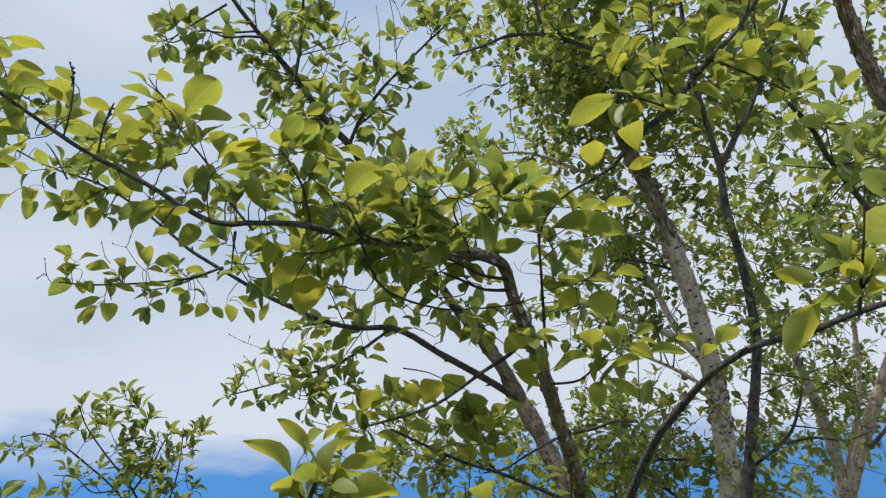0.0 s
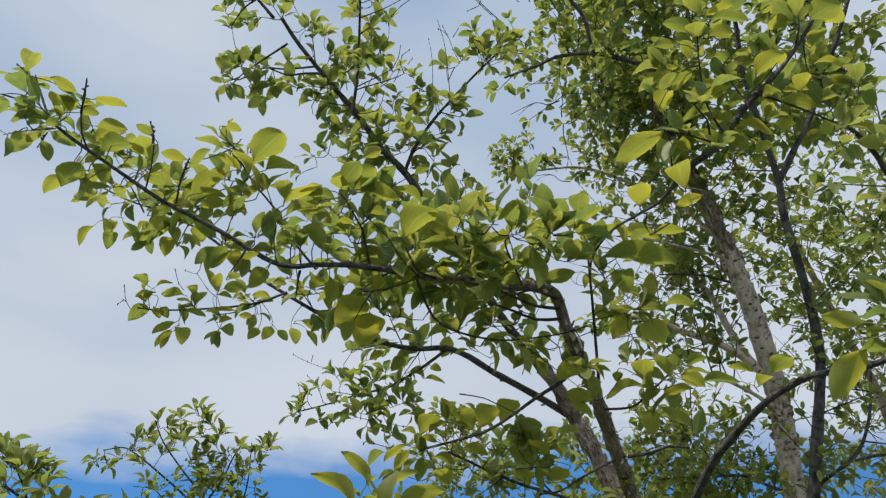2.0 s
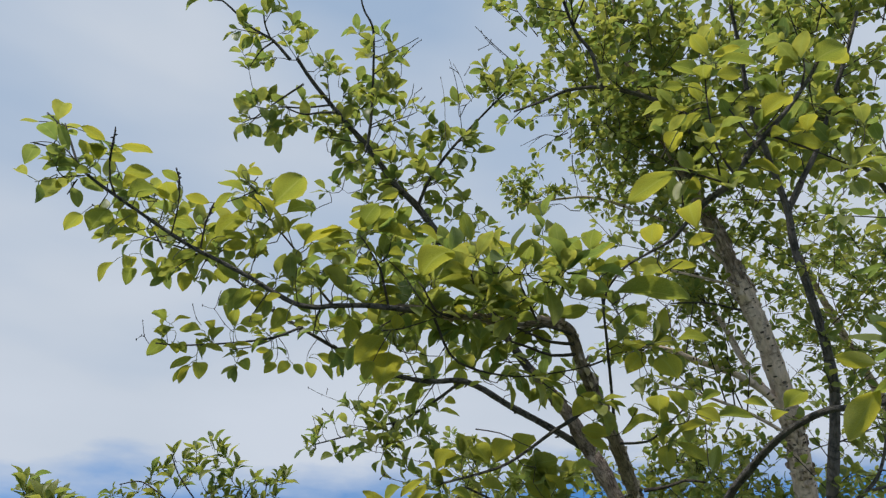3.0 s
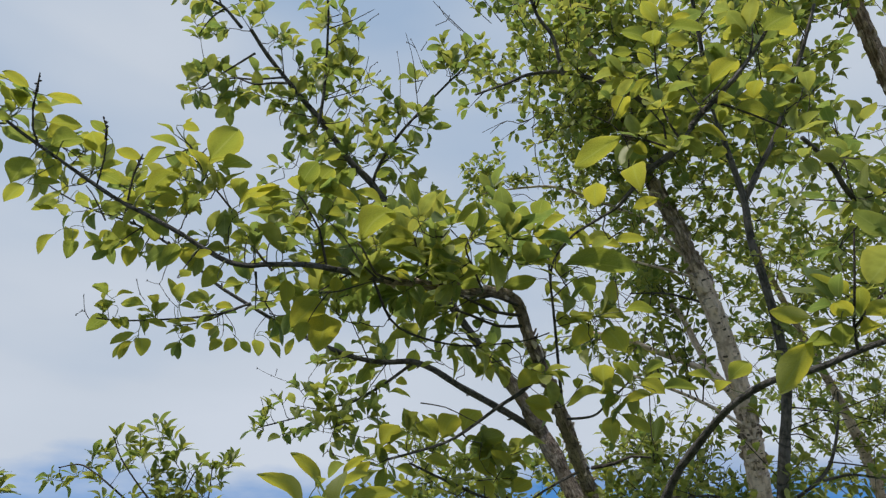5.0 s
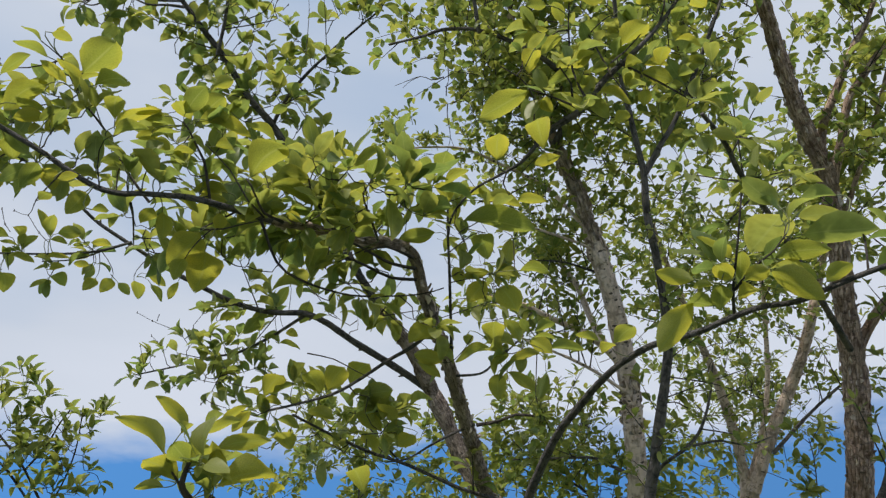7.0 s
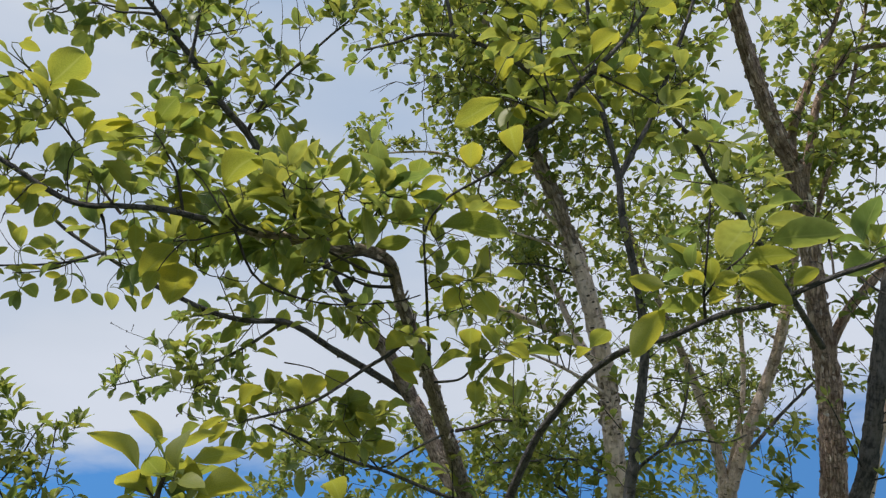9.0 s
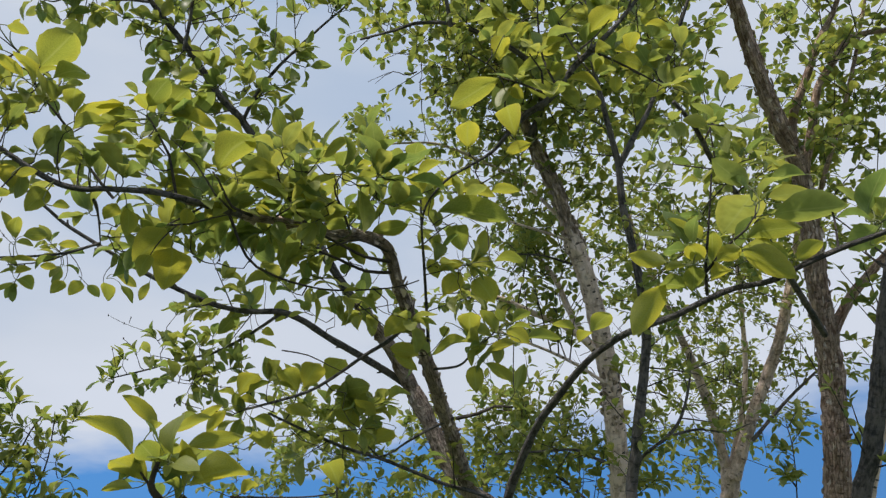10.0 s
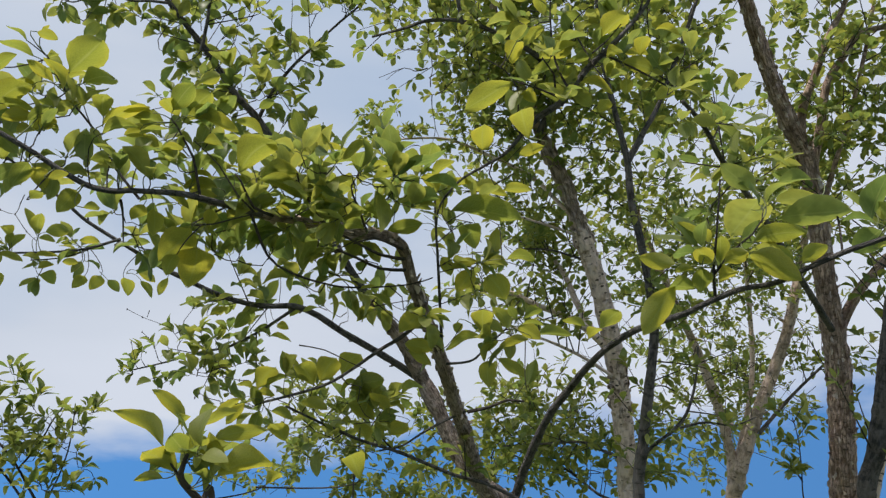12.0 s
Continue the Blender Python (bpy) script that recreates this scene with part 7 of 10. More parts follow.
rosette(near, (0.069, 1.381, 2.224), (-0.63, 0.66, 0.41), (0.102, 1.352, 2.193), 4, 0.059)
rosette(near, (0.578, 1.092, 2.546), (0.12, 0.07, 0.99), (0.567, 1.050, 2.508), 4, 0.057)
rosette(near, (-0.328, 1.310, 2.214), (0.62, 0.22, 0.75), (-0.373, 1.289, 2.201), 5, 0.059)
rosette(near, (0.597, 1.054, 2.756), (-0.45, 0.20, 0.87), (0.620, 1.045, 2.710), 6, 0.045)
rosette(near, (-0.551, 1.657, 3.034), (0.01, 0.49, 0.87), (-0.501, 1.663, 3.058), 4, 0.043)
rosette(near, (-0.213, 1.629, 3.008), (-0.78, -0.42, 0.46), (-0.188, 1.674, 2.992), 7, 0.050)
rosette(near, (-0.240, 1.619, 3.045), (-0.18, -0.50, 0.85), (-0.206, 1.633, 3.004), 5, 0.052)
rosette(near, (-0.508, 1.620, 3.146), (0.46, -0.22, 0.86), (-0.543, 1.640, 3.107), 4, 0.052)
rosette(near, (0.337, 1.061, 2.546), (-0.10, 0.17, 0.98), (0.323, 1.054, 2.492), 5, 0.051)
rosette(near, (-0.093, 1.610, 3.095), (0.62, -0.58, 0.53), (-0.134, 1.599, 3.056), 5, 0.043)
rosette(near, (0.176, 1.170, 2.310), (0.50, 0.51, 0.70), (0.128, 1.136, 2.301), 5, 0.072)
rosette(near, (0.162, 1.156, 2.243), (0.91, -0.40, 0.08), (0.124, 1.135, 2.280), 6, 0.068)
rosette(near, (-0.239, 1.692, 2.972), (-0.17, -0.28, 0.95), (-0.201, 1.718, 2.934), 7, 0.053)
rosette(near, (-0.211, 1.794, 2.809), (0.05, -0.10, 0.99), (-0.247, 1.794, 2.761), 5, 0.054)
rosette(near, (-0.175, 1.804, 2.771), (0.35, 0.30, 0.89), (-0.215, 1.809, 2.717), 5, 0.055)
rosette(near, (-0.593, 2.155, 2.108), (0.22, -0.97, -0.05), (-0.605, 2.183, 2.158), 5, 0.054)
rosette(near, (0.256, 1.407, 2.258), (-0.05, -0.19, 0.98), (0.229, 1.385, 2.210), 5, 0.055)
rosette(near, (-0.594, 1.598, 3.023), (-0.59, -0.79, 0.16), (-0.546, 1.651, 3.024), 6, 0.043)
rosette(near, (-0.613, 1.578, 3.018), (-0.57, -0.57, 0.59), (-0.586, 1.608, 3.021), 5, 0.054)
rosette(near, (-0.292, 1.028, 2.248), (0.29, -0.29, 0.91), (-0.290, 1.018, 2.190), 5, 0.045)
rosette(near, (-0.478, 2.089, 2.149), (-0.75, -0.36, -0.55), (-0.485, 2.133, 2.190), 5, 0.054)
rosette(near, (-0.435, 1.011, 2.324), (0.05, 0.47, 0.88), (-0.435, 0.984, 2.268), 4, 0.047)
rosette(near, (-0.399, 0.999, 2.328), (0.38, -0.14, 0.91), (-0.435, 1.006, 2.314), 5, 0.051)
rosette(near, (0.368, 1.077, 2.620), (-0.72, 0.28, 0.64), (0.424, 1.050, 2.602), 7, 0.051)
rosette(near, (-0.433, 2.138, 2.124), (0.79, 0.60, 0.07), (-0.468, 2.098, 2.161), 5, 0.048)
rosette(near, (-0.406, 2.131, 2.140), (0.50, -0.07, 0.86), (-0.442, 2.131, 2.124), 7, 0.045)
rosette(near, (-0.257, 1.666, 2.902), (-0.35, -0.74, 0.58), (-0.235, 1.737, 2.894), 6, 0.045)
rosette(near, (-0.284, 1.668, 2.925), (-0.76, -0.06, 0.64), (-0.252, 1.676, 2.895), 6, 0.051)
rosette(near, (-0.257, 1.646, 2.838), (-0.02, -0.92, 0.40), (-0.252, 1.676, 2.895), 5, 0.051)
rosette(near, (-0.203, 1.636, 2.809), (0.65, -0.10, 0.76), (-0.257, 1.656, 2.835), 7, 0.052)
rosette(near, (-0.036, 1.078, 2.303), (-0.16, -0.59, 0.79), (0.005, 1.130, 2.295), 4, 0.059)
rosette(near, (-0.549, 1.681, 2.965), (0.99, -0.08, 0.14), (-0.546, 1.651, 3.024), 4, 0.048)
rosette(near, (-0.283, 1.105, 2.335), (-0.47, 0.35, 0.81), (-0.239, 1.051, 2.318), 5, 0.069)
rosette(near, (-0.265, 1.122, 2.383), (0.23, 0.11, 0.97), (-0.277, 1.100, 2.326), 5, 0.063)
rosette(near, (-0.239, 1.153, 2.335), (0.18, 0.65, 0.74), (-0.274, 1.110, 2.340), 7, 0.062)
rosette(near, (-0.214, 1.128, 2.372), (0.03, -0.45, 0.89), (-0.242, 1.147, 2.329), 5, 0.071)
rosette(near, (-0.596, 2.126, 2.201), (-0.06, -0.60, 0.80), (-0.582, 2.179, 2.163), 5, 0.044)
rosette(near, (0.644, 1.111, 2.665), (0.21, 0.92, 0.34), (0.620, 1.046, 2.655), 5, 0.056)
rosette(near, (0.656, 1.113, 2.703), (0.37, 0.10, 0.92), (0.641, 1.099, 2.661), 5, 0.050)
rosette(near, (0.665, 1.106, 2.608), (0.49, -0.84, -0.22), (0.638, 1.089, 2.658), 5, 0.055)
rosette(near, (-0.466, 1.616, 3.187), (0.54, -0.31, 0.79), (-0.513, 1.622, 3.138), 5, 0.054)
rosette(near, (-0.517, 1.573, 3.186), (0.02, -0.69, 0.72), (-0.513, 1.622, 3.138), 7, 0.049)
rosette(near, (-0.322, 1.818, 2.765), (-0.76, -0.08, 0.64), (-0.257, 1.789, 2.775), 7, 0.055)
rosette(near, (-0.326, 1.651, 2.833), (-0.66, -0.72, 0.21), (-0.257, 1.656, 2.835), 7, 0.051)
rosette(near, (-0.346, 1.644, 2.890), (-0.23, -0.34, 0.91), (-0.318, 1.659, 2.831), 5, 0.051)
rosette(near, (-0.006, 2.030, 2.313), (0.04, -0.65, 0.76), (-0.037, 2.111, 2.265), 6, 0.058)
rosette(near, (-0.418, 1.270, 2.331), (-0.08, 0.01, 1.00), (-0.407, 1.282, 2.262), 5, 0.053)
rosette(near, (-0.466, 1.299, 2.331), (-0.70, -0.16, 0.70), (-0.417, 1.270, 2.318), 5, 0.058)
rosette(near, (-0.725, 1.578, 3.002), (-0.06, 0.07, 1.00), (-0.745, 1.482, 2.951), 5, 0.050)
rosette(near, (-0.273, 2.135, 2.334), (-0.18, 0.02, 0.98), (-0.259, 2.109, 2.267), 7, 0.049)
rosette(near, (-0.385, 1.616, 2.822), (-0.72, -0.68, -0.12), (-0.328, 1.657, 2.846), 6, 0.053)
rosette(near, (-0.409, 1.655, 3.171), (0.75, 0.35, 0.56), (-0.472, 1.620, 3.178), 6, 0.043)
rosette(near, (-0.398, 1.665, 3.226), (0.25, -0.33, 0.91), (-0.419, 1.650, 3.165), 5, 0.051)
rosette(near, (-0.053, 1.613, 3.208), (-0.45, 0.11, 0.89), (-0.022, 1.628, 3.143), 7, 0.048)
rosette(near, (-0.476, 1.694, 2.919), (-0.81, -0.53, 0.23), (-0.408, 1.712, 2.951), 6, 0.050)
rosette(near, (-0.536, 2.197, 2.246), (0.41, 0.22, 0.89), (-0.528, 2.169, 2.177), 7, 0.045)
rosette(near, (-0.555, 2.159, 2.256), (-0.76, -0.48, 0.45), (-0.543, 2.190, 2.223), 4, 0.045)
rosette(near, (0.326, 1.390, 2.225), (0.91, 0.15, 0.37), (0.250, 1.405, 2.229), 7, 0.050)
rosette(near, (0.308, 1.381, 2.158), (0.28, -0.30, -0.91), (0.301, 1.388, 2.218), 5, 0.049)
rosette(near, (0.261, 1.426, 2.321), (-0.19, 0.23, 0.95), (0.256, 1.408, 2.248), 5, 0.053)
rosette(near, (-0.677, 2.123, 2.119), (-0.37, -0.92, 0.14), (-0.675, 2.196, 2.143), 4, 0.053)
rosette(near, (0.688, 1.032, 2.521), (0.06, -0.12, 0.99), (0.644, 1.050, 2.461), 6, 0.049)
rosette(near, (0.663, 1.097, 2.526), (-0.38, -0.06, 0.92), (0.665, 1.043, 2.473), 6, 0.048)
rosette(near, (-0.314, 2.118, 2.156), (0.89, 0.28, 0.36), (-0.410, 2.131, 2.134), 7, 0.052)
rosette(near, (-0.190, 1.630, 2.885), (-0.32, -0.16, 0.93), (-0.211, 1.637, 2.803), 4, 0.050)
rosette(near, (-0.376, 1.652, 3.012), (0.49, -0.46, 0.74), (-0.422, 1.704, 2.970), 4, 0.050)
rosette(near, (-0.310, 1.677, 3.006), (-0.08, 0.24, 0.97), (-0.279, 1.668, 2.920), 4, 0.052)
rosette(near, (-0.350, 1.673, 3.071), (0.32, 0.12, 0.94), (-0.384, 1.659, 3.002), 5, 0.052)
rosette(near, (-0.316, 1.670, 3.111), (0.23, -0.12, 0.97), (-0.355, 1.672, 3.058), 6, 0.044)
rosette(near, (0.242, 1.387, 2.374), (0.22, 0.01, 0.97), (0.263, 1.423, 2.308), 5, 0.056)
rosette(near, (0.310, 1.375, 2.367), (0.67, -0.18, 0.72), (0.248, 1.405, 2.323), 6, 0.056)
rosette(near, (0.063, 1.659, 1.996), (0.08, 0.97, 0.23), (0.018, 1.593, 2.013), 6, 0.062)
rosette(near, (0.005, 1.411, 2.195), (-0.81, -0.55, 0.20), (0.075, 1.375, 2.220), 5, 0.061)
rosette(near, (-0.046, 1.401, 2.232), (-0.65, -0.22, 0.72), (0.017, 1.417, 2.194), 6, 0.069)
rosette(near, (-0.179, 1.752, 3.035), (-0.28, 0.36, 0.89), (-0.169, 1.701, 2.968), 4, 0.052)
rosette(near, (-0.177, 1.795, 2.955), (0.41, 0.39, 0.82), (-0.212, 1.724, 2.921), 6, 0.043)
rosette(near, (-0.196, 1.811, 2.880), (-0.07, 0.05, 1.00), (-0.212, 1.795, 2.798), 5, 0.054)
rosette(near, (-0.144, 1.847, 2.855), (0.23, -0.62, 0.75), (-0.196, 1.809, 2.851), 5, 0.054)
rosette(near, (-0.108, 1.856, 2.816), (0.91, 0.22, 0.36), (-0.153, 1.853, 2.843), 4, 0.054)
rosette(near, (-0.070, 1.840, 2.765), (0.56, -0.37, 0.74), (-0.116, 1.854, 2.814), 5, 0.052)
rosette(near, (-0.033, 1.819, 2.713), (0.67, -0.72, 0.20), (-0.077, 1.844, 2.759), 4, 0.043)
rosette(near, (-0.239, 1.842, 2.943), (-0.49, 0.12, 0.86), (-0.196, 1.810, 2.865), 5, 0.050)
rosette(near, (-0.294, 1.819, 2.976), (-0.34, -0.82, 0.47), (-0.231, 1.839, 2.929), 4, 0.049)
rosette(near, (-0.315, 1.840, 2.924), (-0.40, 0.23, 0.89), (-0.270, 1.844, 2.953), 5, 0.054)
rosette(near, (-0.258, 1.817, 3.040), (0.62, -0.31, 0.72), (-0.289, 1.830, 2.969), 5, 0.049)
rosette(near, (-0.218, 1.800, 3.071), (0.54, -0.03, 0.84), (-0.266, 1.821, 3.030), 7, 0.047)
rosette(near, (-0.390, 1.833, 2.924), (-0.58, -0.51, 0.63), (-0.310, 1.838, 2.917), 7, 0.052)
rosette(near, (-0.050, 1.692, 2.028), (0.15, 0.00, 0.99), (-0.077, 1.681, 1.939), 7, 0.055)
rosette(near, (-0.506, 1.708, 3.163), (-0.13, 0.37, 0.92), (-0.524, 1.651, 3.085), 7, 0.050)
rosette(near, (0.067, 1.920, 2.349), (-0.03, -0.85, 0.53), (0.036, 2.000, 2.365), 4, 0.052)
rosette(near, (-0.744, 1.560, 3.268), (-0.94, 0.09, 0.32), (-0.660, 1.567, 3.256), 6, 0.049)
rosette(near, (-0.073, 1.986, 2.300), (-0.57, -0.24, 0.78), (-0.008, 2.042, 2.300), 7, 0.056)
rosette(near, (-0.582, 1.037, 2.367), (-0.43, 0.02, 0.90), (-0.518, 1.027, 2.312), 7, 0.051)
rosette(near, (-0.638, 1.023, 2.398), (-0.57, -0.52, 0.63), (-0.575, 1.036, 2.354), 7, 0.046)
rosette(near, (-0.693, 1.029, 2.442), (-0.59, 0.14, 0.79), (-0.630, 1.029, 2.389), 7, 0.047)
rosette(near, (-0.723, 1.002, 2.439), (-0.68, -0.28, 0.68), (-0.684, 1.027, 2.431), 6, 0.051)
rosette(near, (-0.712, 1.034, 2.369), (-0.90, -0.38, 0.21), (-0.663, 1.025, 2.409), 4, 0.053)
rosette(near, (-0.761, 0.973, 2.498), (-0.23, -0.49, 0.84), (-0.717, 1.005, 2.434), 7, 0.047)
rosette(near, (-0.810, 1.027, 2.486), (-0.63, 0.10, 0.77), (-0.752, 0.986, 2.474), 5, 0.054)
rosette(near, (-0.842, 1.092, 2.448), (-0.38, 0.89, 0.23), (-0.802, 1.025, 2.477), 7, 0.054)
rosette(near, (-0.479, 1.599, 2.873), (-0.86, 0.29, 0.43), (-0.403, 1.559, 2.883), 5, 0.054)
rosette(near, (0.101, 1.644, 1.916), (0.95, -0.00, -0.30), (0.061, 1.645, 1.993), 6, 0.058)
rosette(near, (-0.801, 1.603, 3.287), (-0.70, 0.28, 0.66), (-0.730, 1.559, 3.263), 5, 0.045)
rosette(near, (-0.809, 1.541, 3.207), (-0.12, -0.59, 0.80), (-0.773, 1.571, 3.087), 7, 0.048)
rosette(near, (-0.371, 1.428, 2.301), (0.82, 0.10, 0.56), (-0.450, 1.401, 2.275), 4, 0.067)
rosette(near, (-0.318, 1.421, 2.327), (0.42, -0.10, 0.90), (-0.384, 1.426, 2.293), 4, 0.059)
rosette(near, (0.133, 1.380, 2.358), (0.02, 0.13, 0.99), (0.124, 1.373, 2.271), 7, 0.057)
rosette(near, (-0.866, 1.583, 3.320), (-0.39, -0.36, 0.85), (-0.791, 1.598, 3.278), 4, 0.046)
rosette(near, (-0.833, 1.594, 3.378), (0.03, 0.08, 1.00), (-0.859, 1.588, 3.308), 7, 0.048)
rosette(near, (-0.122, 1.948, 2.342), (-0.46, -0.39, 0.80), (-0.064, 1.991, 2.290), 5, 0.059)
rosette(near, (-0.536, 2.095, 2.089), (0.56, -0.59, 0.57), (-0.595, 2.164, 2.110), 4, 0.050)
rosette(near, (-0.502, 2.143, 2.328), (0.28, 0.03, 0.96), (-0.550, 2.163, 2.252), 7, 0.045)
rosette(near, (-0.263, 1.249, 2.216), (0.51, -0.50, 0.70), (-0.334, 1.308, 2.208), 7, 0.059)
rosette(near, (-0.257, 1.300, 2.274), (0.21, -0.10, 0.97), (-0.271, 1.257, 2.205), 7, 0.056)
rosette(near, (-0.208, 1.312, 2.253), (0.82, 0.03, 0.57), (-0.262, 1.298, 2.248), 6, 0.056)
rosette(near, (-0.235, 1.340, 2.212), (-0.01, 0.58, 0.81), (-0.236, 1.308, 2.242), 7, 0.056)
rosette(near, (-0.306, 1.290, 2.297), (-0.59, -0.60, 0.55), (-0.260, 1.300, 2.261), 5, 0.066)
rosette(near, (-0.295, 1.316, 2.364), (-0.28, 0.10, 0.96), (-0.300, 1.296, 2.292), 4, 0.056)
rosette(near, (-0.342, 1.297, 2.370), (-0.74, -0.15, 0.66), (-0.292, 1.314, 2.351), 4, 0.058)
rosette(near, (-0.220, 1.337, 2.331), (-0.08, -0.03, 1.00), (-0.216, 1.311, 2.248), 7, 0.064)
rosette(near, (-0.198, 1.397, 2.232), (-0.15, 0.43, 0.89), (-0.235, 1.335, 2.207), 4, 0.067)
rosette(near, (-0.131, 1.381, 2.225), (0.23, -0.13, 0.96), (-0.199, 1.383, 2.213), 5, 0.063)
rosette(near, (-0.123, 1.389, 2.282), (0.01, 0.42, 0.91), (-0.135, 1.382, 2.215), 7, 0.059)
rosette(near, (-0.142, 1.335, 2.315), (-0.29, -0.70, 0.66), (-0.123, 1.384, 2.271), 7, 0.062)
rosette(near, (-0.160, 1.286, 2.334), (-0.31, -0.04, 0.95), (-0.138, 1.344, 2.307), 5, 0.065)
rosette(near, (-0.113, 1.293, 2.363), (0.18, -0.29, 0.94), (-0.156, 1.288, 2.323), 6, 0.059)
rosette(near, (-0.060, 1.279, 2.329), (0.96, -0.20, -0.19), (-0.120, 1.297, 2.346), 5, 0.062)
rosette(near, (-0.174, 1.272, 2.396), (-0.57, -0.32, 0.76), (-0.156, 1.288, 2.323), 4, 0.059)
rosette(near, (-0.232, 1.265, 2.366), (0.46, -0.58, 0.68), (-0.290, 1.309, 2.324), 6, 0.051)
rosette(near, (-0.123, 1.340, 2.430), (0.11, 0.30, 0.95), (-0.116, 1.296, 2.354), 4, 0.062)
rosette(near, (-0.214, 1.457, 2.282), (-0.14, 0.53, 0.84), (-0.198, 1.391, 2.221), 4, 0.069)
rosette(near, (-0.061, 1.338, 2.159), (-0.60, 0.05, 0.80), (0.002, 1.274, 2.129), 7, 0.061)
rosette(near, (0.095, 1.403, 2.428), (-0.44, 0.25, 0.86), (0.132, 1.378, 2.343), 5, 0.066)
rosette(near, (-0.378, 1.841, 3.017), (-0.32, -0.16, 0.93), (-0.381, 1.839, 2.916), 6, 0.053)
rosette(near, (-0.460, 1.861, 3.011), (-0.68, 0.08, 0.73), (-0.373, 1.844, 3.001), 5, 0.050)
rosette(near, (-0.344, 1.850, 3.090), (0.16, -0.03, 0.99), (-0.373, 1.844, 3.001), 5, 0.044)
rosette(near, (-0.401, 1.828, 3.125), (-0.34, -0.24, 0.91), (-0.347, 1.851, 3.074), 4, 0.049)
rosette(near, (-0.464, 1.835, 2.864), (-0.58, 0.23, 0.78), (-0.381, 1.839, 2.916), 7, 0.051)
rosette(near, (-0.478, 1.801, 2.910), (0.08, 0.04, 1.00), (-0.453, 1.832, 2.854), 6, 0.051)
rosette(near, (-0.564, 1.828, 2.930), (-0.69, -0.30, 0.65), (-0.478, 1.801, 2.898), 7, 0.046)
rosette(near, (-0.598, 1.818, 2.904), (-0.54, -0.84, 0.04), (-0.552, 1.831, 2.920), 4, 0.048)
rosette(near, (-0.623, 1.796, 2.829), (-1.00, -0.08, 0.03), (-0.593, 1.825, 2.904), 5, 0.052)
rosette(near, (-0.545, 1.874, 3.025), (0.10, 0.59, 0.80), (-0.552, 1.831, 2.920), 4, 0.050)
rosette(near, (-0.261, 1.676, 1.956), (-0.56, 0.78, 0.26), (-0.163, 1.652, 1.960), 4, 0.054)
rosette(near, (-0.261, 1.888, 2.819), (0.09, 0.06, 0.99), (-0.290, 1.812, 2.753), 4, 0.048)
rosette(near, (-0.384, 1.762, 3.261), (0.41, 0.39, 0.82), (-0.401, 1.668, 3.216), 6, 0.055)
rosette(near, (-0.589, 1.643, 3.300), (0.27, 0.42, 0.86), (-0.636, 1.584, 3.222), 5, 0.048)
rosette(near, (-0.655, 1.610, 3.370), (-0.35, -0.23, 0.91), (-0.595, 1.635, 3.284), 7, 0.049)
rosette(near, (0.473, 1.108, 2.754), (0.13, -0.04, 0.99), (0.429, 1.050, 2.674), 5, 0.054)
rosette(near, (0.437, 1.085, 2.781), (-0.07, -0.45, 0.89), (0.470, 1.107, 2.736), 5, 0.044)
rosette(near, (-0.414, 1.335, 2.434), (-0.65, 0.03, 0.76), (-0.335, 1.299, 2.364), 5, 0.054)
rosette(near, (0.196, 1.339, 2.086), (0.58, -0.69, -0.43), (0.123, 1.381, 2.164), 7, 0.056)
rosette(near, (-0.021, 1.384, 2.349), (0.12, 0.21, 0.97), (-0.037, 1.404, 2.223), 5, 0.070)
rosette(near, (-0.745, 1.619, 3.435), (0.18, 0.39, 0.90), (-0.834, 1.593, 3.365), 4, 0.046)
rosette(near, (-0.730, 1.645, 3.473), (0.20, 0.06, 0.98), (-0.750, 1.611, 3.417), 7, 0.053)
rosette(near, (-0.879, 0.953, 2.564), (-0.23, 0.03, 0.97), (-0.859, 0.870, 2.478), 6, 0.036)
rosette(near, (-0.257, 1.338, 2.461), (0.46, 0.06, 0.89), (-0.292, 1.314, 2.351), 7, 0.053)
rosette(near, (-0.343, 1.676, 3.329), (-0.01, -0.44, 0.90), (-0.391, 1.753, 3.247), 5, 0.043)
rosette(near, (-0.381, 1.689, 3.406), (-0.40, -0.19, 0.90), (-0.344, 1.686, 3.310), 5, 0.044)
rosette(near, (-0.418, 1.672, 3.429), (-0.31, -0.77, 0.56), (-0.374, 1.692, 3.390), 5, 0.052)
rosette(near, (-0.449, 1.721, 3.428), (-0.93, 0.04, 0.37), (-0.409, 1.686, 3.417), 7, 0.054)
rosette(near, (-0.492, 1.655, 3.430), (-0.52, -0.41, 0.75), (-0.414, 1.680, 3.423), 6, 0.053)
rosette(near, (-0.151, 1.712, 3.149), (-0.10, 0.01, 1.00), (-0.114, 1.617, 3.076), 5, 0.054)
rosette(near, (0.182, 1.890, 2.305), (0.13, -0.50, 0.86), (0.067, 1.933, 2.342), 6, 0.050)
rosette(near, (0.074, 1.931, 1.928), (-0.42, 0.75, 0.51), (0.140, 1.833, 1.873), 6, 0.058)
rosette(near, (-0.019, 1.935, 1.912), (-0.62, 0.07, 0.78), (0.084, 1.914, 1.916), 7, 0.062)
rosette(near, (0.011, 1.986, 1.978), (-0.20, 0.26, 0.94), (-0.007, 1.933, 1.899), 7, 0.056)
rosette(near, (-0.052, 1.966, 2.022), (-0.71, -0.53, 0.46), (0.014, 1.981, 1.962), 5, 0.050)
rosette(near, (-0.097, 1.924, 1.955), (-0.82, -0.12, 0.56), (-0.007, 1.933, 1.899), 5, 0.051)
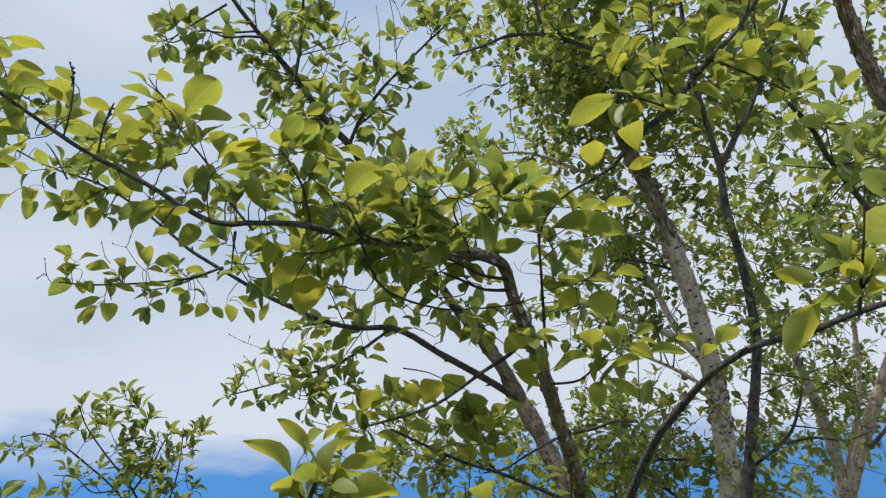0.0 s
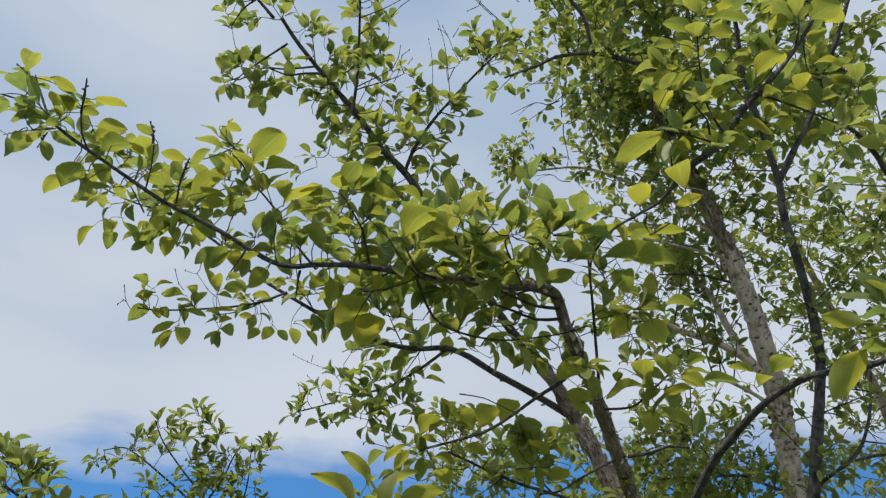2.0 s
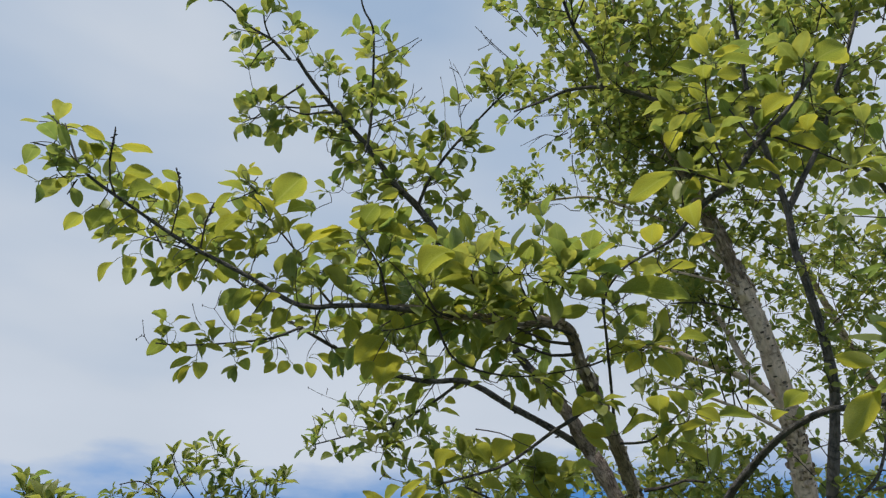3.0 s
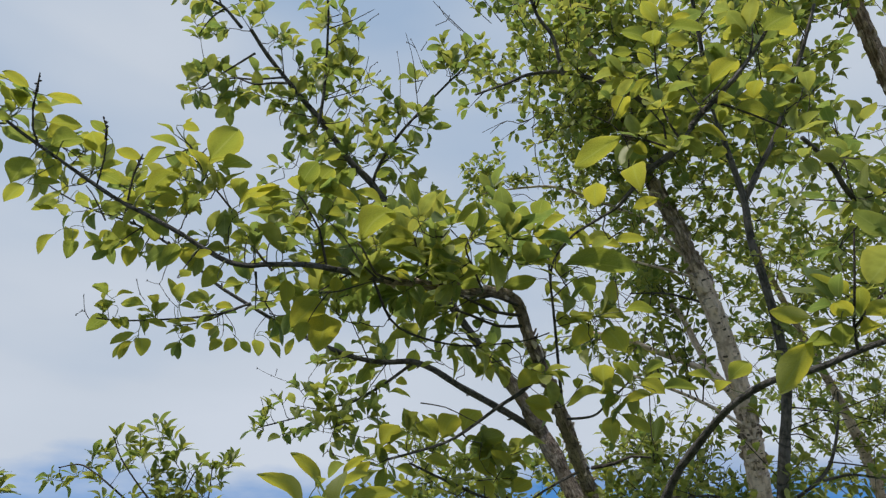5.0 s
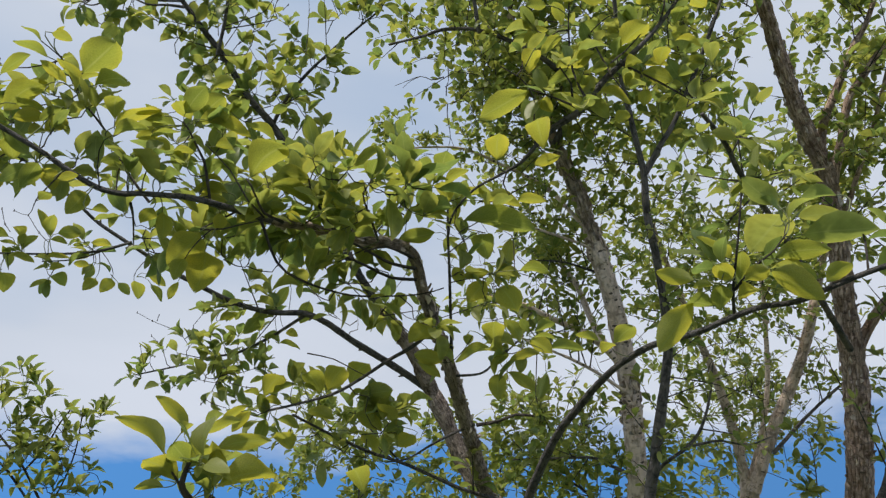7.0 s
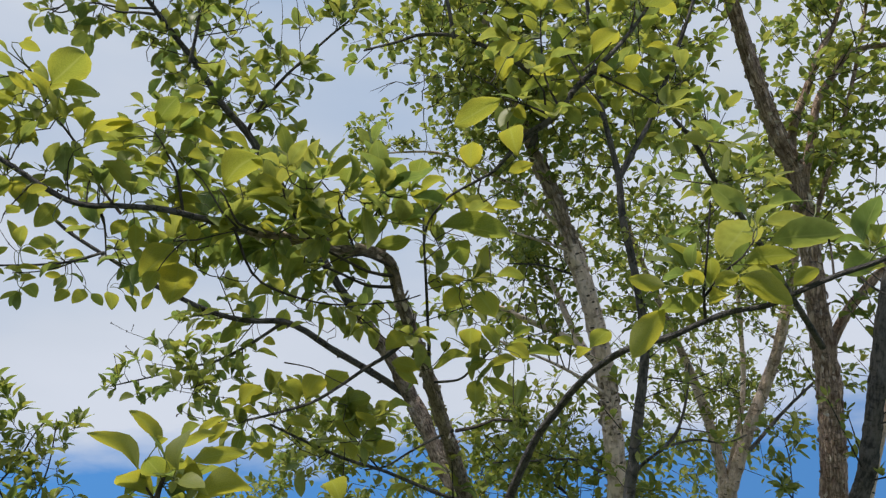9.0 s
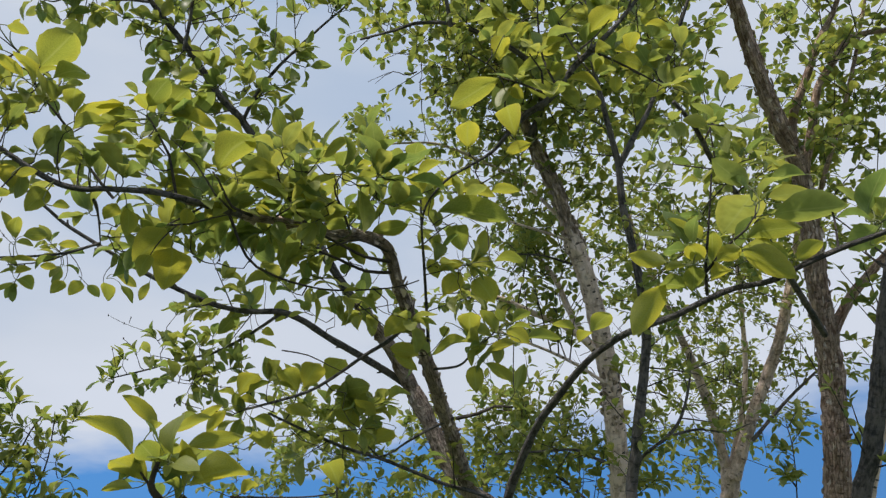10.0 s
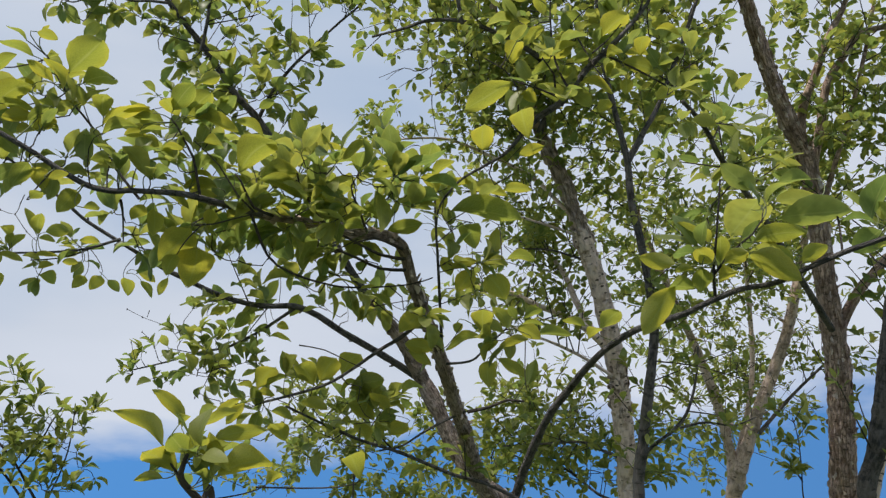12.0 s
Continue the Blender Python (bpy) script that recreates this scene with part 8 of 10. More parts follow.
rosette(near, (-0.182, 1.967, 1.943), (-0.99, -0.06, 0.11), (-0.082, 1.927, 1.945), 5, 0.055)
rosette(near, (-0.153, 1.989, 2.025), (-0.09, -0.30, 0.95), (-0.163, 1.967, 1.942), 4, 0.057)
rosette(near, (-0.219, 1.968, 2.070), (-0.08, -0.03, 1.00), (-0.152, 1.992, 2.010), 7, 0.049)
rosette(near, (-0.257, 1.909, 1.998), (-0.55, -0.83, -0.06), (-0.200, 1.975, 2.027), 5, 0.059)
rosette(near, (-0.310, 1.925, 2.031), (-0.75, 0.24, 0.61), (-0.248, 1.922, 1.999), 6, 0.052)
rosette(near, (-0.248, 1.924, 2.127), (-0.25, -0.57, 0.78), (-0.216, 1.969, 2.054), 4, 0.054)
rosette(near, (-0.350, 1.937, 2.114), (-0.45, -0.17, 0.88), (-0.301, 1.922, 2.024), 5, 0.060)
rosette(near, (-0.420, 1.951, 2.083), (-0.84, -0.19, 0.51), (-0.342, 1.939, 2.098), 5, 0.053)
rosette(near, (-0.397, 1.982, 2.155), (0.17, 0.01, 0.99), (-0.408, 1.953, 2.077), 6, 0.051)
rosette(near, (0.136, 2.011, 2.453), (0.32, 0.27, 0.91), (0.044, 2.007, 2.358), 7, 0.055)
rosette(near, (-0.292, 2.038, 1.933), (-0.89, -0.18, 0.41), (-0.163, 1.967, 1.942), 6, 0.051)
rosette(near, (0.868, 0.898, 2.110), (0.34, -0.02, 0.94), (0.779, 0.719, 2.038), 5, 0.049)
stubs(near, [(0.458, 2.140, 1.711), (0.438, 2.101, 1.756), (0.398, 2.033, 1.798), (0.371, 1.962, 1.844), (0.328, 1.824, 1.922), (0.291, 1.723, 1.990), (0.256, 1.614, 2.049), (0.234, 1.564, 2.096), (0.201, 1.500, 2.150), (0.173, 1.460, 2.212), (0.159, 1.428, 2.253), (0.144, 1.396, 2.268), (0.120, 1.369, 2.272), (0.092, 1.337, 2.263), (0.048, 1.307, 2.252), (0.008, 1.262, 2.239), (-0.050, 1.215, 2.234), (-0.113, 1.170, 2.224), (-0.150, 1.154, 2.231), (-0.205, 1.141, 2.234)], [0.0258, 0.0235, 0.0218, 0.0202, 0.0183, 0.0169, 0.0154, 0.0148, 0.0142, 0.0138, 0.0133, 0.0127, 0.0120, 0.0114, 0.0106, 0.0091, 0.0077, 0.0068, 0.0064, 0.0059], 26, 0.011, BARK_STEM, 0.05)
flakes(near, [(0.458, 2.140, 1.711), (0.438, 2.101, 1.756), (0.398, 2.033, 1.798), (0.371, 1.962, 1.844), (0.328, 1.824, 1.922), (0.291, 1.723, 1.990), (0.256, 1.614, 2.049), (0.234, 1.564, 2.096), (0.201, 1.500, 2.150), (0.173, 1.460, 2.212), (0.159, 1.428, 2.253), (0.144, 1.396, 2.268), (0.120, 1.369, 2.272), (0.092, 1.337, 2.263), (0.048, 1.307, 2.252), (0.008, 1.262, 2.239), (-0.050, 1.215, 2.234), (-0.113, 1.170, 2.224), (-0.150, 1.154, 2.231), (-0.205, 1.141, 2.234)], [0.0258, 0.0235, 0.0218, 0.0202, 0.0183, 0.0169, 0.0154, 0.0148, 0.0142, 0.0138, 0.0133, 0.0127, 0.0120, 0.0114, 0.0106, 0.0091, 0.0077, 0.0068, 0.0064, 0.0059], 130, 0.018, 0.007, BARK_PEEL, 0.02)
flakes(near, [(0.250, 2.195, 2.091), (0.185, 2.127, 2.200), (0.119, 2.072, 2.282), (0.053, 2.017, 2.348)], [0.0259, 0.0203, 0.0164, 0.0147], 24, 0.03, 0.009, BARK_STEM, 0.02)
stubs(near, [(0.241, 2.185, 2.116), (0.160, 2.161, 2.163), (0.071, 2.138, 2.210), (-0.016, 2.117, 2.253), (-0.104, 2.092, 2.303), (-0.172, 2.078, 2.326), (-0.268, 2.049, 2.317), (-0.361, 2.012, 2.326), (-0.466, 1.965, 2.360), (-0.552, 1.918, 2.393), (-0.658, 1.885, 2.449), (-0.747, 1.853, 2.498), (-0.794, 1.822, 2.534), (-0.888, 1.783, 2.603), (-1.004, 1.749, 2.667), (-1.088, 1.715, 2.726)], [0.0152, 0.0144, 0.0136, 0.0128, 0.0120, 0.0112, 0.0102, 0.0093, 0.0084, 0.0076, 0.0068, 0.0061, 0.0054, 0.0047, 0.0040, 0.0033], 18, 0.01, BARK_DARK, 0.05)
bare_twig(near, [(-0.962, 1.820, 2.444), (-0.982, 1.820, 2.466), (-1.003, 1.820, 2.513)])
bare_twig(near, [(-0.915, 1.820, 2.559), (-0.920, 1.820, 2.531), (-0.927, 1.820, 2.497), (-0.969, 1.820, 2.509)])
bare_twig(near, [(-0.853, 1.820, 2.419), (-0.885, 1.820, 2.446), (-0.927, 1.820, 2.497)])
bare_twig(near, [(-1.123, 1.820, 2.385), (-1.145, 1.820, 2.413), (-1.161, 1.820, 2.462)])
bare_twig(near, [(-1.144, 1.820, 2.409), (-1.154, 1.820, 2.413), (-1.169, 1.820, 2.400)])
bare_twig(near, [(-0.564, 2.120, 2.265), (-0.644, 2.120, 2.293), (-0.695, 2.120, 2.318)])
bare_twig(near, [(-0.630, 2.120, 2.293), (-0.627, 2.120, 2.312)])
bare_twig(near, [(-0.595, 2.120, 2.205), (-0.616, 2.120, 2.227), (-0.638, 2.120, 2.246)])
bare_twig(near, [(-0.644, 2.120, 2.155), (-0.665, 2.120, 2.213)])
bare_twig(near, [(-0.264, 1.660, 1.962), (-0.300, 1.660, 1.971), (-0.315, 1.660, 1.980), (-0.325, 1.660, 1.969)])
bare_twig(near, [(-0.205, 1.660, 2.012), (-0.226, 1.660, 2.012), (-0.266, 1.660, 2.021)])
bare_twig(near, [(-0.323, 1.560, 3.209), (-0.305, 1.560, 3.242), (-0.280, 1.560, 3.275), (-0.255, 1.560, 3.297)])
bare_twig(near, [(-0.168, 1.560, 2.913), (-0.175, 1.560, 3.058), (-0.188, 1.560, 3.141)])
bare_twig(near, [(-0.092, 1.560, 3.043), (-0.114, 1.560, 3.098), (-0.133, 1.560, 3.153), (-0.160, 1.560, 3.177)])
bare_twig(near, [(-0.133, 1.560, 3.153), (-0.148, 1.560, 3.188)])
bare_twig(near, [(-0.115, 1.560, 3.141), (-0.099, 1.560, 3.174)])
bare_twig(near, [(0.004, 1.560, 3.213), (-0.032, 1.560, 3.260), (-0.050, 1.560, 3.285), (-0.063, 1.560, 3.316)])
bare_twig(near, [(-0.040, 1.560, 3.256), (-0.072, 1.560, 3.240)])
bare_twig(near, [(-0.040, 1.560, 3.256), (-0.032, 1.560, 3.277)])
bare_twig(near, [(-0.286, 1.560, 2.989), (-0.272, 1.560, 3.031), (-0.267, 1.560, 3.084), (-0.246, 1.560, 3.104)])
bare_twig(near, [(-0.248, 1.560, 3.051), (-0.235, 1.560, 3.071)])
bare_twig(near, [(-0.389, 1.560, 2.912), (-0.348, 1.560, 3.024), (-0.331, 1.560, 3.087)])
bare_twig(near, [(-0.612, 0.920, 2.373), (-0.626, 0.920, 2.347), (-0.646, 0.920, 2.374)], 0.0006)
near.finish()

pale = Tree("fruit_tree", (1.345, 3.509, 0.0), "taller fruit tree with pale grey scarred trunk", "tree", BARK_PALE, False, 0.06, 21, 0)
limb(pale, [(1.345, 3.509, 0.000), (1.335, 3.509, 1.000), (1.308, 3.484, 1.785), (1.286, 3.397, 1.999), (1.257, 3.315, 2.199), (1.224, 3.234, 2.400), (1.182, 3.164, 2.576), (1.131, 3.095, 2.752), (1.084, 3.046, 2.878), (1.049, 3.014, 2.964), (1.026, 2.990, 3.024)], [0.0549, 0.0549, 0.0500, 0.0489, 0.0461, 0.0452, 0.0441, 0.0424, 0.0426, 0.0444, 0.0393], "trunk", BARK_PALE, 0.2)
limb(pale, [(1.055, 3.017, 2.954), (1.014, 2.979, 3.054), (0.942, 2.911, 3.230), (0.857, 2.855, 3.381), (0.798, 2.806, 3.490), (0.725, 2.742, 3.636), (0.667, 2.693, 3.743), (0.593, 2.609, 3.937), (0.533, 2.525, 4.130), (0.500, 2.438, 4.322)], [0.0389, 0.0369, 0.0341, 0.0297, 0.0246, 0.0191, 0.0140, 0.0105, 0.0085, 0.0065], "branch", BARK_TORN, 0.6)
limb(pale, [(1.216, 3.226, 2.421), (1.131, 3.170, 2.521), (1.002, 3.124, 2.604), (0.822, 3.091, 2.668), (0.685, 3.060, 2.717), (0.496, 3.041, 2.749)], [0.0200, 0.0177, 0.0154, 0.0130, 0.0109, 0.0086])
limb(pale, [(1.185, 3.200, 2.360), (1.060, 3.145, 2.419), (0.931, 3.095, 2.467), (0.779, 3.048, 2.511), (0.643, 3.003, 2.549)], [0.0088, 0.0078, 0.0070, 0.0061, 0.0052])
limb(pale, [(1.194, 3.249, 2.501), (1.141, 3.323, 2.620), (1.096, 3.383, 2.772), (1.045, 3.429, 2.960), (0.975, 3.490, 3.114), (0.915, 3.535, 3.304)], [0.0203, 0.0186, 0.0168, 0.0149, 0.0128, 0.0105])
limb(pale, [(0.804, 2.785, 3.430), (0.843, 2.678, 3.549), (0.719, 2.297, 3.444), (0.664, 2.200, 3.429), (0.522, 2.141, 3.468), (0.364, 2.093, 3.483), (0.236, 2.103, 3.486), (0.151, 2.120, 3.461), (0.024, 2.144, 3.430)], [0.0153, 0.0138, 0.0110, 0.0097, 0.0084, 0.0073, 0.0064, 0.0054, 0.0043], "branch", BARK_GREY)
limb(pale, [(0.361, 2.054, 3.437), (0.325, 1.988, 3.562), (0.266, 1.943, 3.639), (0.220, 1.880, 3.754), (0.173, 1.817, 3.869), (0.138, 1.756, 3.985)], [0.0079, 0.0072, 0.0064, 0.0057, 0.0050, 0.0043], "branch", BARK_GREY)
limb(pale, [(1.001, 2.975, 3.067), (0.802, 2.957, 3.280), (0.586, 2.975, 3.409), (0.386, 2.932, 3.465), (0.206, 2.916, 3.454), (0.030, 2.907, 3.422)], [0.0100, 0.0088, 0.0076, 0.0061, 0.0047, 0.0033])
leafy(pale, [(1.055, 3.017, 2.954), (1.014, 2.979, 3.054), (0.942, 2.911, 3.230), (0.857, 2.855, 3.381), (0.798, 2.806, 3.490), (0.725, 2.742, 3.636), (0.667, 2.693, 3.743), (0.593, 2.609, 3.937), (0.533, 2.525, 4.130), (0.500, 2.438, 4.322)], 24, 0.28, 6, 0.054, 0.4, 0.2)
leafy(pale, [(1.216, 3.226, 2.421), (1.131, 3.170, 2.521), (1.002, 3.124, 2.604), (0.822, 3.091, 2.668), (0.685, 3.060, 2.717), (0.496, 3.041, 2.749)], 20, 0.28, 6, 0.054, 0.3, 0.2)
leafy(pale, [(1.185, 3.200, 2.360), (1.060, 3.145, 2.419), (0.931, 3.095, 2.467), (0.779, 3.048, 2.511), (0.643, 3.003, 2.549)], 10, 0.28, 6, 0.054, 0.3, 0.2)
leafy(pale, [(1.194, 3.249, 2.501), (1.141, 3.323, 2.620), (1.096, 3.383, 2.772), (1.045, 3.429, 2.960), (0.975, 3.490, 3.114), (0.915, 3.535, 3.304)], 24, 0.28, 6, 0.054, 0.3, 0.2)
leafy(pale, [(0.804, 2.785, 3.430), (0.843, 2.678, 3.549), (0.719, 2.297, 3.444), (0.664, 2.200, 3.429), (0.522, 2.141, 3.468), (0.364, 2.093, 3.483), (0.236, 2.103, 3.486), (0.151, 2.120, 3.461), (0.024, 2.144, 3.430)], 24, 0.14, 6, 0.054, 0.3, 0.2)
leafy(pale, [(0.361, 2.054, 3.437), (0.325, 1.988, 3.562), (0.266, 1.943, 3.639), (0.220, 1.880, 3.754), (0.173, 1.817, 3.869), (0.138, 1.756, 3.985)], 18, 0.28, 6, 0.054, 0.3, 0.2)
leafy(pale, [(1.001, 2.975, 3.067), (0.802, 2.957, 3.280), (0.586, 2.975, 3.409), (0.386, 2.932, 3.465), (0.206, 2.916, 3.454), (0.030, 2.907, 3.422)], 14, 0.14, 6, 0.046, 0.3, 0.2)
crown(pale, (1.897, 3.900, 2.792), (0.2, 0.3, 0.26), 13, 0.2, 6, 0.056)
crown(pale, (1.006, 3.900, 2.227), (0.16, 0.3, 0.16), 9, 0.18, 6, 0.058)
crown(pale, (1.014, 2.784, 4.042), (0.749, 0.70, 0.461), 90, 0.3, 6, 0.056)
crown(pale, (0.462, 2.571, 4.003), (0.380, 0.50, 0.299), 90, 0.25, 6, 0.052)
crown(pale, (0.494, 2.830, 3.665), (0.19, 0.45, 0.22), 50, 0.18, 6, 0.045)
crown(pale, (0.087, 2.900, 3.487), (0.12, 0.2, 0.06), 12, 0.09, 6, 0.04)
crown(pale, (0.792, 3.233, 3.531), (0.427, 0.60, 0.335), 104, 0.28, 6, 0.054)
crown(pale, (0.982, 3.567, 3.215), (0.642, 0.60, 0.418), 46, 0.28, 6, 0.053)
crown(pale, (1.075, 4.017, 2.117), (0.546, 0.60, 0.353), 115, 0.24, 7, 0.060)
crown(pale, (0.051, 4.112, 2.094), (0.514, 0.50, 0.289), 80, 0.2, 7, 0.056)
crown(pale, (-0.539, 4.314, 1.987), (0.296, 0.40, 0.165), 20, 0.18, 6, 0.053)
limb(pale, [(1.373, 3.527, 1.930), (1.431, 3.473, 2.046), (1.554, 3.424, 2.141), (1.616, 3.383, 2.226), (1.652, 3.321, 2.368), (1.659, 3.256, 2.523)], [0.0103, 0.0091, 0.0080, 0.0069, 0.0057, 0.0046], "branch", BARK_GREY)
limb(pale, [(1.603, 3.468, 2.155), (1.730, 3.447, 2.180), (1.872, 3.441, 2.166), (1.984, 3.415, 2.205)], [0.0070, 0.0058, 0.0046, 0.0035], "branch", BARK_GREY)
limb(pale, [(1.259, 3.399, 1.999), (1.177, 3.393, 2.029), (1.068, 3.385, 2.070), (0.905, 3.401, 2.064), (0.689, 3.424, 2.053)], [0.0089, 0.0077, 0.0067, 0.0056, 0.0044], "branch", BARK_GREY)
limb(pale, [(1.309, 3.537, 1.787), (1.246, 3.788, 1.850), (1.191, 4.069, 1.968), (1.077, 4.051, 2.034), (0.963, 4.036, 2.094), (0.788, 4.055, 2.083)], [0.0079, 0.0075, 0.0071, 0.0060, 0.0050, 0.0039], "branch", BARK_GREY)
limb(pale, [(1.106, 3.045, 2.878), (1.019, 3.043, 2.899), (0.882, 3.040, 2.935), (0.720, 3.051, 2.941)], [0.0077, 0.0063, 0.0048, 0.0033], "branch", BARK_GREY)
limb(pale, [(0.989, 2.956, 2.984), (0.868, 2.950, 3.022), (0.734, 2.945, 3.060), (0.626, 2.942, 3.090)], [0.0077, 0.0065, 0.0055, 0.0043], "branch", BARK_PALE)
limb(pale, [(1.054, 3.113, 3.116), (0.978, 3.042, 3.300), (0.926, 2.981, 3.458), (0.914, 2.927, 3.589)], [0.0081, 0.0070, 0.0058, 0.0046], "branch", BARK_GREY)
leafy(pale, [(1.373, 3.527, 1.930), (1.431, 3.473, 2.046), (1.554, 3.424, 2.141), (1.616, 3.383, 2.226), (1.652, 3.321, 2.368), (1.659, 3.256, 2.523)], 5, 0.2, 5, 0.056, 0.2, 0.1)
leafy(pale, [(1.603, 3.468, 2.155), (1.730, 3.447, 2.180), (1.872, 3.441, 2.166), (1.984, 3.415, 2.205)], 3, 0.16, 5, 0.056, 0.2, 0.1)
leafy(pale, [(1.259, 3.399, 1.999), (1.177, 3.393, 2.029), (1.068, 3.385, 2.070), (0.905, 3.401, 2.064), (0.689, 3.424, 2.053)], 14, 0.2, 5, 0.056, 0.2, 0.1)
leafy(pale, [(1.309, 3.537, 1.787), (1.246, 3.788, 1.850), (1.191, 4.069, 1.968), (1.077, 4.051, 2.034), (0.963, 4.036, 2.094), (0.788, 4.055, 2.083)], 12, 0.2, 5, 0.056, 0.2, 0.1)
leafy(pale, [(1.106, 3.045, 2.878), (1.019, 3.043, 2.899), (0.882, 3.040, 2.935), (0.720, 3.051, 2.941)], 6, 0.2, 5, 0.056, 0.2, 0.1)
shoot(pale, [(1.636, 3.781, 2.570), (1.893, 3.773, 2.538), (2.183, 3.780, 2.462)], 0.0048, 0, 0.05, True, 0.25, 0)
shoot(pale, [(1.755, 3.838, 2.409), (1.674, 3.832, 2.439), (1.547, 3.855, 2.410)], 0.0048, 0, 0.05, True, 0.25, 0)
shoot(pale, [(1.779, 3.778, 2.289), (1.951, 3.772, 2.267), (2.077, 3.774, 2.238)], 0.0047, 0, 0.05, True, 0.25, 0)
twigs(pale, (0.871, 3.544, 3.032), (0.344, 0.40, 0.250), 34, 0.3)
twigs(pale, (1.041, 3.995, 2.177), (0.450, 0.40, 0.289), 30, 0.3)
twigs(pale, (1.856, 4.053, 2.656), (0.415, 0.40, 0.380), 26, 0.32)
twigs(pale, (0.451, 2.820, 3.672), (0.2, 0.40, 0.2), 22, 0.22)
stubs(pale, [(1.345, 3.509, 0.000), (1.335, 3.509, 1.000), (1.308, 3.484, 1.785), (1.286, 3.397, 1.999), (1.257, 3.315, 2.199), (1.224, 3.234, 2.400), (1.182, 3.164, 2.576), (1.131, 3.095, 2.752), (1.084, 3.046, 2.878), (1.049, 3.014, 2.964), (1.026, 2.990, 3.024)], [0.0513, 0.0513, 0.0467, 0.0457, 0.0431, 0.0422, 0.0412, 0.0396, 0.0398, 0.0415, 0.0367], 26, 0.022, BARK_PALE, 0.45)
flakes(pale, [(1.345, 3.509, 0.000), (1.335, 3.509, 1.000), (1.308, 3.484, 1.785), (1.286, 3.397, 1.999), (1.257, 3.315, 2.199), (1.224, 3.234, 2.400), (1.182, 3.164, 2.576), (1.131, 3.095, 2.752), (1.084, 3.046, 2.878), (1.049, 3.014, 2.964), (1.026, 2.990, 3.024)], [0.0513, 0.0513, 0.0467, 0.0457, 0.0431, 0.0422, 0.0412, 0.0396, 0.0398, 0.0415, 0.0367], 60, 0.022, 0.012, BARK_PEEL, 0.45)
flakes(pale, [(1.055, 3.017, 2.954), (1.014, 2.979, 3.054), (0.942, 2.911, 3.230), (0.857, 2.855, 3.381), (0.798, 2.806, 3.490), (0.725, 2.742, 3.636), (0.667, 2.693, 3.743), (0.593, 2.609, 3.937), (0.533, 2.525, 4.130), (0.500, 2.438, 4.322)], [0.0389, 0.0369, 0.0341, 0.0297, 0.0246, 0.0191, 0.0140, 0.0105, 0.0085, 0.0065], 50, 0.05, 0.016, BARK_TORN, 0.02)
flakes(pale, [(1.257, 3.315, 2.199), (1.240, 3.274, 2.300), (1.224, 3.234, 2.400), (1.210, 3.205, 2.465)], [0.0440, 0.0445, 0.0450, 0.0430], 60, 0.03, 0.02, BARK_TORN, 0.0)
stubs(pale, [(1.257, 3.315, 2.199), (1.240, 3.274, 2.300), (1.224, 3.234, 2.400), (1.210, 3.205, 2.465)], [0.0440, 0.0445, 0.0450, 0.0430], 14, 0.02, BARK_TORN, 0.0)
pale.finish()

grey = Tree("fruit_tree", (1.185, 2.979, 0.0), "slender fruit tree with smooth dark grey stem", "tree", BARK_GREY, False, 0.06, 31, 0)
limb(grey, [(1.185, 2.979, 0.000), (1.185, 2.979, 1.000), (1.174, 2.958, 1.770), (1.178, 2.864, 1.994), (1.195, 2.774, 2.206), (1.210, 2.684, 2.419), (1.189, 2.615, 2.590), (1.148, 2.547, 2.760), (1.100, 2.480, 2.931), (1.078, 2.419, 3.080), (1.041, 2.361, 3.176), (1.002, 2.303, 3.271), (0.941, 2.212, 3.447), (0.908, 2.113, 3.641), (0.876, 2.031, 3.791)], [0.0251, 0.0251, 0.0227, 0.0214, 0.0201, 0.0188, 0.0174, 0.0161, 0.0148, 0.0134, 0.0120, 0.0106, 0.0093, 0.0079, 0.0066], "trunk")
limb(grey, [(1.080, 2.419, 3.080), (1.139, 2.366, 3.195), (1.194, 2.321, 3.292), (1.258, 2.245, 3.462), (1.312, 2.178, 3.611), (1.365, 2.103, 3.781)], [0.0121, 0.0109, 0.0097, 0.0085, 0.0073, 0.0061])
leafy(grey, [(1.185, 2.979, 0.000), (1.185, 2.979, 1.000), (1.174, 2.958, 1.770), (1.178, 2.864, 1.994), (1.195, 2.774, 2.206), (1.210, 2.684, 2.419), (1.189, 2.615, 2.590), (1.148, 2.547, 2.760), (1.100, 2.480, 2.931), (1.078, 2.419, 3.080), (1.041, 2.361, 3.176), (1.002, 2.303, 3.271), (0.941, 2.212, 3.447), (0.908, 2.113, 3.641), (0.876, 2.031, 3.791)], 20, 0.22, 6, 0.052, 0.45, 0.2)
leafy(grey, [(1.080, 2.419, 3.080), (1.139, 2.366, 3.195), (1.194, 2.321, 3.292), (1.258, 2.245, 3.462), (1.312, 2.178, 3.611), (1.365, 2.103, 3.781)], 11, 0.22, 6, 0.052, 0.15, 0.2)
crown(grey, (1.192, 2.351, 3.482), (0.179, 0.50, 0.358), 27, 0.28, 6, 0.057)
crown(grey, (1.508, 3.236, 3.121), (0.445, 0.50, 0.296), 46, 0.28, 6, 0.050)
crown(grey, (0.828, 2.279, 3.775), (0.251, 0.50, 0.263), 53, 0.25, 6, 0.055)
grey.finish()

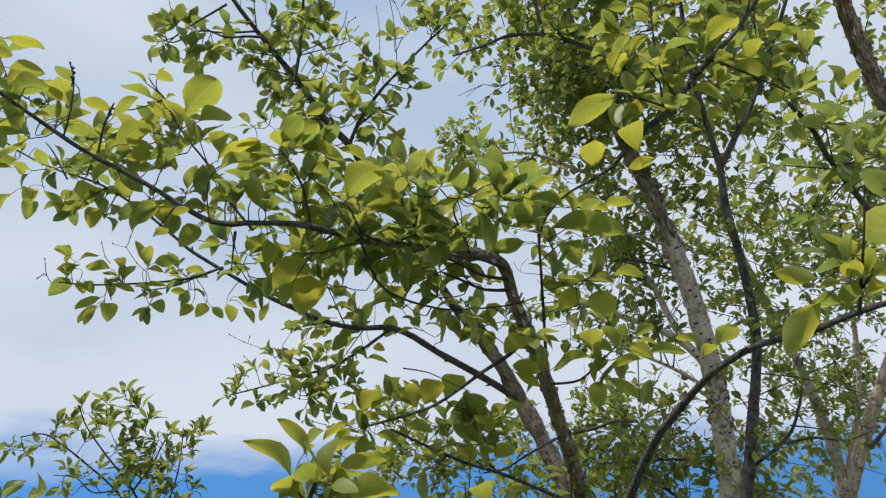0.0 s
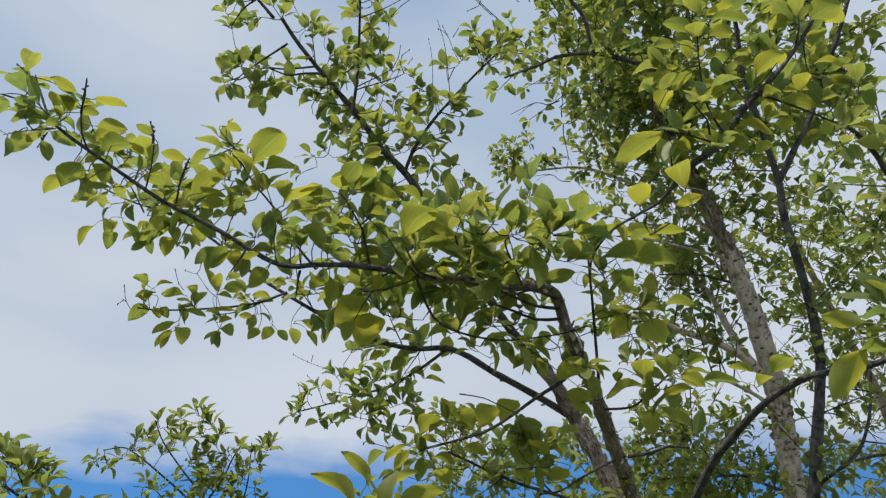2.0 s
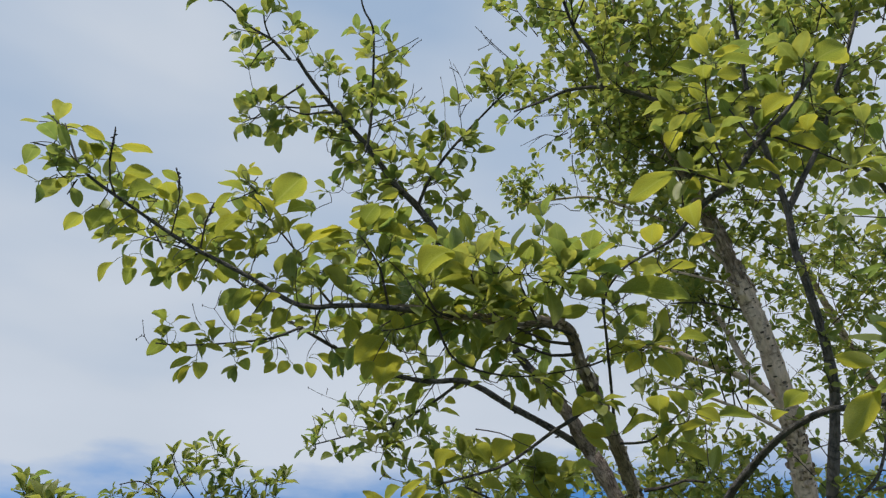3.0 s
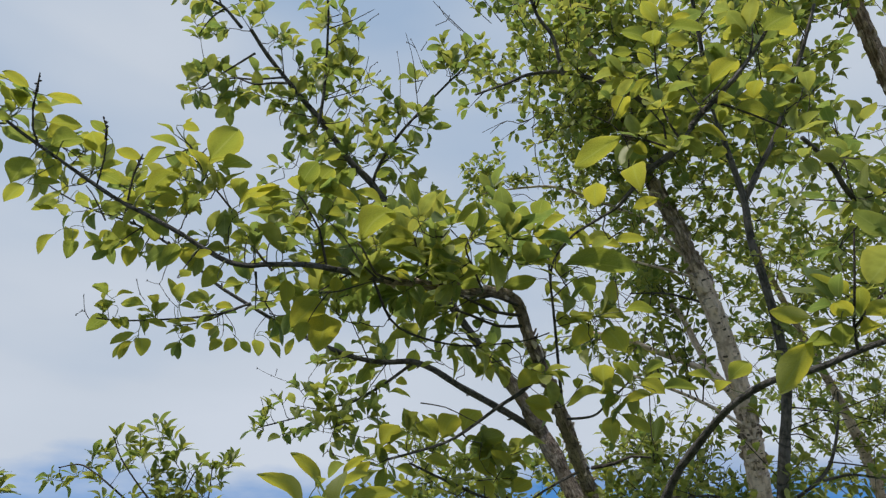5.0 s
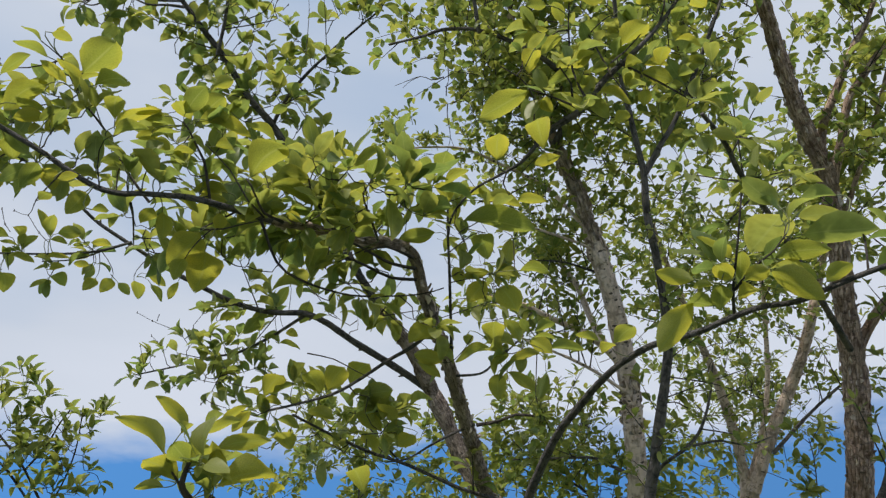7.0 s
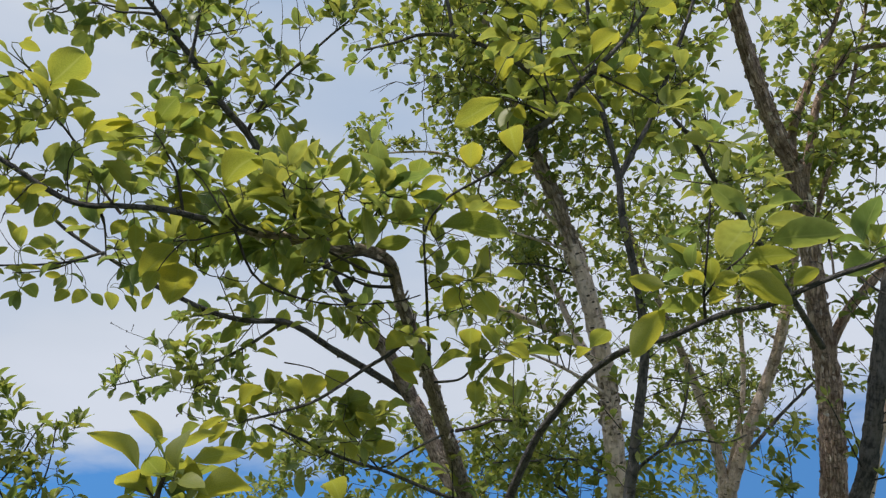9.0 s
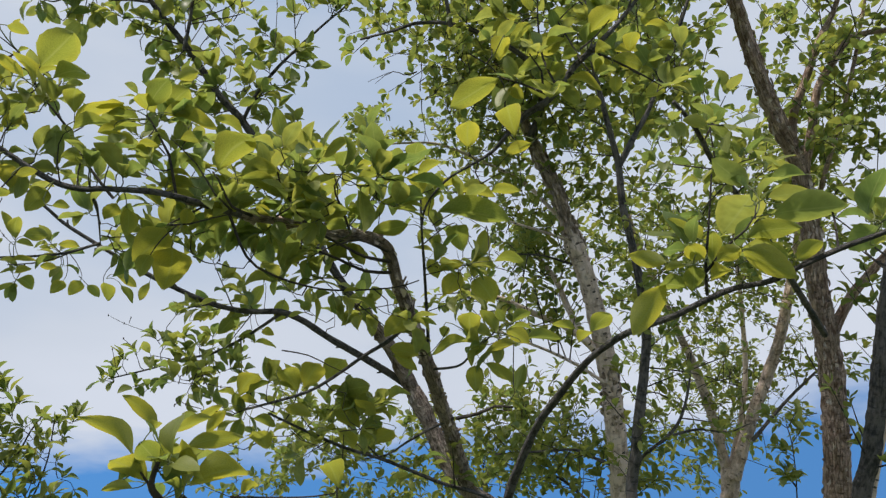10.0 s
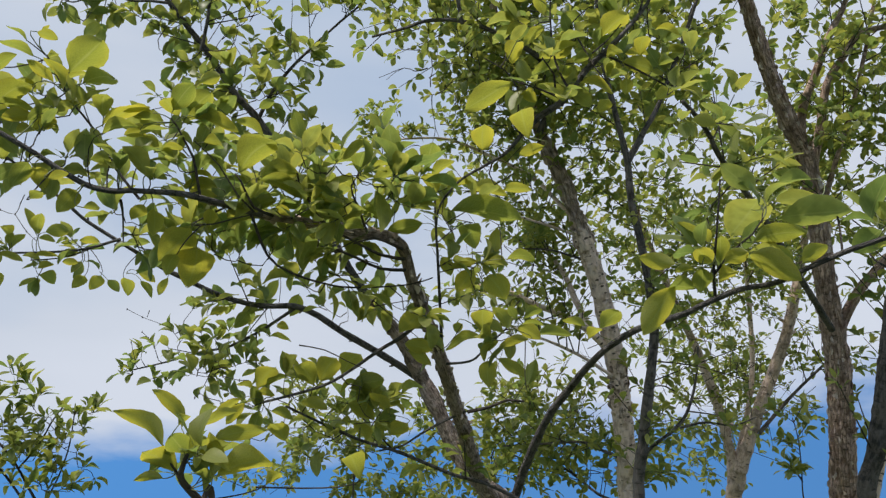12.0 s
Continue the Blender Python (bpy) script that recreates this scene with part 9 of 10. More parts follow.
forked = Tree("fruit_tree", (2.522, 4.971, 0.0), "fruit tree forking low into three grey-brown stems", "tree", BARK_TAN, False, 0.06, 41, 0)
limb(forked, [(2.522, 4.971, 0.000), (2.522, 4.971, 1.200), (2.516, 4.889, 1.821), (2.524, 4.829, 1.964), (2.532, 4.765, 2.118)], [0.0590, 0.0590, 0.0537, 0.0582, 0.0626], "trunk")
limb(forked, [(2.514, 4.790, 2.061), (2.400, 4.653, 2.412), (2.297, 4.557, 2.662), (2.215, 4.489, 2.842), (2.114, 4.422, 3.021), (1.968, 4.315, 3.308), (1.825, 4.207, 3.595), (1.721, 4.096, 3.881)], [0.0328, 0.0305, 0.0281, 0.0257, 0.0235, 0.0211, 0.0188, 0.0164])
limb(forked, [(2.553, 4.812, 2.129), (2.621, 4.656, 2.490), (2.633, 4.534, 2.779), (2.596, 4.387, 3.140), (2.572, 4.313, 3.321), (2.524, 4.182, 3.646)], [0.0196, 0.0181, 0.0166, 0.0151, 0.0135, 0.0121], "branch", BARK_PALE)
limb(forked, [(2.524, 4.742, 2.042), (2.625, 4.584, 2.402), (2.746, 4.441, 2.720), (2.820, 4.332, 2.967), (2.869, 4.210, 3.249), (2.905, 4.104, 3.496), (2.963, 3.937, 3.885)], [0.0443, 0.0403, 0.0364, 0.0325, 0.0285, 0.0246, 0.0207])
limb(forked, [(2.616, 4.584, 2.272), (2.818, 4.473, 2.498), (3.002, 4.386, 2.672), (3.131, 4.328, 2.783)], [0.0131, 0.0107, 0.0083, 0.0058], "branch", BARK_GREY)
leafy(forked, [(2.514, 4.790, 2.061), (2.400, 4.653, 2.412), (2.297, 4.557, 2.662), (2.215, 4.489, 2.842), (2.114, 4.422, 3.021), (1.968, 4.315, 3.308), (1.825, 4.207, 3.595), (1.721, 4.096, 3.881)], 14, 0.36, 6, 0.063, 0.5, 0.2)
leafy(forked, [(2.553, 4.812, 2.129), (2.621, 4.656, 2.490), (2.633, 4.534, 2.779), (2.596, 4.387, 3.140), (2.572, 4.313, 3.321), (2.524, 4.182, 3.646)], 8, 0.36, 6, 0.063, 0.5, 0.2)
leafy(forked, [(2.524, 4.742, 2.042), (2.625, 4.584, 2.402), (2.746, 4.441, 2.720), (2.820, 4.332, 2.967), (2.869, 4.210, 3.249), (2.905, 4.104, 3.496), (2.963, 3.937, 3.885)], 14, 0.36, 6, 0.063, 0.5, 0.2)
leafy(forked, [(2.616, 4.584, 2.272), (2.818, 4.473, 2.498), (3.002, 4.386, 2.672), (3.131, 4.328, 2.783)], 12, 0.36, 6, 0.063, 0.5, 0.2)
crown(forked, (2.300, 4.050, 3.877), (0.890, 0.80, 0.658), 87, 0.33, 6, 0.060)
crown(forked, (2.661, 5.480, 2.721), (0.600, 0.60, 0.507), 97, 0.33, 6, 0.060)
twigs(forked, (2.623, 4.684, 2.814), (0.484, 0.50, 0.444), 26, 0.35)
crown(forked, (2.194, 4.203, 3.501), (0.630, 0.60, 0.445), 87, 0.3, 7, 0.052)
crown(forked, (2.941, 4.889, 3.040), (0.471, 0.60, 0.557), 64, 0.3, 6, 0.047)
crown(forked, (2.351, 4.600, 2.339), (0.2, 0.3, 0.2), 16, 0.24, 6, 0.058)
stubs(forked, [(2.514, 4.790, 2.061), (2.400, 4.653, 2.412), (2.297, 4.557, 2.662), (2.215, 4.489, 2.842), (2.114, 4.422, 3.021), (1.968, 4.315, 3.308), (1.825, 4.207, 3.595), (1.721, 4.096, 3.881)], [0.0328, 0.0305, 0.0281, 0.0257, 0.0235, 0.0211, 0.0188, 0.0164], 20, 0.03, BARK_TAN, 0.02)
stubs(forked, [(2.524, 4.742, 2.042), (2.625, 4.584, 2.402), (2.746, 4.441, 2.720), (2.820, 4.332, 2.967), (2.869, 4.210, 3.249), (2.905, 4.104, 3.496), (2.963, 3.937, 3.885)], [0.0443, 0.0403, 0.0364, 0.0325, 0.0285, 0.0246, 0.0207], 16, 0.03, BARK_TAN, 0.02)
stubs(forked, [(2.553, 4.812, 2.129), (2.621, 4.656, 2.490), (2.633, 4.534, 2.779), (2.596, 4.387, 3.140), (2.572, 4.313, 3.321), (2.524, 4.182, 3.646)], [0.0196, 0.0181, 0.0166, 0.0151, 0.0135, 0.0121], 10, 0.024, BARK_PALE, 0.02)
forked.finish()

brown = Tree("fruit_tree", (2.422, 3.528, 0.0), "larger fruit tree with rough brown flaking bark", "tree", BARK_BROWN, False, 0.06, 51, 0)
limb(brown, [(2.422, 3.528, 0.000), (2.422, 3.528, 1.200), (2.415, 3.502, 1.781), (2.387, 3.380, 2.051), (2.356, 3.264, 2.307), (2.325, 3.181, 2.484), (2.287, 3.110, 2.635), (2.242, 3.029, 2.811), (2.203, 2.937, 3.010), (2.149, 2.836, 3.234), (2.098, 2.768, 3.380), (2.026, 2.717, 3.488), (1.954, 2.658, 3.616), (1.885, 2.596, 3.752), (1.816, 2.525, 3.907), (1.765, 2.469, 4.024), (1.691, 2.394, 4.190)], [0.0663, 0.0663, 0.0602, 0.0581, 0.0559, 0.0538, 0.0517, 0.0488, 0.0448, 0.0407, 0.0407, 0.0397, 0.0380, 0.0355, 0.0328, 0.0308, 0.0288], "trunk", BARK_BROWN, 0.2)
limb(brown, [(2.349, 3.168, 2.595), (2.439, 3.087, 2.771), (2.553, 3.022, 2.904), (2.688, 2.946, 3.058), (2.849, 2.836, 3.290)], [0.0278, 0.0243, 0.0209, 0.0173, 0.0139])
limb(brown, [(2.295, 3.125, 2.577), (2.060, 2.855, 2.622), (1.809, 2.547, 2.628), (1.429, 2.112, 2.705), (1.094, 1.712, 2.688), (1.024, 1.632, 2.721), (0.957, 1.559, 2.736), (0.888, 1.491, 2.740)], [0.0160, 0.0140, 0.0120, 0.0097, 0.0076, 0.0069, 0.0062, 0.0055], "branch", BARK_GREY)
limb(brown, [(2.149, 2.836, 3.234), (2.101, 2.740, 3.539), (2.164, 2.645, 3.755), (2.228, 2.565, 3.933), (2.281, 2.519, 4.034), (2.332, 2.451, 4.187)], [0.0230, 0.0205, 0.0180, 0.0154, 0.0128, 0.0103])
limb(brown, [(2.203, 2.937, 3.010), (2.201, 2.878, 3.320), (2.228, 2.778, 3.553), (2.252, 2.701, 3.734), (2.332, 2.641, 3.862), (2.413, 2.591, 3.965), (2.607, 2.559, 4.003)], [0.0250, 0.0231, 0.0209, 0.0186, 0.0162, 0.0139, 0.0116])
limb(brown, [(2.203, 2.937, 3.010), (2.278, 2.893, 3.268), (2.367, 2.756, 3.578), (2.430, 2.633, 3.862), (2.470, 2.522, 4.120), (2.488, 2.455, 4.275)], [0.0140, 0.0116, 0.0104, 0.0092, 0.0081, 0.0070])
leafy(brown, [(2.422, 3.528, 0.000), (2.422, 3.528, 1.200), (2.415, 3.502, 1.781), (2.387, 3.380, 2.051), (2.356, 3.264, 2.307), (2.325, 3.181, 2.484), (2.287, 3.110, 2.635), (2.242, 3.029, 2.811), (2.203, 2.937, 3.010), (2.149, 2.836, 3.234), (2.098, 2.768, 3.380), (2.026, 2.717, 3.488), (1.954, 2.658, 3.616), (1.885, 2.596, 3.752), (1.816, 2.525, 3.907), (1.765, 2.469, 4.024), (1.691, 2.394, 4.190)], 10, 0.3, 6, 0.063, 0.6, 0.2)
leafy(brown, [(2.349, 3.168, 2.595), (2.439, 3.087, 2.771), (2.553, 3.022, 2.904), (2.688, 2.946, 3.058), (2.849, 2.836, 3.290)], 9, 0.3, 6, 0.063, 0.3, 0.2)
leafy(brown, [(2.101, 2.740, 3.539), (2.164, 2.645, 3.755), (2.228, 2.565, 3.933), (2.281, 2.519, 4.034), (2.332, 2.451, 4.187)], 11, 0.3, 6, 0.063, 0.3, 0.2)
leafy(brown, [(2.201, 2.878, 3.320), (2.228, 2.778, 3.553), (2.252, 2.701, 3.734), (2.332, 2.641, 3.862), (2.413, 2.591, 3.965), (2.607, 2.559, 4.003)], 11, 0.3, 6, 0.063, 0.3, 0.2)
leafy(brown, [(2.278, 2.893, 3.268), (2.367, 2.756, 3.578), (2.430, 2.633, 3.862), (2.470, 2.522, 4.120), (2.488, 2.455, 4.275)], 9, 0.3, 6, 0.063, 0.3, 0.2)
leafy(brown, [(2.295, 3.125, 2.577), (2.060, 2.855, 2.622), (1.809, 2.547, 2.628), (1.429, 2.112, 2.705), (1.094, 1.712, 2.688), (1.024, 1.632, 2.721), (0.957, 1.559, 2.736), (0.888, 1.491, 2.740)], 13, 0.2, 4, 0.065, 0.72, 0.3)
crown(brown, (2.540, 2.890, 3.743), (0.237, 0.60, 0.652), 92, 0.3, 6, 0.060)
crown(brown, (1.522, 2.620, 3.938), (0.316, 0.50, 0.343), 115, 0.25, 6, 0.057)
crown(brown, (2.353, 2.942, 4.177), (0.172, 0.30, 0.313), 20, 0.2, 6, 0.052)
crown(brown, (2.495, 2.750, 3.994), (0.22, 0.30, 0.20), 20, 0.2, 6, 0.056)
crown(brown, (2.507, 2.800, 3.546), (0.18, 0.30, 0.20), 18, 0.2, 6, 0.056)
crown(brown, (2.274, 2.900, 3.565), (0.14, 0.30, 0.13), 9, 0.2, 6, 0.056)
stubs(brown, [(2.422, 3.528, 0.000), (2.422, 3.528, 1.200), (2.415, 3.502, 1.781), (2.387, 3.380, 2.051), (2.356, 3.264, 2.307), (2.325, 3.181, 2.484), (2.287, 3.110, 2.635), (2.242, 3.029, 2.811), (2.203, 2.937, 3.010), (2.149, 2.836, 3.234), (2.098, 2.768, 3.380), (2.026, 2.717, 3.488), (1.954, 2.658, 3.616), (1.885, 2.596, 3.752), (1.816, 2.525, 3.907), (1.765, 2.469, 4.024), (1.691, 2.394, 4.190)], [0.0663, 0.0663, 0.0602, 0.0581, 0.0559, 0.0538, 0.0517, 0.0488, 0.0448, 0.0407, 0.0407, 0.0397, 0.0380, 0.0355, 0.0328, 0.0308, 0.0288], 26, 0.024, BARK_BROWN, 0.4)
flakes(brown, [(2.422, 3.528, 0.000), (2.422, 3.528, 1.200), (2.415, 3.502, 1.781), (2.387, 3.380, 2.051), (2.356, 3.264, 2.307), (2.325, 3.181, 2.484), (2.287, 3.110, 2.635), (2.242, 3.029, 2.811), (2.203, 2.937, 3.010), (2.149, 2.836, 3.234), (2.098, 2.768, 3.380), (2.026, 2.717, 3.488), (1.954, 2.658, 3.616), (1.885, 2.596, 3.752), (1.816, 2.525, 3.907), (1.765, 2.469, 4.024), (1.691, 2.394, 4.190)], [0.0663, 0.0663, 0.0602, 0.0581, 0.0559, 0.0538, 0.0517, 0.0488, 0.0448, 0.0407, 0.0407, 0.0397, 0.0380, 0.0355, 0.0328, 0.0308, 0.0288], 190, 0.035, 0.014, BARK_PEEL, 0.38)
brown.finish()

dark = Tree("fruit_tree", (2.331, 3.211, 0.0), "dark leaning stem of a fruit tree", "tree", BARK_GREY, False, 0.06, 61, 0)
limb(dark, [(2.331, 3.211, 0.000), (2.331, 3.211, 1.200), (2.317, 3.188, 1.772), (2.349, 3.082, 2.019), (2.373, 2.982, 2.255), (2.390, 2.882, 2.490), (2.409, 2.782, 2.726), (2.462, 2.660, 3.008)], [0.0443, 0.0443, 0.0403, 0.0380, 0.0357, 0.0334, 0.0311, 0.0288], "trunk")
limb(dark, [(2.378, 3.237, 1.773), (2.418, 3.129, 2.024), (2.457, 3.045, 2.216), (2.514, 2.921, 2.503)], [0.0195, 0.0182, 0.0169, 0.0156], "branch", BARK_PALE)
leafy(dark, [(2.331, 3.211, 0.000), (2.331, 3.211, 1.200), (2.317, 3.188, 1.772), (2.349, 3.082, 2.019), (2.373, 2.982, 2.255), (2.390, 2.882, 2.490), (2.409, 2.782, 2.726), (2.462, 2.660, 3.008)], 16, 0.4, 6, 0.06, 0.6, 0.2)
limb(dark, [(2.310, 3.270, 1.525), (2.046, 3.100, 1.646), (1.915, 3.001, 1.779), (1.892, 2.938, 1.934), (1.873, 2.894, 2.044), (1.847, 2.864, 2.122)], [0.0038, 0.0033, 0.0029, 0.0025, 0.0022, 0.0018])
limb(dark, [(1.901, 2.965, 1.868), (1.864, 2.950, 1.912), (1.828, 2.939, 1.945)], [0.0027, 0.0022, 0.0018])
leafy(dark, [(2.310, 3.270, 1.525), (2.046, 3.100, 1.646), (1.915, 3.001, 1.779), (1.892, 2.938, 1.934), (1.873, 2.894, 2.044), (1.847, 2.864, 2.122)], 9, 0.08, 3, 0.058, 0.2, 0.3)
leafy(dark, [(1.901, 2.965, 1.868), (1.864, 2.950, 1.912), (1.828, 2.939, 1.945)], 4, 0.05, 3, 0.055, 0.2, 0.3)
dark.finish()

bush = Tree("shrub", (-0.546, 2.630, 0.0), "young shrub with slender stems and small leaves", "shrub", BARK_YOUNG, True, 0.05, 71, 0)
bush.slim = 0.74
limb(bush, [(-0.566, 2.650, 0.000), (-0.566, 2.640, 0.500), (-0.747, 2.541, 1.451), (-0.912, 2.462, 1.630), (-1.013, 2.406, 1.758), (-1.096, 2.362, 1.861), (-1.197, 2.325, 1.943), (-1.280, 2.298, 2.003), (-1.335, 2.286, 2.028), (-1.409, 2.289, 2.018)], [0.0043, 0.0043, 0.0043, 0.0043, 0.0039, 0.0035, 0.0031, 0.0027, 0.0023, 0.0019])
limb(bush, [(-0.526, 2.630, 0.000), (-0.526, 2.630, 0.500), (-0.710, 2.542, 1.451), (-0.879, 2.463, 1.630), (-0.976, 2.407, 1.758), (-1.049, 2.355, 1.878), (-1.122, 2.318, 1.963), (-1.187, 2.281, 2.049), (-1.214, 2.251, 2.117)], [0.0043, 0.0043, 0.0043, 0.0043, 0.0039, 0.0034, 0.0029, 0.0024, 0.0019])
limb(bush, [(-1.036, 2.364, 1.857), (-0.975, 2.335, 1.929), (-0.937, 2.308, 1.997), (-0.899, 2.287, 2.049)], [0.0030, 0.0026, 0.0022, 0.0017])
limb(bush, [(-0.949, 2.426, 1.716), (-0.945, 2.404, 1.767), (-0.910, 2.373, 1.844), (-0.882, 2.337, 1.929), (-0.868, 2.295, 2.032)], [0.0030, 0.0027, 0.0024, 0.0021, 0.0017])
limb(bush, [(-1.092, 2.363, 1.857), (-1.170, 2.364, 1.852), (-1.225, 2.344, 1.895), (-1.299, 2.339, 1.903)], [0.0023, 0.0020, 0.0017, 0.0014])
rosette(bush, (-0.907, 2.367, 1.862), (-0.12, 0.14, 0.98), (-0.905, 2.366, 1.860), 6, 0.047)
rosette(bush, (-1.014, 2.351, 1.898), (-0.07, -0.21, 0.98), (-1.009, 2.351, 1.889), 6, 0.046)
rosette(bush, (-0.873, 2.312, 2.019), (-0.12, 0.04, 0.99), (-0.871, 2.304, 2.009), 8, 0.055)
rosette(bush, (-0.863, 2.316, 1.993), (0.86, -0.20, 0.47), (-0.874, 2.314, 1.986), 6, 0.047)
rosette(bush, (-0.918, 2.362, 1.845), (-0.42, -0.50, 0.75), (-0.912, 2.375, 1.839), 8, 0.054)
rosette(bush, (-0.973, 2.315, 1.957), (-0.67, -0.13, 0.73), (-0.963, 2.327, 1.950), 5, 0.044)
rosette(bush, (-1.263, 2.318, 1.976), (-0.78, 0.06, 0.62), (-1.251, 2.308, 1.982), 6, 0.053)
rosette(bush, (-1.090, 2.347, 1.868), (0.33, -0.64, 0.69), (-1.096, 2.362, 1.861), 8, 0.046)
rosette(bush, (-0.917, 2.313, 2.037), (0.38, 0.14, 0.91), (-0.916, 2.297, 2.025), 6, 0.045)
rosette(bush, (-0.893, 2.317, 1.935), (-0.64, -0.52, 0.57), (-0.881, 2.335, 1.935), 6, 0.047)
rosette(bush, (-1.106, 2.348, 1.841), (0.69, 0.67, 0.27), (-1.110, 2.363, 1.856), 6, 0.047)
rosette(bush, (-1.063, 2.328, 1.924), (0.56, -0.27, 0.78), (-1.076, 2.341, 1.909), 7, 0.047)
rosette(bush, (-1.142, 2.327, 1.922), (0.64, -0.05, 0.76), (-1.151, 2.342, 1.906), 6, 0.049)
rosette(bush, (-1.045, 2.350, 1.910), (0.50, -0.32, 0.80), (-1.061, 2.349, 1.891), 6, 0.052)
rosette(bush, (-1.065, 2.405, 1.813), (-0.53, 0.52, 0.68), (-1.053, 2.385, 1.807), 6, 0.045)
rosette(bush, (-1.024, 2.331, 1.887), (-0.30, -0.58, 0.75), (-1.017, 2.355, 1.879), 5, 0.055)
rosette(bush, (-0.939, 2.280, 2.005), (-0.27, -0.95, 0.14), (-0.934, 2.306, 2.002), 5, 0.049)
rosette(bush, (-1.268, 2.348, 1.874), (-0.36, 0.62, -0.70), (-1.262, 2.341, 1.899), 5, 0.047)
rosette(bush, (-0.938, 2.340, 1.978), (0.70, 0.32, 0.64), (-0.952, 2.318, 1.971), 6, 0.044)
rosette(bush, (-0.964, 2.307, 2.008), (-0.58, 0.12, 0.81), (-0.943, 2.312, 1.987), 6, 0.046)
rosette(bush, (-1.169, 2.314, 2.044), (0.02, 0.15, 0.99), (-1.169, 2.291, 2.025), 6, 0.051)
rosette(bush, (-0.913, 2.301, 1.979), (0.61, -0.38, 0.70), (-0.943, 2.312, 1.987), 6, 0.054)
rosette(bush, (-1.094, 2.314, 1.978), (0.61, -0.65, 0.45), (-1.114, 2.322, 1.954), 6, 0.050)
rosette(bush, (-1.080, 2.337, 1.976), (0.24, 0.85, 0.46), (-1.101, 2.320, 1.972), 8, 0.049)
rosette(bush, (-1.181, 2.310, 1.901), (-0.02, -0.76, 0.65), (-1.165, 2.337, 1.917), 6, 0.050)
rosette(bush, (-1.193, 2.298, 1.891), (-0.53, -0.72, 0.45), (-1.180, 2.315, 1.898), 6, 0.053)
rosette(bush, (-1.073, 2.346, 1.953), (0.20, 0.41, 0.89), (-1.087, 2.336, 1.923), 5, 0.045)
rosette(bush, (-0.955, 2.290, 1.950), (-0.07, -0.99, -0.09), (-0.960, 2.325, 1.955), 8, 0.053)
rosette(bush, (-1.220, 2.291, 2.041), (-0.89, -0.04, 0.45), (-1.187, 2.281, 2.049), 8, 0.048)
rosette(bush, (-1.140, 2.324, 1.866), (-0.25, -0.48, 0.84), (-1.140, 2.364, 1.854), 6, 0.046)
rosette(bush, (-1.341, 2.300, 1.992), (-0.93, 0.35, 0.09), (-1.319, 2.290, 2.021), 5, 0.055)
rosette(bush, (-0.834, 2.307, 2.036), (0.29, 0.40, 0.87), (-0.869, 2.297, 2.026), 6, 0.045)
rosette(bush, (-0.807, 2.287, 2.024), (0.36, -0.66, 0.66), (-0.837, 2.305, 2.030), 7, 0.049)
rosette(bush, (-1.318, 2.328, 2.025), (-0.11, 0.80, 0.59), (-1.321, 2.291, 2.005), 7, 0.055)
rosette(bush, (-1.314, 2.318, 2.063), (0.15, 0.35, 0.93), (-1.317, 2.322, 2.021), 5, 0.049)
rosette(bush, (-1.283, 2.337, 2.076), (0.75, -0.37, 0.54), (-1.315, 2.316, 2.056), 8, 0.049)
rosette(bush, (-1.231, 2.300, 1.918), (0.16, -0.55, 0.82), (-1.231, 2.344, 1.896), 5, 0.045)
rosette(bush, (-0.815, 2.339, 2.050), (-0.23, 0.43, 0.87), (-0.825, 2.301, 2.022), 7, 0.053)
rosette(bush, (-0.834, 2.296, 1.974), (0.59, -0.33, 0.74), (-0.876, 2.318, 1.975), 5, 0.045)
rosette(bush, (-1.209, 2.325, 2.006), (0.38, 0.02, 0.93), (-1.226, 2.315, 1.964), 5, 0.054)
rosette(bush, (-1.236, 2.337, 1.847), (-0.29, -0.69, 0.66), (-1.202, 2.352, 1.877), 5, 0.046)
rosette(bush, (-0.926, 2.320, 1.879), (0.14, -0.47, 0.87), (-0.901, 2.362, 1.871), 6, 0.053)
rosette(bush, (-0.887, 2.289, 1.922), (0.04, -0.89, 0.46), (-0.884, 2.339, 1.924), 6, 0.052)
rosette(bush, (-0.910, 2.277, 1.904), (-0.52, -0.22, 0.83), (-0.887, 2.297, 1.919), 8, 0.048)
rosette(bush, (-0.842, 2.308, 1.908), (0.49, -0.76, 0.42), (-0.887, 2.315, 1.916), 5, 0.044)
rosette(bush, (-1.022, 2.312, 1.857), (-0.02, -0.95, 0.32), (-1.028, 2.360, 1.866), 7, 0.045)
rosette(bush, (-1.063, 2.286, 1.994), (0.60, -0.58, 0.55), (-1.097, 2.318, 1.975), 7, 0.044)
rosette(bush, (-1.041, 2.301, 2.006), (0.66, -0.36, 0.66), (-1.068, 2.291, 1.990), 6, 0.044)
rosette(bush, (-1.046, 2.280, 2.020), (0.28, -0.40, 0.88), (-1.045, 2.303, 2.002), 6, 0.052)
rosette(bush, (-1.017, 2.329, 1.976), (-0.44, -0.48, 0.76), (-0.979, 2.337, 1.925), 6, 0.044)
rosette(bush, (-1.001, 2.279, 1.936), (-0.77, -0.61, 0.20), (-0.955, 2.296, 1.950), 6, 0.046)
rosette(bush, (-1.010, 2.266, 1.919), (-0.03, -1.00, -0.05), (-0.994, 2.284, 1.935), 8, 0.053)
rosette(bush, (-0.978, 2.290, 1.888), (0.38, -0.55, 0.74), (-1.022, 2.320, 1.855), 7, 0.046)
rosette(bush, (-0.862, 2.255, 1.952), (0.33, -0.56, 0.76), (-0.887, 2.297, 1.919), 6, 0.052)
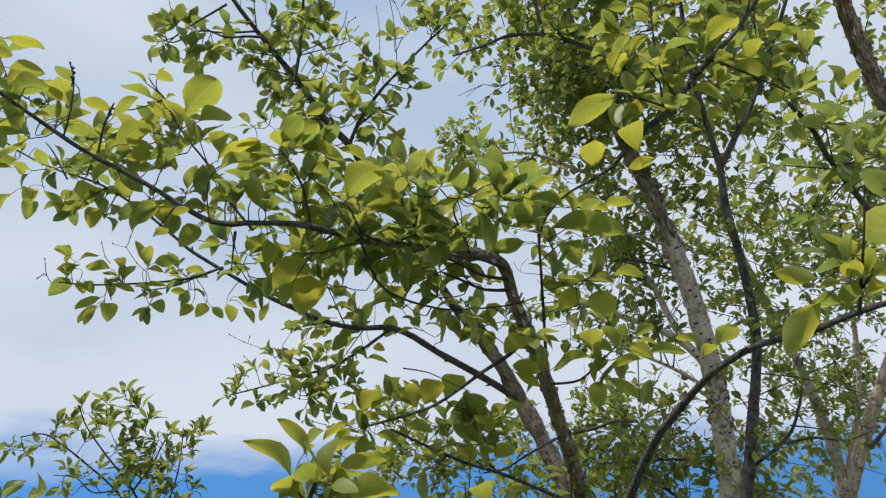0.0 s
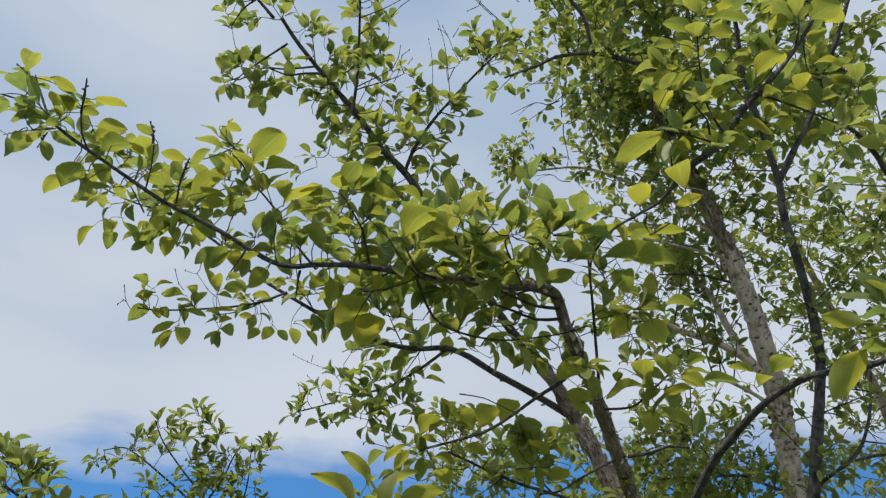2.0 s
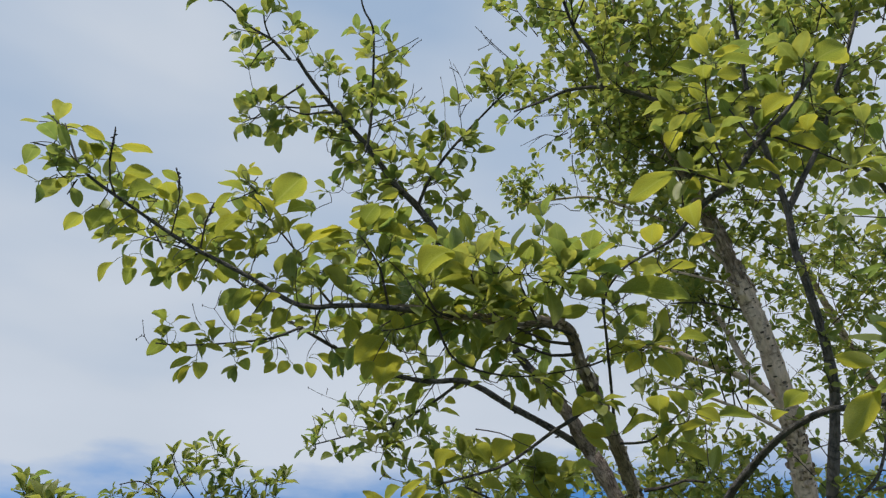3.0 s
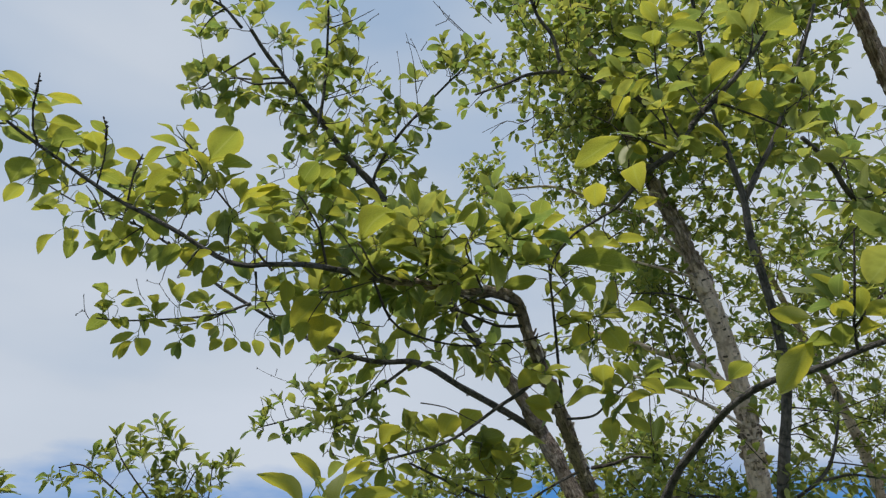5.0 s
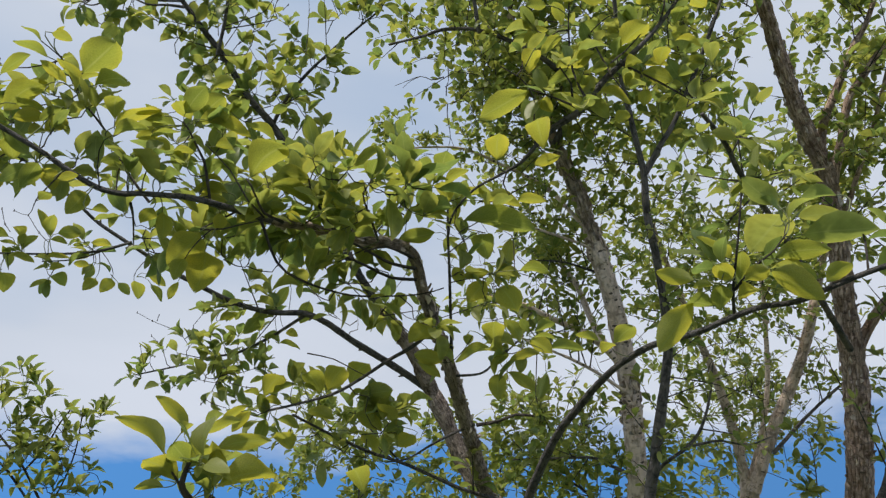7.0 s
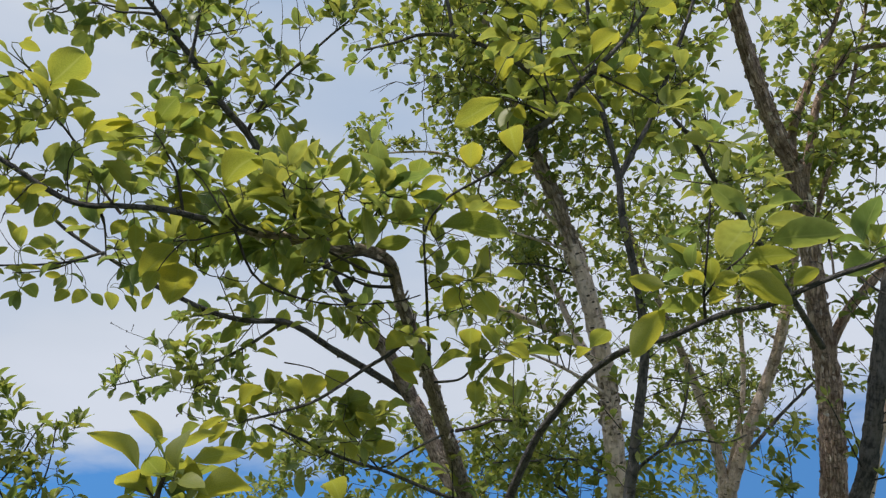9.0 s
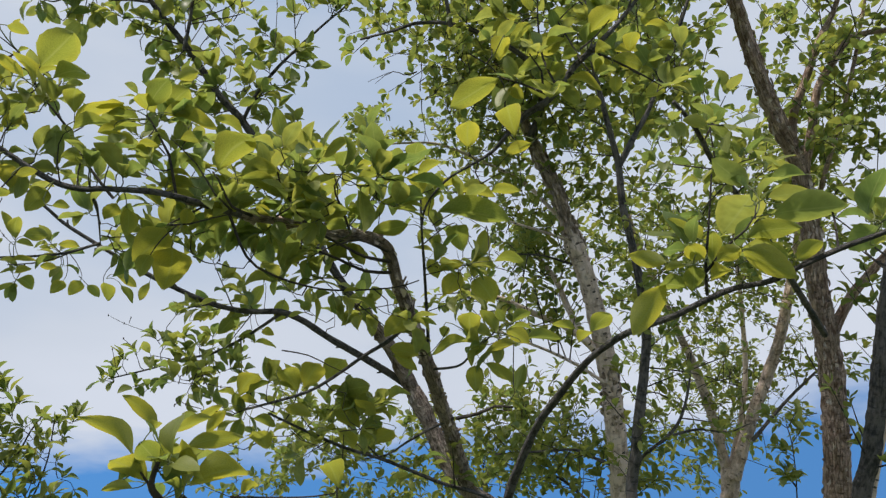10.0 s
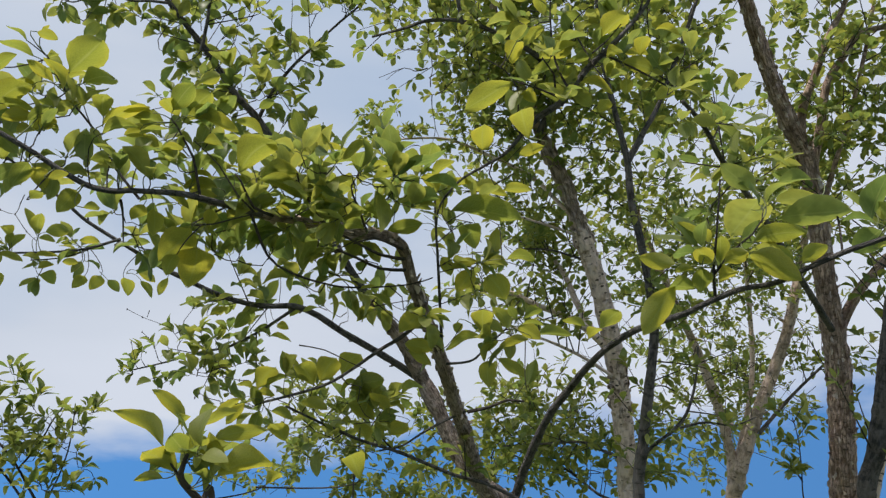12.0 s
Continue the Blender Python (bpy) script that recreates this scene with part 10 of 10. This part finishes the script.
rosette(bush, (-1.401, 2.319, 1.974), (-0.13, 0.98, -0.17), (-1.403, 2.289, 2.019), 6, 0.054)
rosette(bush, (-1.448, 2.321, 1.983), (-0.77, 0.63, 0.10), (-1.400, 2.310, 1.977), 8, 0.047)
rosette(bush, (-0.988, 2.272, 2.036), (-0.18, -0.51, 0.84), (-0.961, 2.306, 2.003), 8, 0.050)
rosette(bush, (-0.978, 2.268, 2.070), (0.38, 0.05, 0.92), (-0.986, 2.277, 2.029), 7, 0.054)
rosette(bush, (-0.816, 2.311, 1.859), (0.72, -0.42, 0.55), (-0.846, 2.314, 1.905), 5, 0.047)
rosette(bush, (-0.788, 2.340, 1.828), (0.20, 0.28, -0.94), (-0.823, 2.315, 1.855), 6, 0.043)
rosette(bush, (-0.886, 2.258, 1.849), (-0.71, -0.55, 0.44), (-0.904, 2.281, 1.898), 7, 0.054)
rosette(bush, (-0.920, 2.275, 1.807), (-0.62, 0.16, 0.77), (-0.881, 2.264, 1.847), 6, 0.044)
rosette(bush, (-0.942, 2.272, 1.839), (-0.38, -0.22, 0.90), (-0.913, 2.273, 1.802), 6, 0.050)
rosette(bush, (-0.913, 2.320, 1.794), (-0.06, 0.89, 0.46), (-0.913, 2.273, 1.802), 8, 0.050)
rosette(bush, (-0.861, 2.295, 1.793), (0.60, 0.43, 0.67), (-0.912, 2.295, 1.789), 8, 0.055)
rosette(bush, (-0.945, 2.236, 1.790), (0.59, -0.80, 0.11), (-0.913, 2.273, 1.802), 7, 0.055)
rosette(bush, (-0.820, 2.266, 1.808), (0.19, -0.20, 0.96), (-0.867, 2.291, 1.788), 6, 0.051)
rosette(bush, (-1.234, 2.307, 2.121), (-0.43, 0.35, 0.83), (-1.204, 2.263, 2.091), 5, 0.046)
rosette(bush, (-1.219, 2.347, 2.108), (0.49, 0.53, 0.70), (-1.229, 2.302, 2.113), 8, 0.056)
rosette(bush, (-1.173, 2.370, 2.092), (0.15, 0.49, 0.86), (-1.169, 2.313, 2.039), 5, 0.050)
rosette(bush, (-1.019, 2.284, 2.107), (-0.54, -0.19, 0.82), (-0.980, 2.268, 2.063), 8, 0.050)
rosette(bush, (-1.055, 2.272, 2.105), (-0.26, -0.68, 0.69), (-1.013, 2.285, 2.099), 5, 0.056)
rosette(bush, (-1.051, 2.281, 2.071), (-0.47, -0.63, 0.61), (-1.041, 2.284, 2.094), 6, 0.054)
rosette(bush, (-1.044, 2.268, 2.139), (0.20, -0.01, 0.98), (-1.052, 2.277, 2.100), 7, 0.045)
rosette(bush, (-1.081, 2.266, 2.156), (-0.33, -0.02, 0.94), (-1.046, 2.269, 2.132), 6, 0.055)
rosette(bush, (-1.005, 2.406, 1.915), (-0.37, 0.46, 0.81), (-1.017, 2.355, 1.879), 8, 0.052)
rosette(bush, (-1.108, 2.273, 2.049), (-0.25, -0.21, 0.94), (-1.068, 2.291, 1.990), 8, 0.055)
rosette(bush, (-1.156, 2.319, 2.134), (0.05, -0.58, 0.81), (-1.175, 2.363, 2.080), 5, 0.051)
bush.finish()

sapling = Tree("shrub", (-1.050, 1.860, 0.0), "young leafy shoot of a fruit tree", "shrub", BARK_YOUNG, True, 0.05, 81, 0)
sapling.slim = 0.78
limb(sapling, [(-1.050, 1.860, 0.000), (-1.070, 1.850, 0.900), (-1.165, 1.805, 1.690), (-1.228, 1.768, 1.785), (-1.287, 1.744, 1.838), (-1.349, 1.721, 1.872)], [0.0061, 0.0061, 0.0056, 0.0046, 0.0037, 0.0028])
limb(sapling, [(-1.262, 1.756, 1.816), (-1.268, 1.748, 1.850), (-1.290, 1.723, 1.900), (-1.302, 1.710, 1.930)], [0.0035, 0.0030, 0.0026, 0.0021])
rosette(sapling, (-1.247, 1.768, 1.811), (-0.07, 0.38, 0.92), (-1.246, 1.761, 1.801), 7, 0.060)
rosette(sapling, (-1.266, 1.707, 1.893), (0.17, -0.35, 0.92), (-1.283, 1.731, 1.885), 7, 0.066)
rosette(sapling, (-1.249, 1.719, 1.853), (0.29, -0.53, 0.79), (-1.267, 1.750, 1.843), 6, 0.058)
rosette(sapling, (-1.236, 1.718, 1.873), (-0.10, -0.23, 0.97), (-1.251, 1.723, 1.849), 6, 0.058)
rosette(sapling, (-1.247, 1.735, 1.896), (0.58, 0.53, 0.62), (-1.272, 1.716, 1.883), 7, 0.061)
rosette(sapling, (-1.225, 1.703, 1.891), (0.45, -0.84, 0.31), (-1.254, 1.729, 1.889), 6, 0.064)
rosette(sapling, (-1.283, 1.689, 1.856), (-0.71, -0.49, 0.50), (-1.251, 1.723, 1.849), 6, 0.060)
rosette(sapling, (-1.312, 1.753, 1.930), (-0.34, 0.42, 0.85), (-1.292, 1.720, 1.906), 6, 0.059)
rosette(sapling, (-1.336, 1.775, 1.902), (-0.16, 0.29, 0.94), (-1.328, 1.729, 1.861), 6, 0.062)
rosette(sapling, (-1.347, 1.777, 1.906), (-0.45, -0.03, 0.89), (-1.335, 1.771, 1.892), 8, 0.066)
rosette(sapling, (-1.338, 1.779, 1.843), (-0.70, 0.22, 0.68), (-1.330, 1.747, 1.867), 5, 0.055)
rosette(sapling, (-1.187, 1.780, 1.799), (0.31, 0.06, 0.95), (-1.215, 1.776, 1.765), 8, 0.064)
rosette(sapling, (-1.209, 1.751, 1.879), (0.24, 0.29, 0.93), (-1.238, 1.719, 1.887), 6, 0.057)
rosette(sapling, (-1.341, 1.722, 1.937), (-0.31, -0.11, 0.94), (-1.310, 1.749, 1.923), 6, 0.059)
rosette(sapling, (-1.362, 1.755, 1.952), (-0.59, 0.41, 0.70), (-1.338, 1.724, 1.931), 6, 0.058)
rosette(sapling, (-1.250, 1.808, 1.841), (-0.40, 0.11, 0.91), (-1.246, 1.761, 1.801), 8, 0.056)
rosette(sapling, (-1.160, 1.676, 1.850), (0.25, -0.89, 0.38), (-1.220, 1.739, 1.869), 8, 0.060)
rosette(sapling, (-1.076, 1.758, 1.791), (0.30, -0.45, 0.84), (-1.178, 1.797, 1.710), 8, 0.058)
rosette(sapling, (-0.983, 1.721, 1.786), (0.64, 0.12, 0.76), (-1.084, 1.768, 1.772), 6, 0.064)
sapling.finish()

sprout = Tree("shrub", (-0.064, 1.227, 0.0), "thin young shoots with long pointed green leaves", "shrub", BARK_YOUNG, True, 0.05, 91, 60)
limb(sprout, [(0.092, 1.367, 0.000), (0.072, 1.347, 0.700), (0.072, 1.317, 1.600), (0.080, 1.217, 1.732)], [0.0032, 0.0027, 0.0022, 0.0018], "stem")
limb(sprout, [(0.085, 1.550, 0.000), (0.075, 1.520, 0.900), (0.064, 1.490, 1.742), (0.066, 1.478, 1.779), (0.072, 1.468, 1.820), (0.074, 1.448, 1.878)], [0.0028, 0.0023, 0.0017, 0.0014, 0.0012, 0.0009], "stem")
limb(sprout, [(-0.064, 1.227, 0.000), (-0.084, 1.187, 0.700), (-0.124, 1.127, 1.651), (-0.136, 1.076, 1.724)], [0.0075, 0.0064, 0.0052, 0.0041], "stem")
limb(sprout, [(-0.136, 1.076, 1.724), (-0.157, 1.045, 1.751), (-0.154, 1.031, 1.769), (-0.147, 1.020, 1.783)], [0.0055, 0.0047, 0.0038, 0.0030], "stem")
limb(sprout, [(-0.157, 1.045, 1.751), (-0.176, 1.035, 1.777), (-0.185, 1.028, 1.797)], [0.0019, 0.0015, 0.0010], "stem")
leaf(sprout, (-0.165, 1.043, 1.762), (-0.198, 0.985, 1.783), 0.54, (-0.40, 0.48, 0.78), (-0.165, 1.041, 1.761))
leaf(sprout, (-0.150, 1.032, 1.783), (-0.161, 0.980, 1.804), 0.57, (-0.49, 0.51, 0.71), (-0.152, 1.027, 1.774))
leaf(sprout, (-0.150, 1.037, 1.784), (-0.119, 1.003, 1.804), 0.58, (-0.01, 0.39, 0.92), (-0.152, 1.027, 1.774))
leaf(sprout, (-0.181, 1.016, 1.794), (-0.246, 0.988, 1.838), 0.38, (-0.05, 0.70, 0.71), (-0.182, 1.030, 1.790))
leaf(sprout, (-0.176, 1.023, 1.751), (-0.212, 1.012, 1.748), 0.42, (-0.16, 0.85, 0.51), (-0.165, 1.041, 1.761))
leaf(sprout, (-0.201, 1.039, 1.761), (-0.173, 1.013, 1.789), 0.53, (-0.07, 0.69, 0.72), (-0.176, 1.035, 1.777))
leaf(sprout, (-0.119, 1.033, 1.752), (-0.133, 0.999, 1.756), 0.58, (-0.24, 0.28, 0.93), (-0.148, 1.058, 1.739))
leaf(sprout, (-0.112, 1.034, 1.754), (-0.121, 1.027, 1.815), 0.38, (0.10, 0.99, 0.02), (-0.148, 1.058, 1.739))
leaf(sprout, (-0.110, 1.053, 1.758), (-0.025, 1.018, 1.773), 0.54, (0.23, 0.65, 0.73), (-0.148, 1.058, 1.739))
leaf(sprout, (-0.171, 1.042, 1.826), (-0.154, 1.022, 1.838), 0.58, (0.09, 0.45, 0.89), (-0.182, 1.030, 1.790))
leaf(sprout, (-0.173, 1.064, 1.825), (-0.216, 1.042, 1.877), 0.38, (0.31, 0.78, 0.54), (-0.182, 1.030, 1.790))
leaf(sprout, (-0.163, 1.064, 1.809), (-0.141, 1.044, 1.819), 0.58, (0.21, 0.37, 0.91), (-0.182, 1.030, 1.790))
leaf(sprout, (-0.146, 1.039, 1.822), (-0.091, 1.049, 1.848), 0.38, (-0.45, 0.38, 0.81), (-0.149, 1.024, 1.778))
leaf(sprout, (-0.119, 1.048, 1.806), (-0.046, 1.062, 1.822), 0.38, (-0.42, 0.71, 0.56), (-0.149, 1.024, 1.778))
leaf(sprout, (-0.036, 1.030, 1.744), (-0.015, 1.003, 1.759), 0.58, (0.11, 0.59, 0.80), (-0.136, 1.076, 1.724))
leaf(sprout, (0.096, 1.010, 1.751), (0.082, 0.961, 1.780), 0.58, (-0.18, 0.52, 0.83), (-0.051, 1.037, 1.741))
rosette(sprout, (-0.147, 1.026, 1.772), (0.78, 0.61, 0.17), (-0.152, 1.027, 1.774), 5, 0.048)
rosette(sprout, (-0.127, 1.055, 1.767), (0.39, -0.16, 0.91), (-0.148, 1.058, 1.739), 4, 0.059)
rosette(sprout, (-0.175, 1.079, 1.760), (-0.44, 0.24, 0.86), (-0.148, 1.058, 1.739), 5, 0.050)
rosette(sprout, (-0.124, 0.991, 1.780), (-0.17, -0.92, 0.35), (-0.149, 1.024, 1.778), 5, 0.049)
sprout.finish()
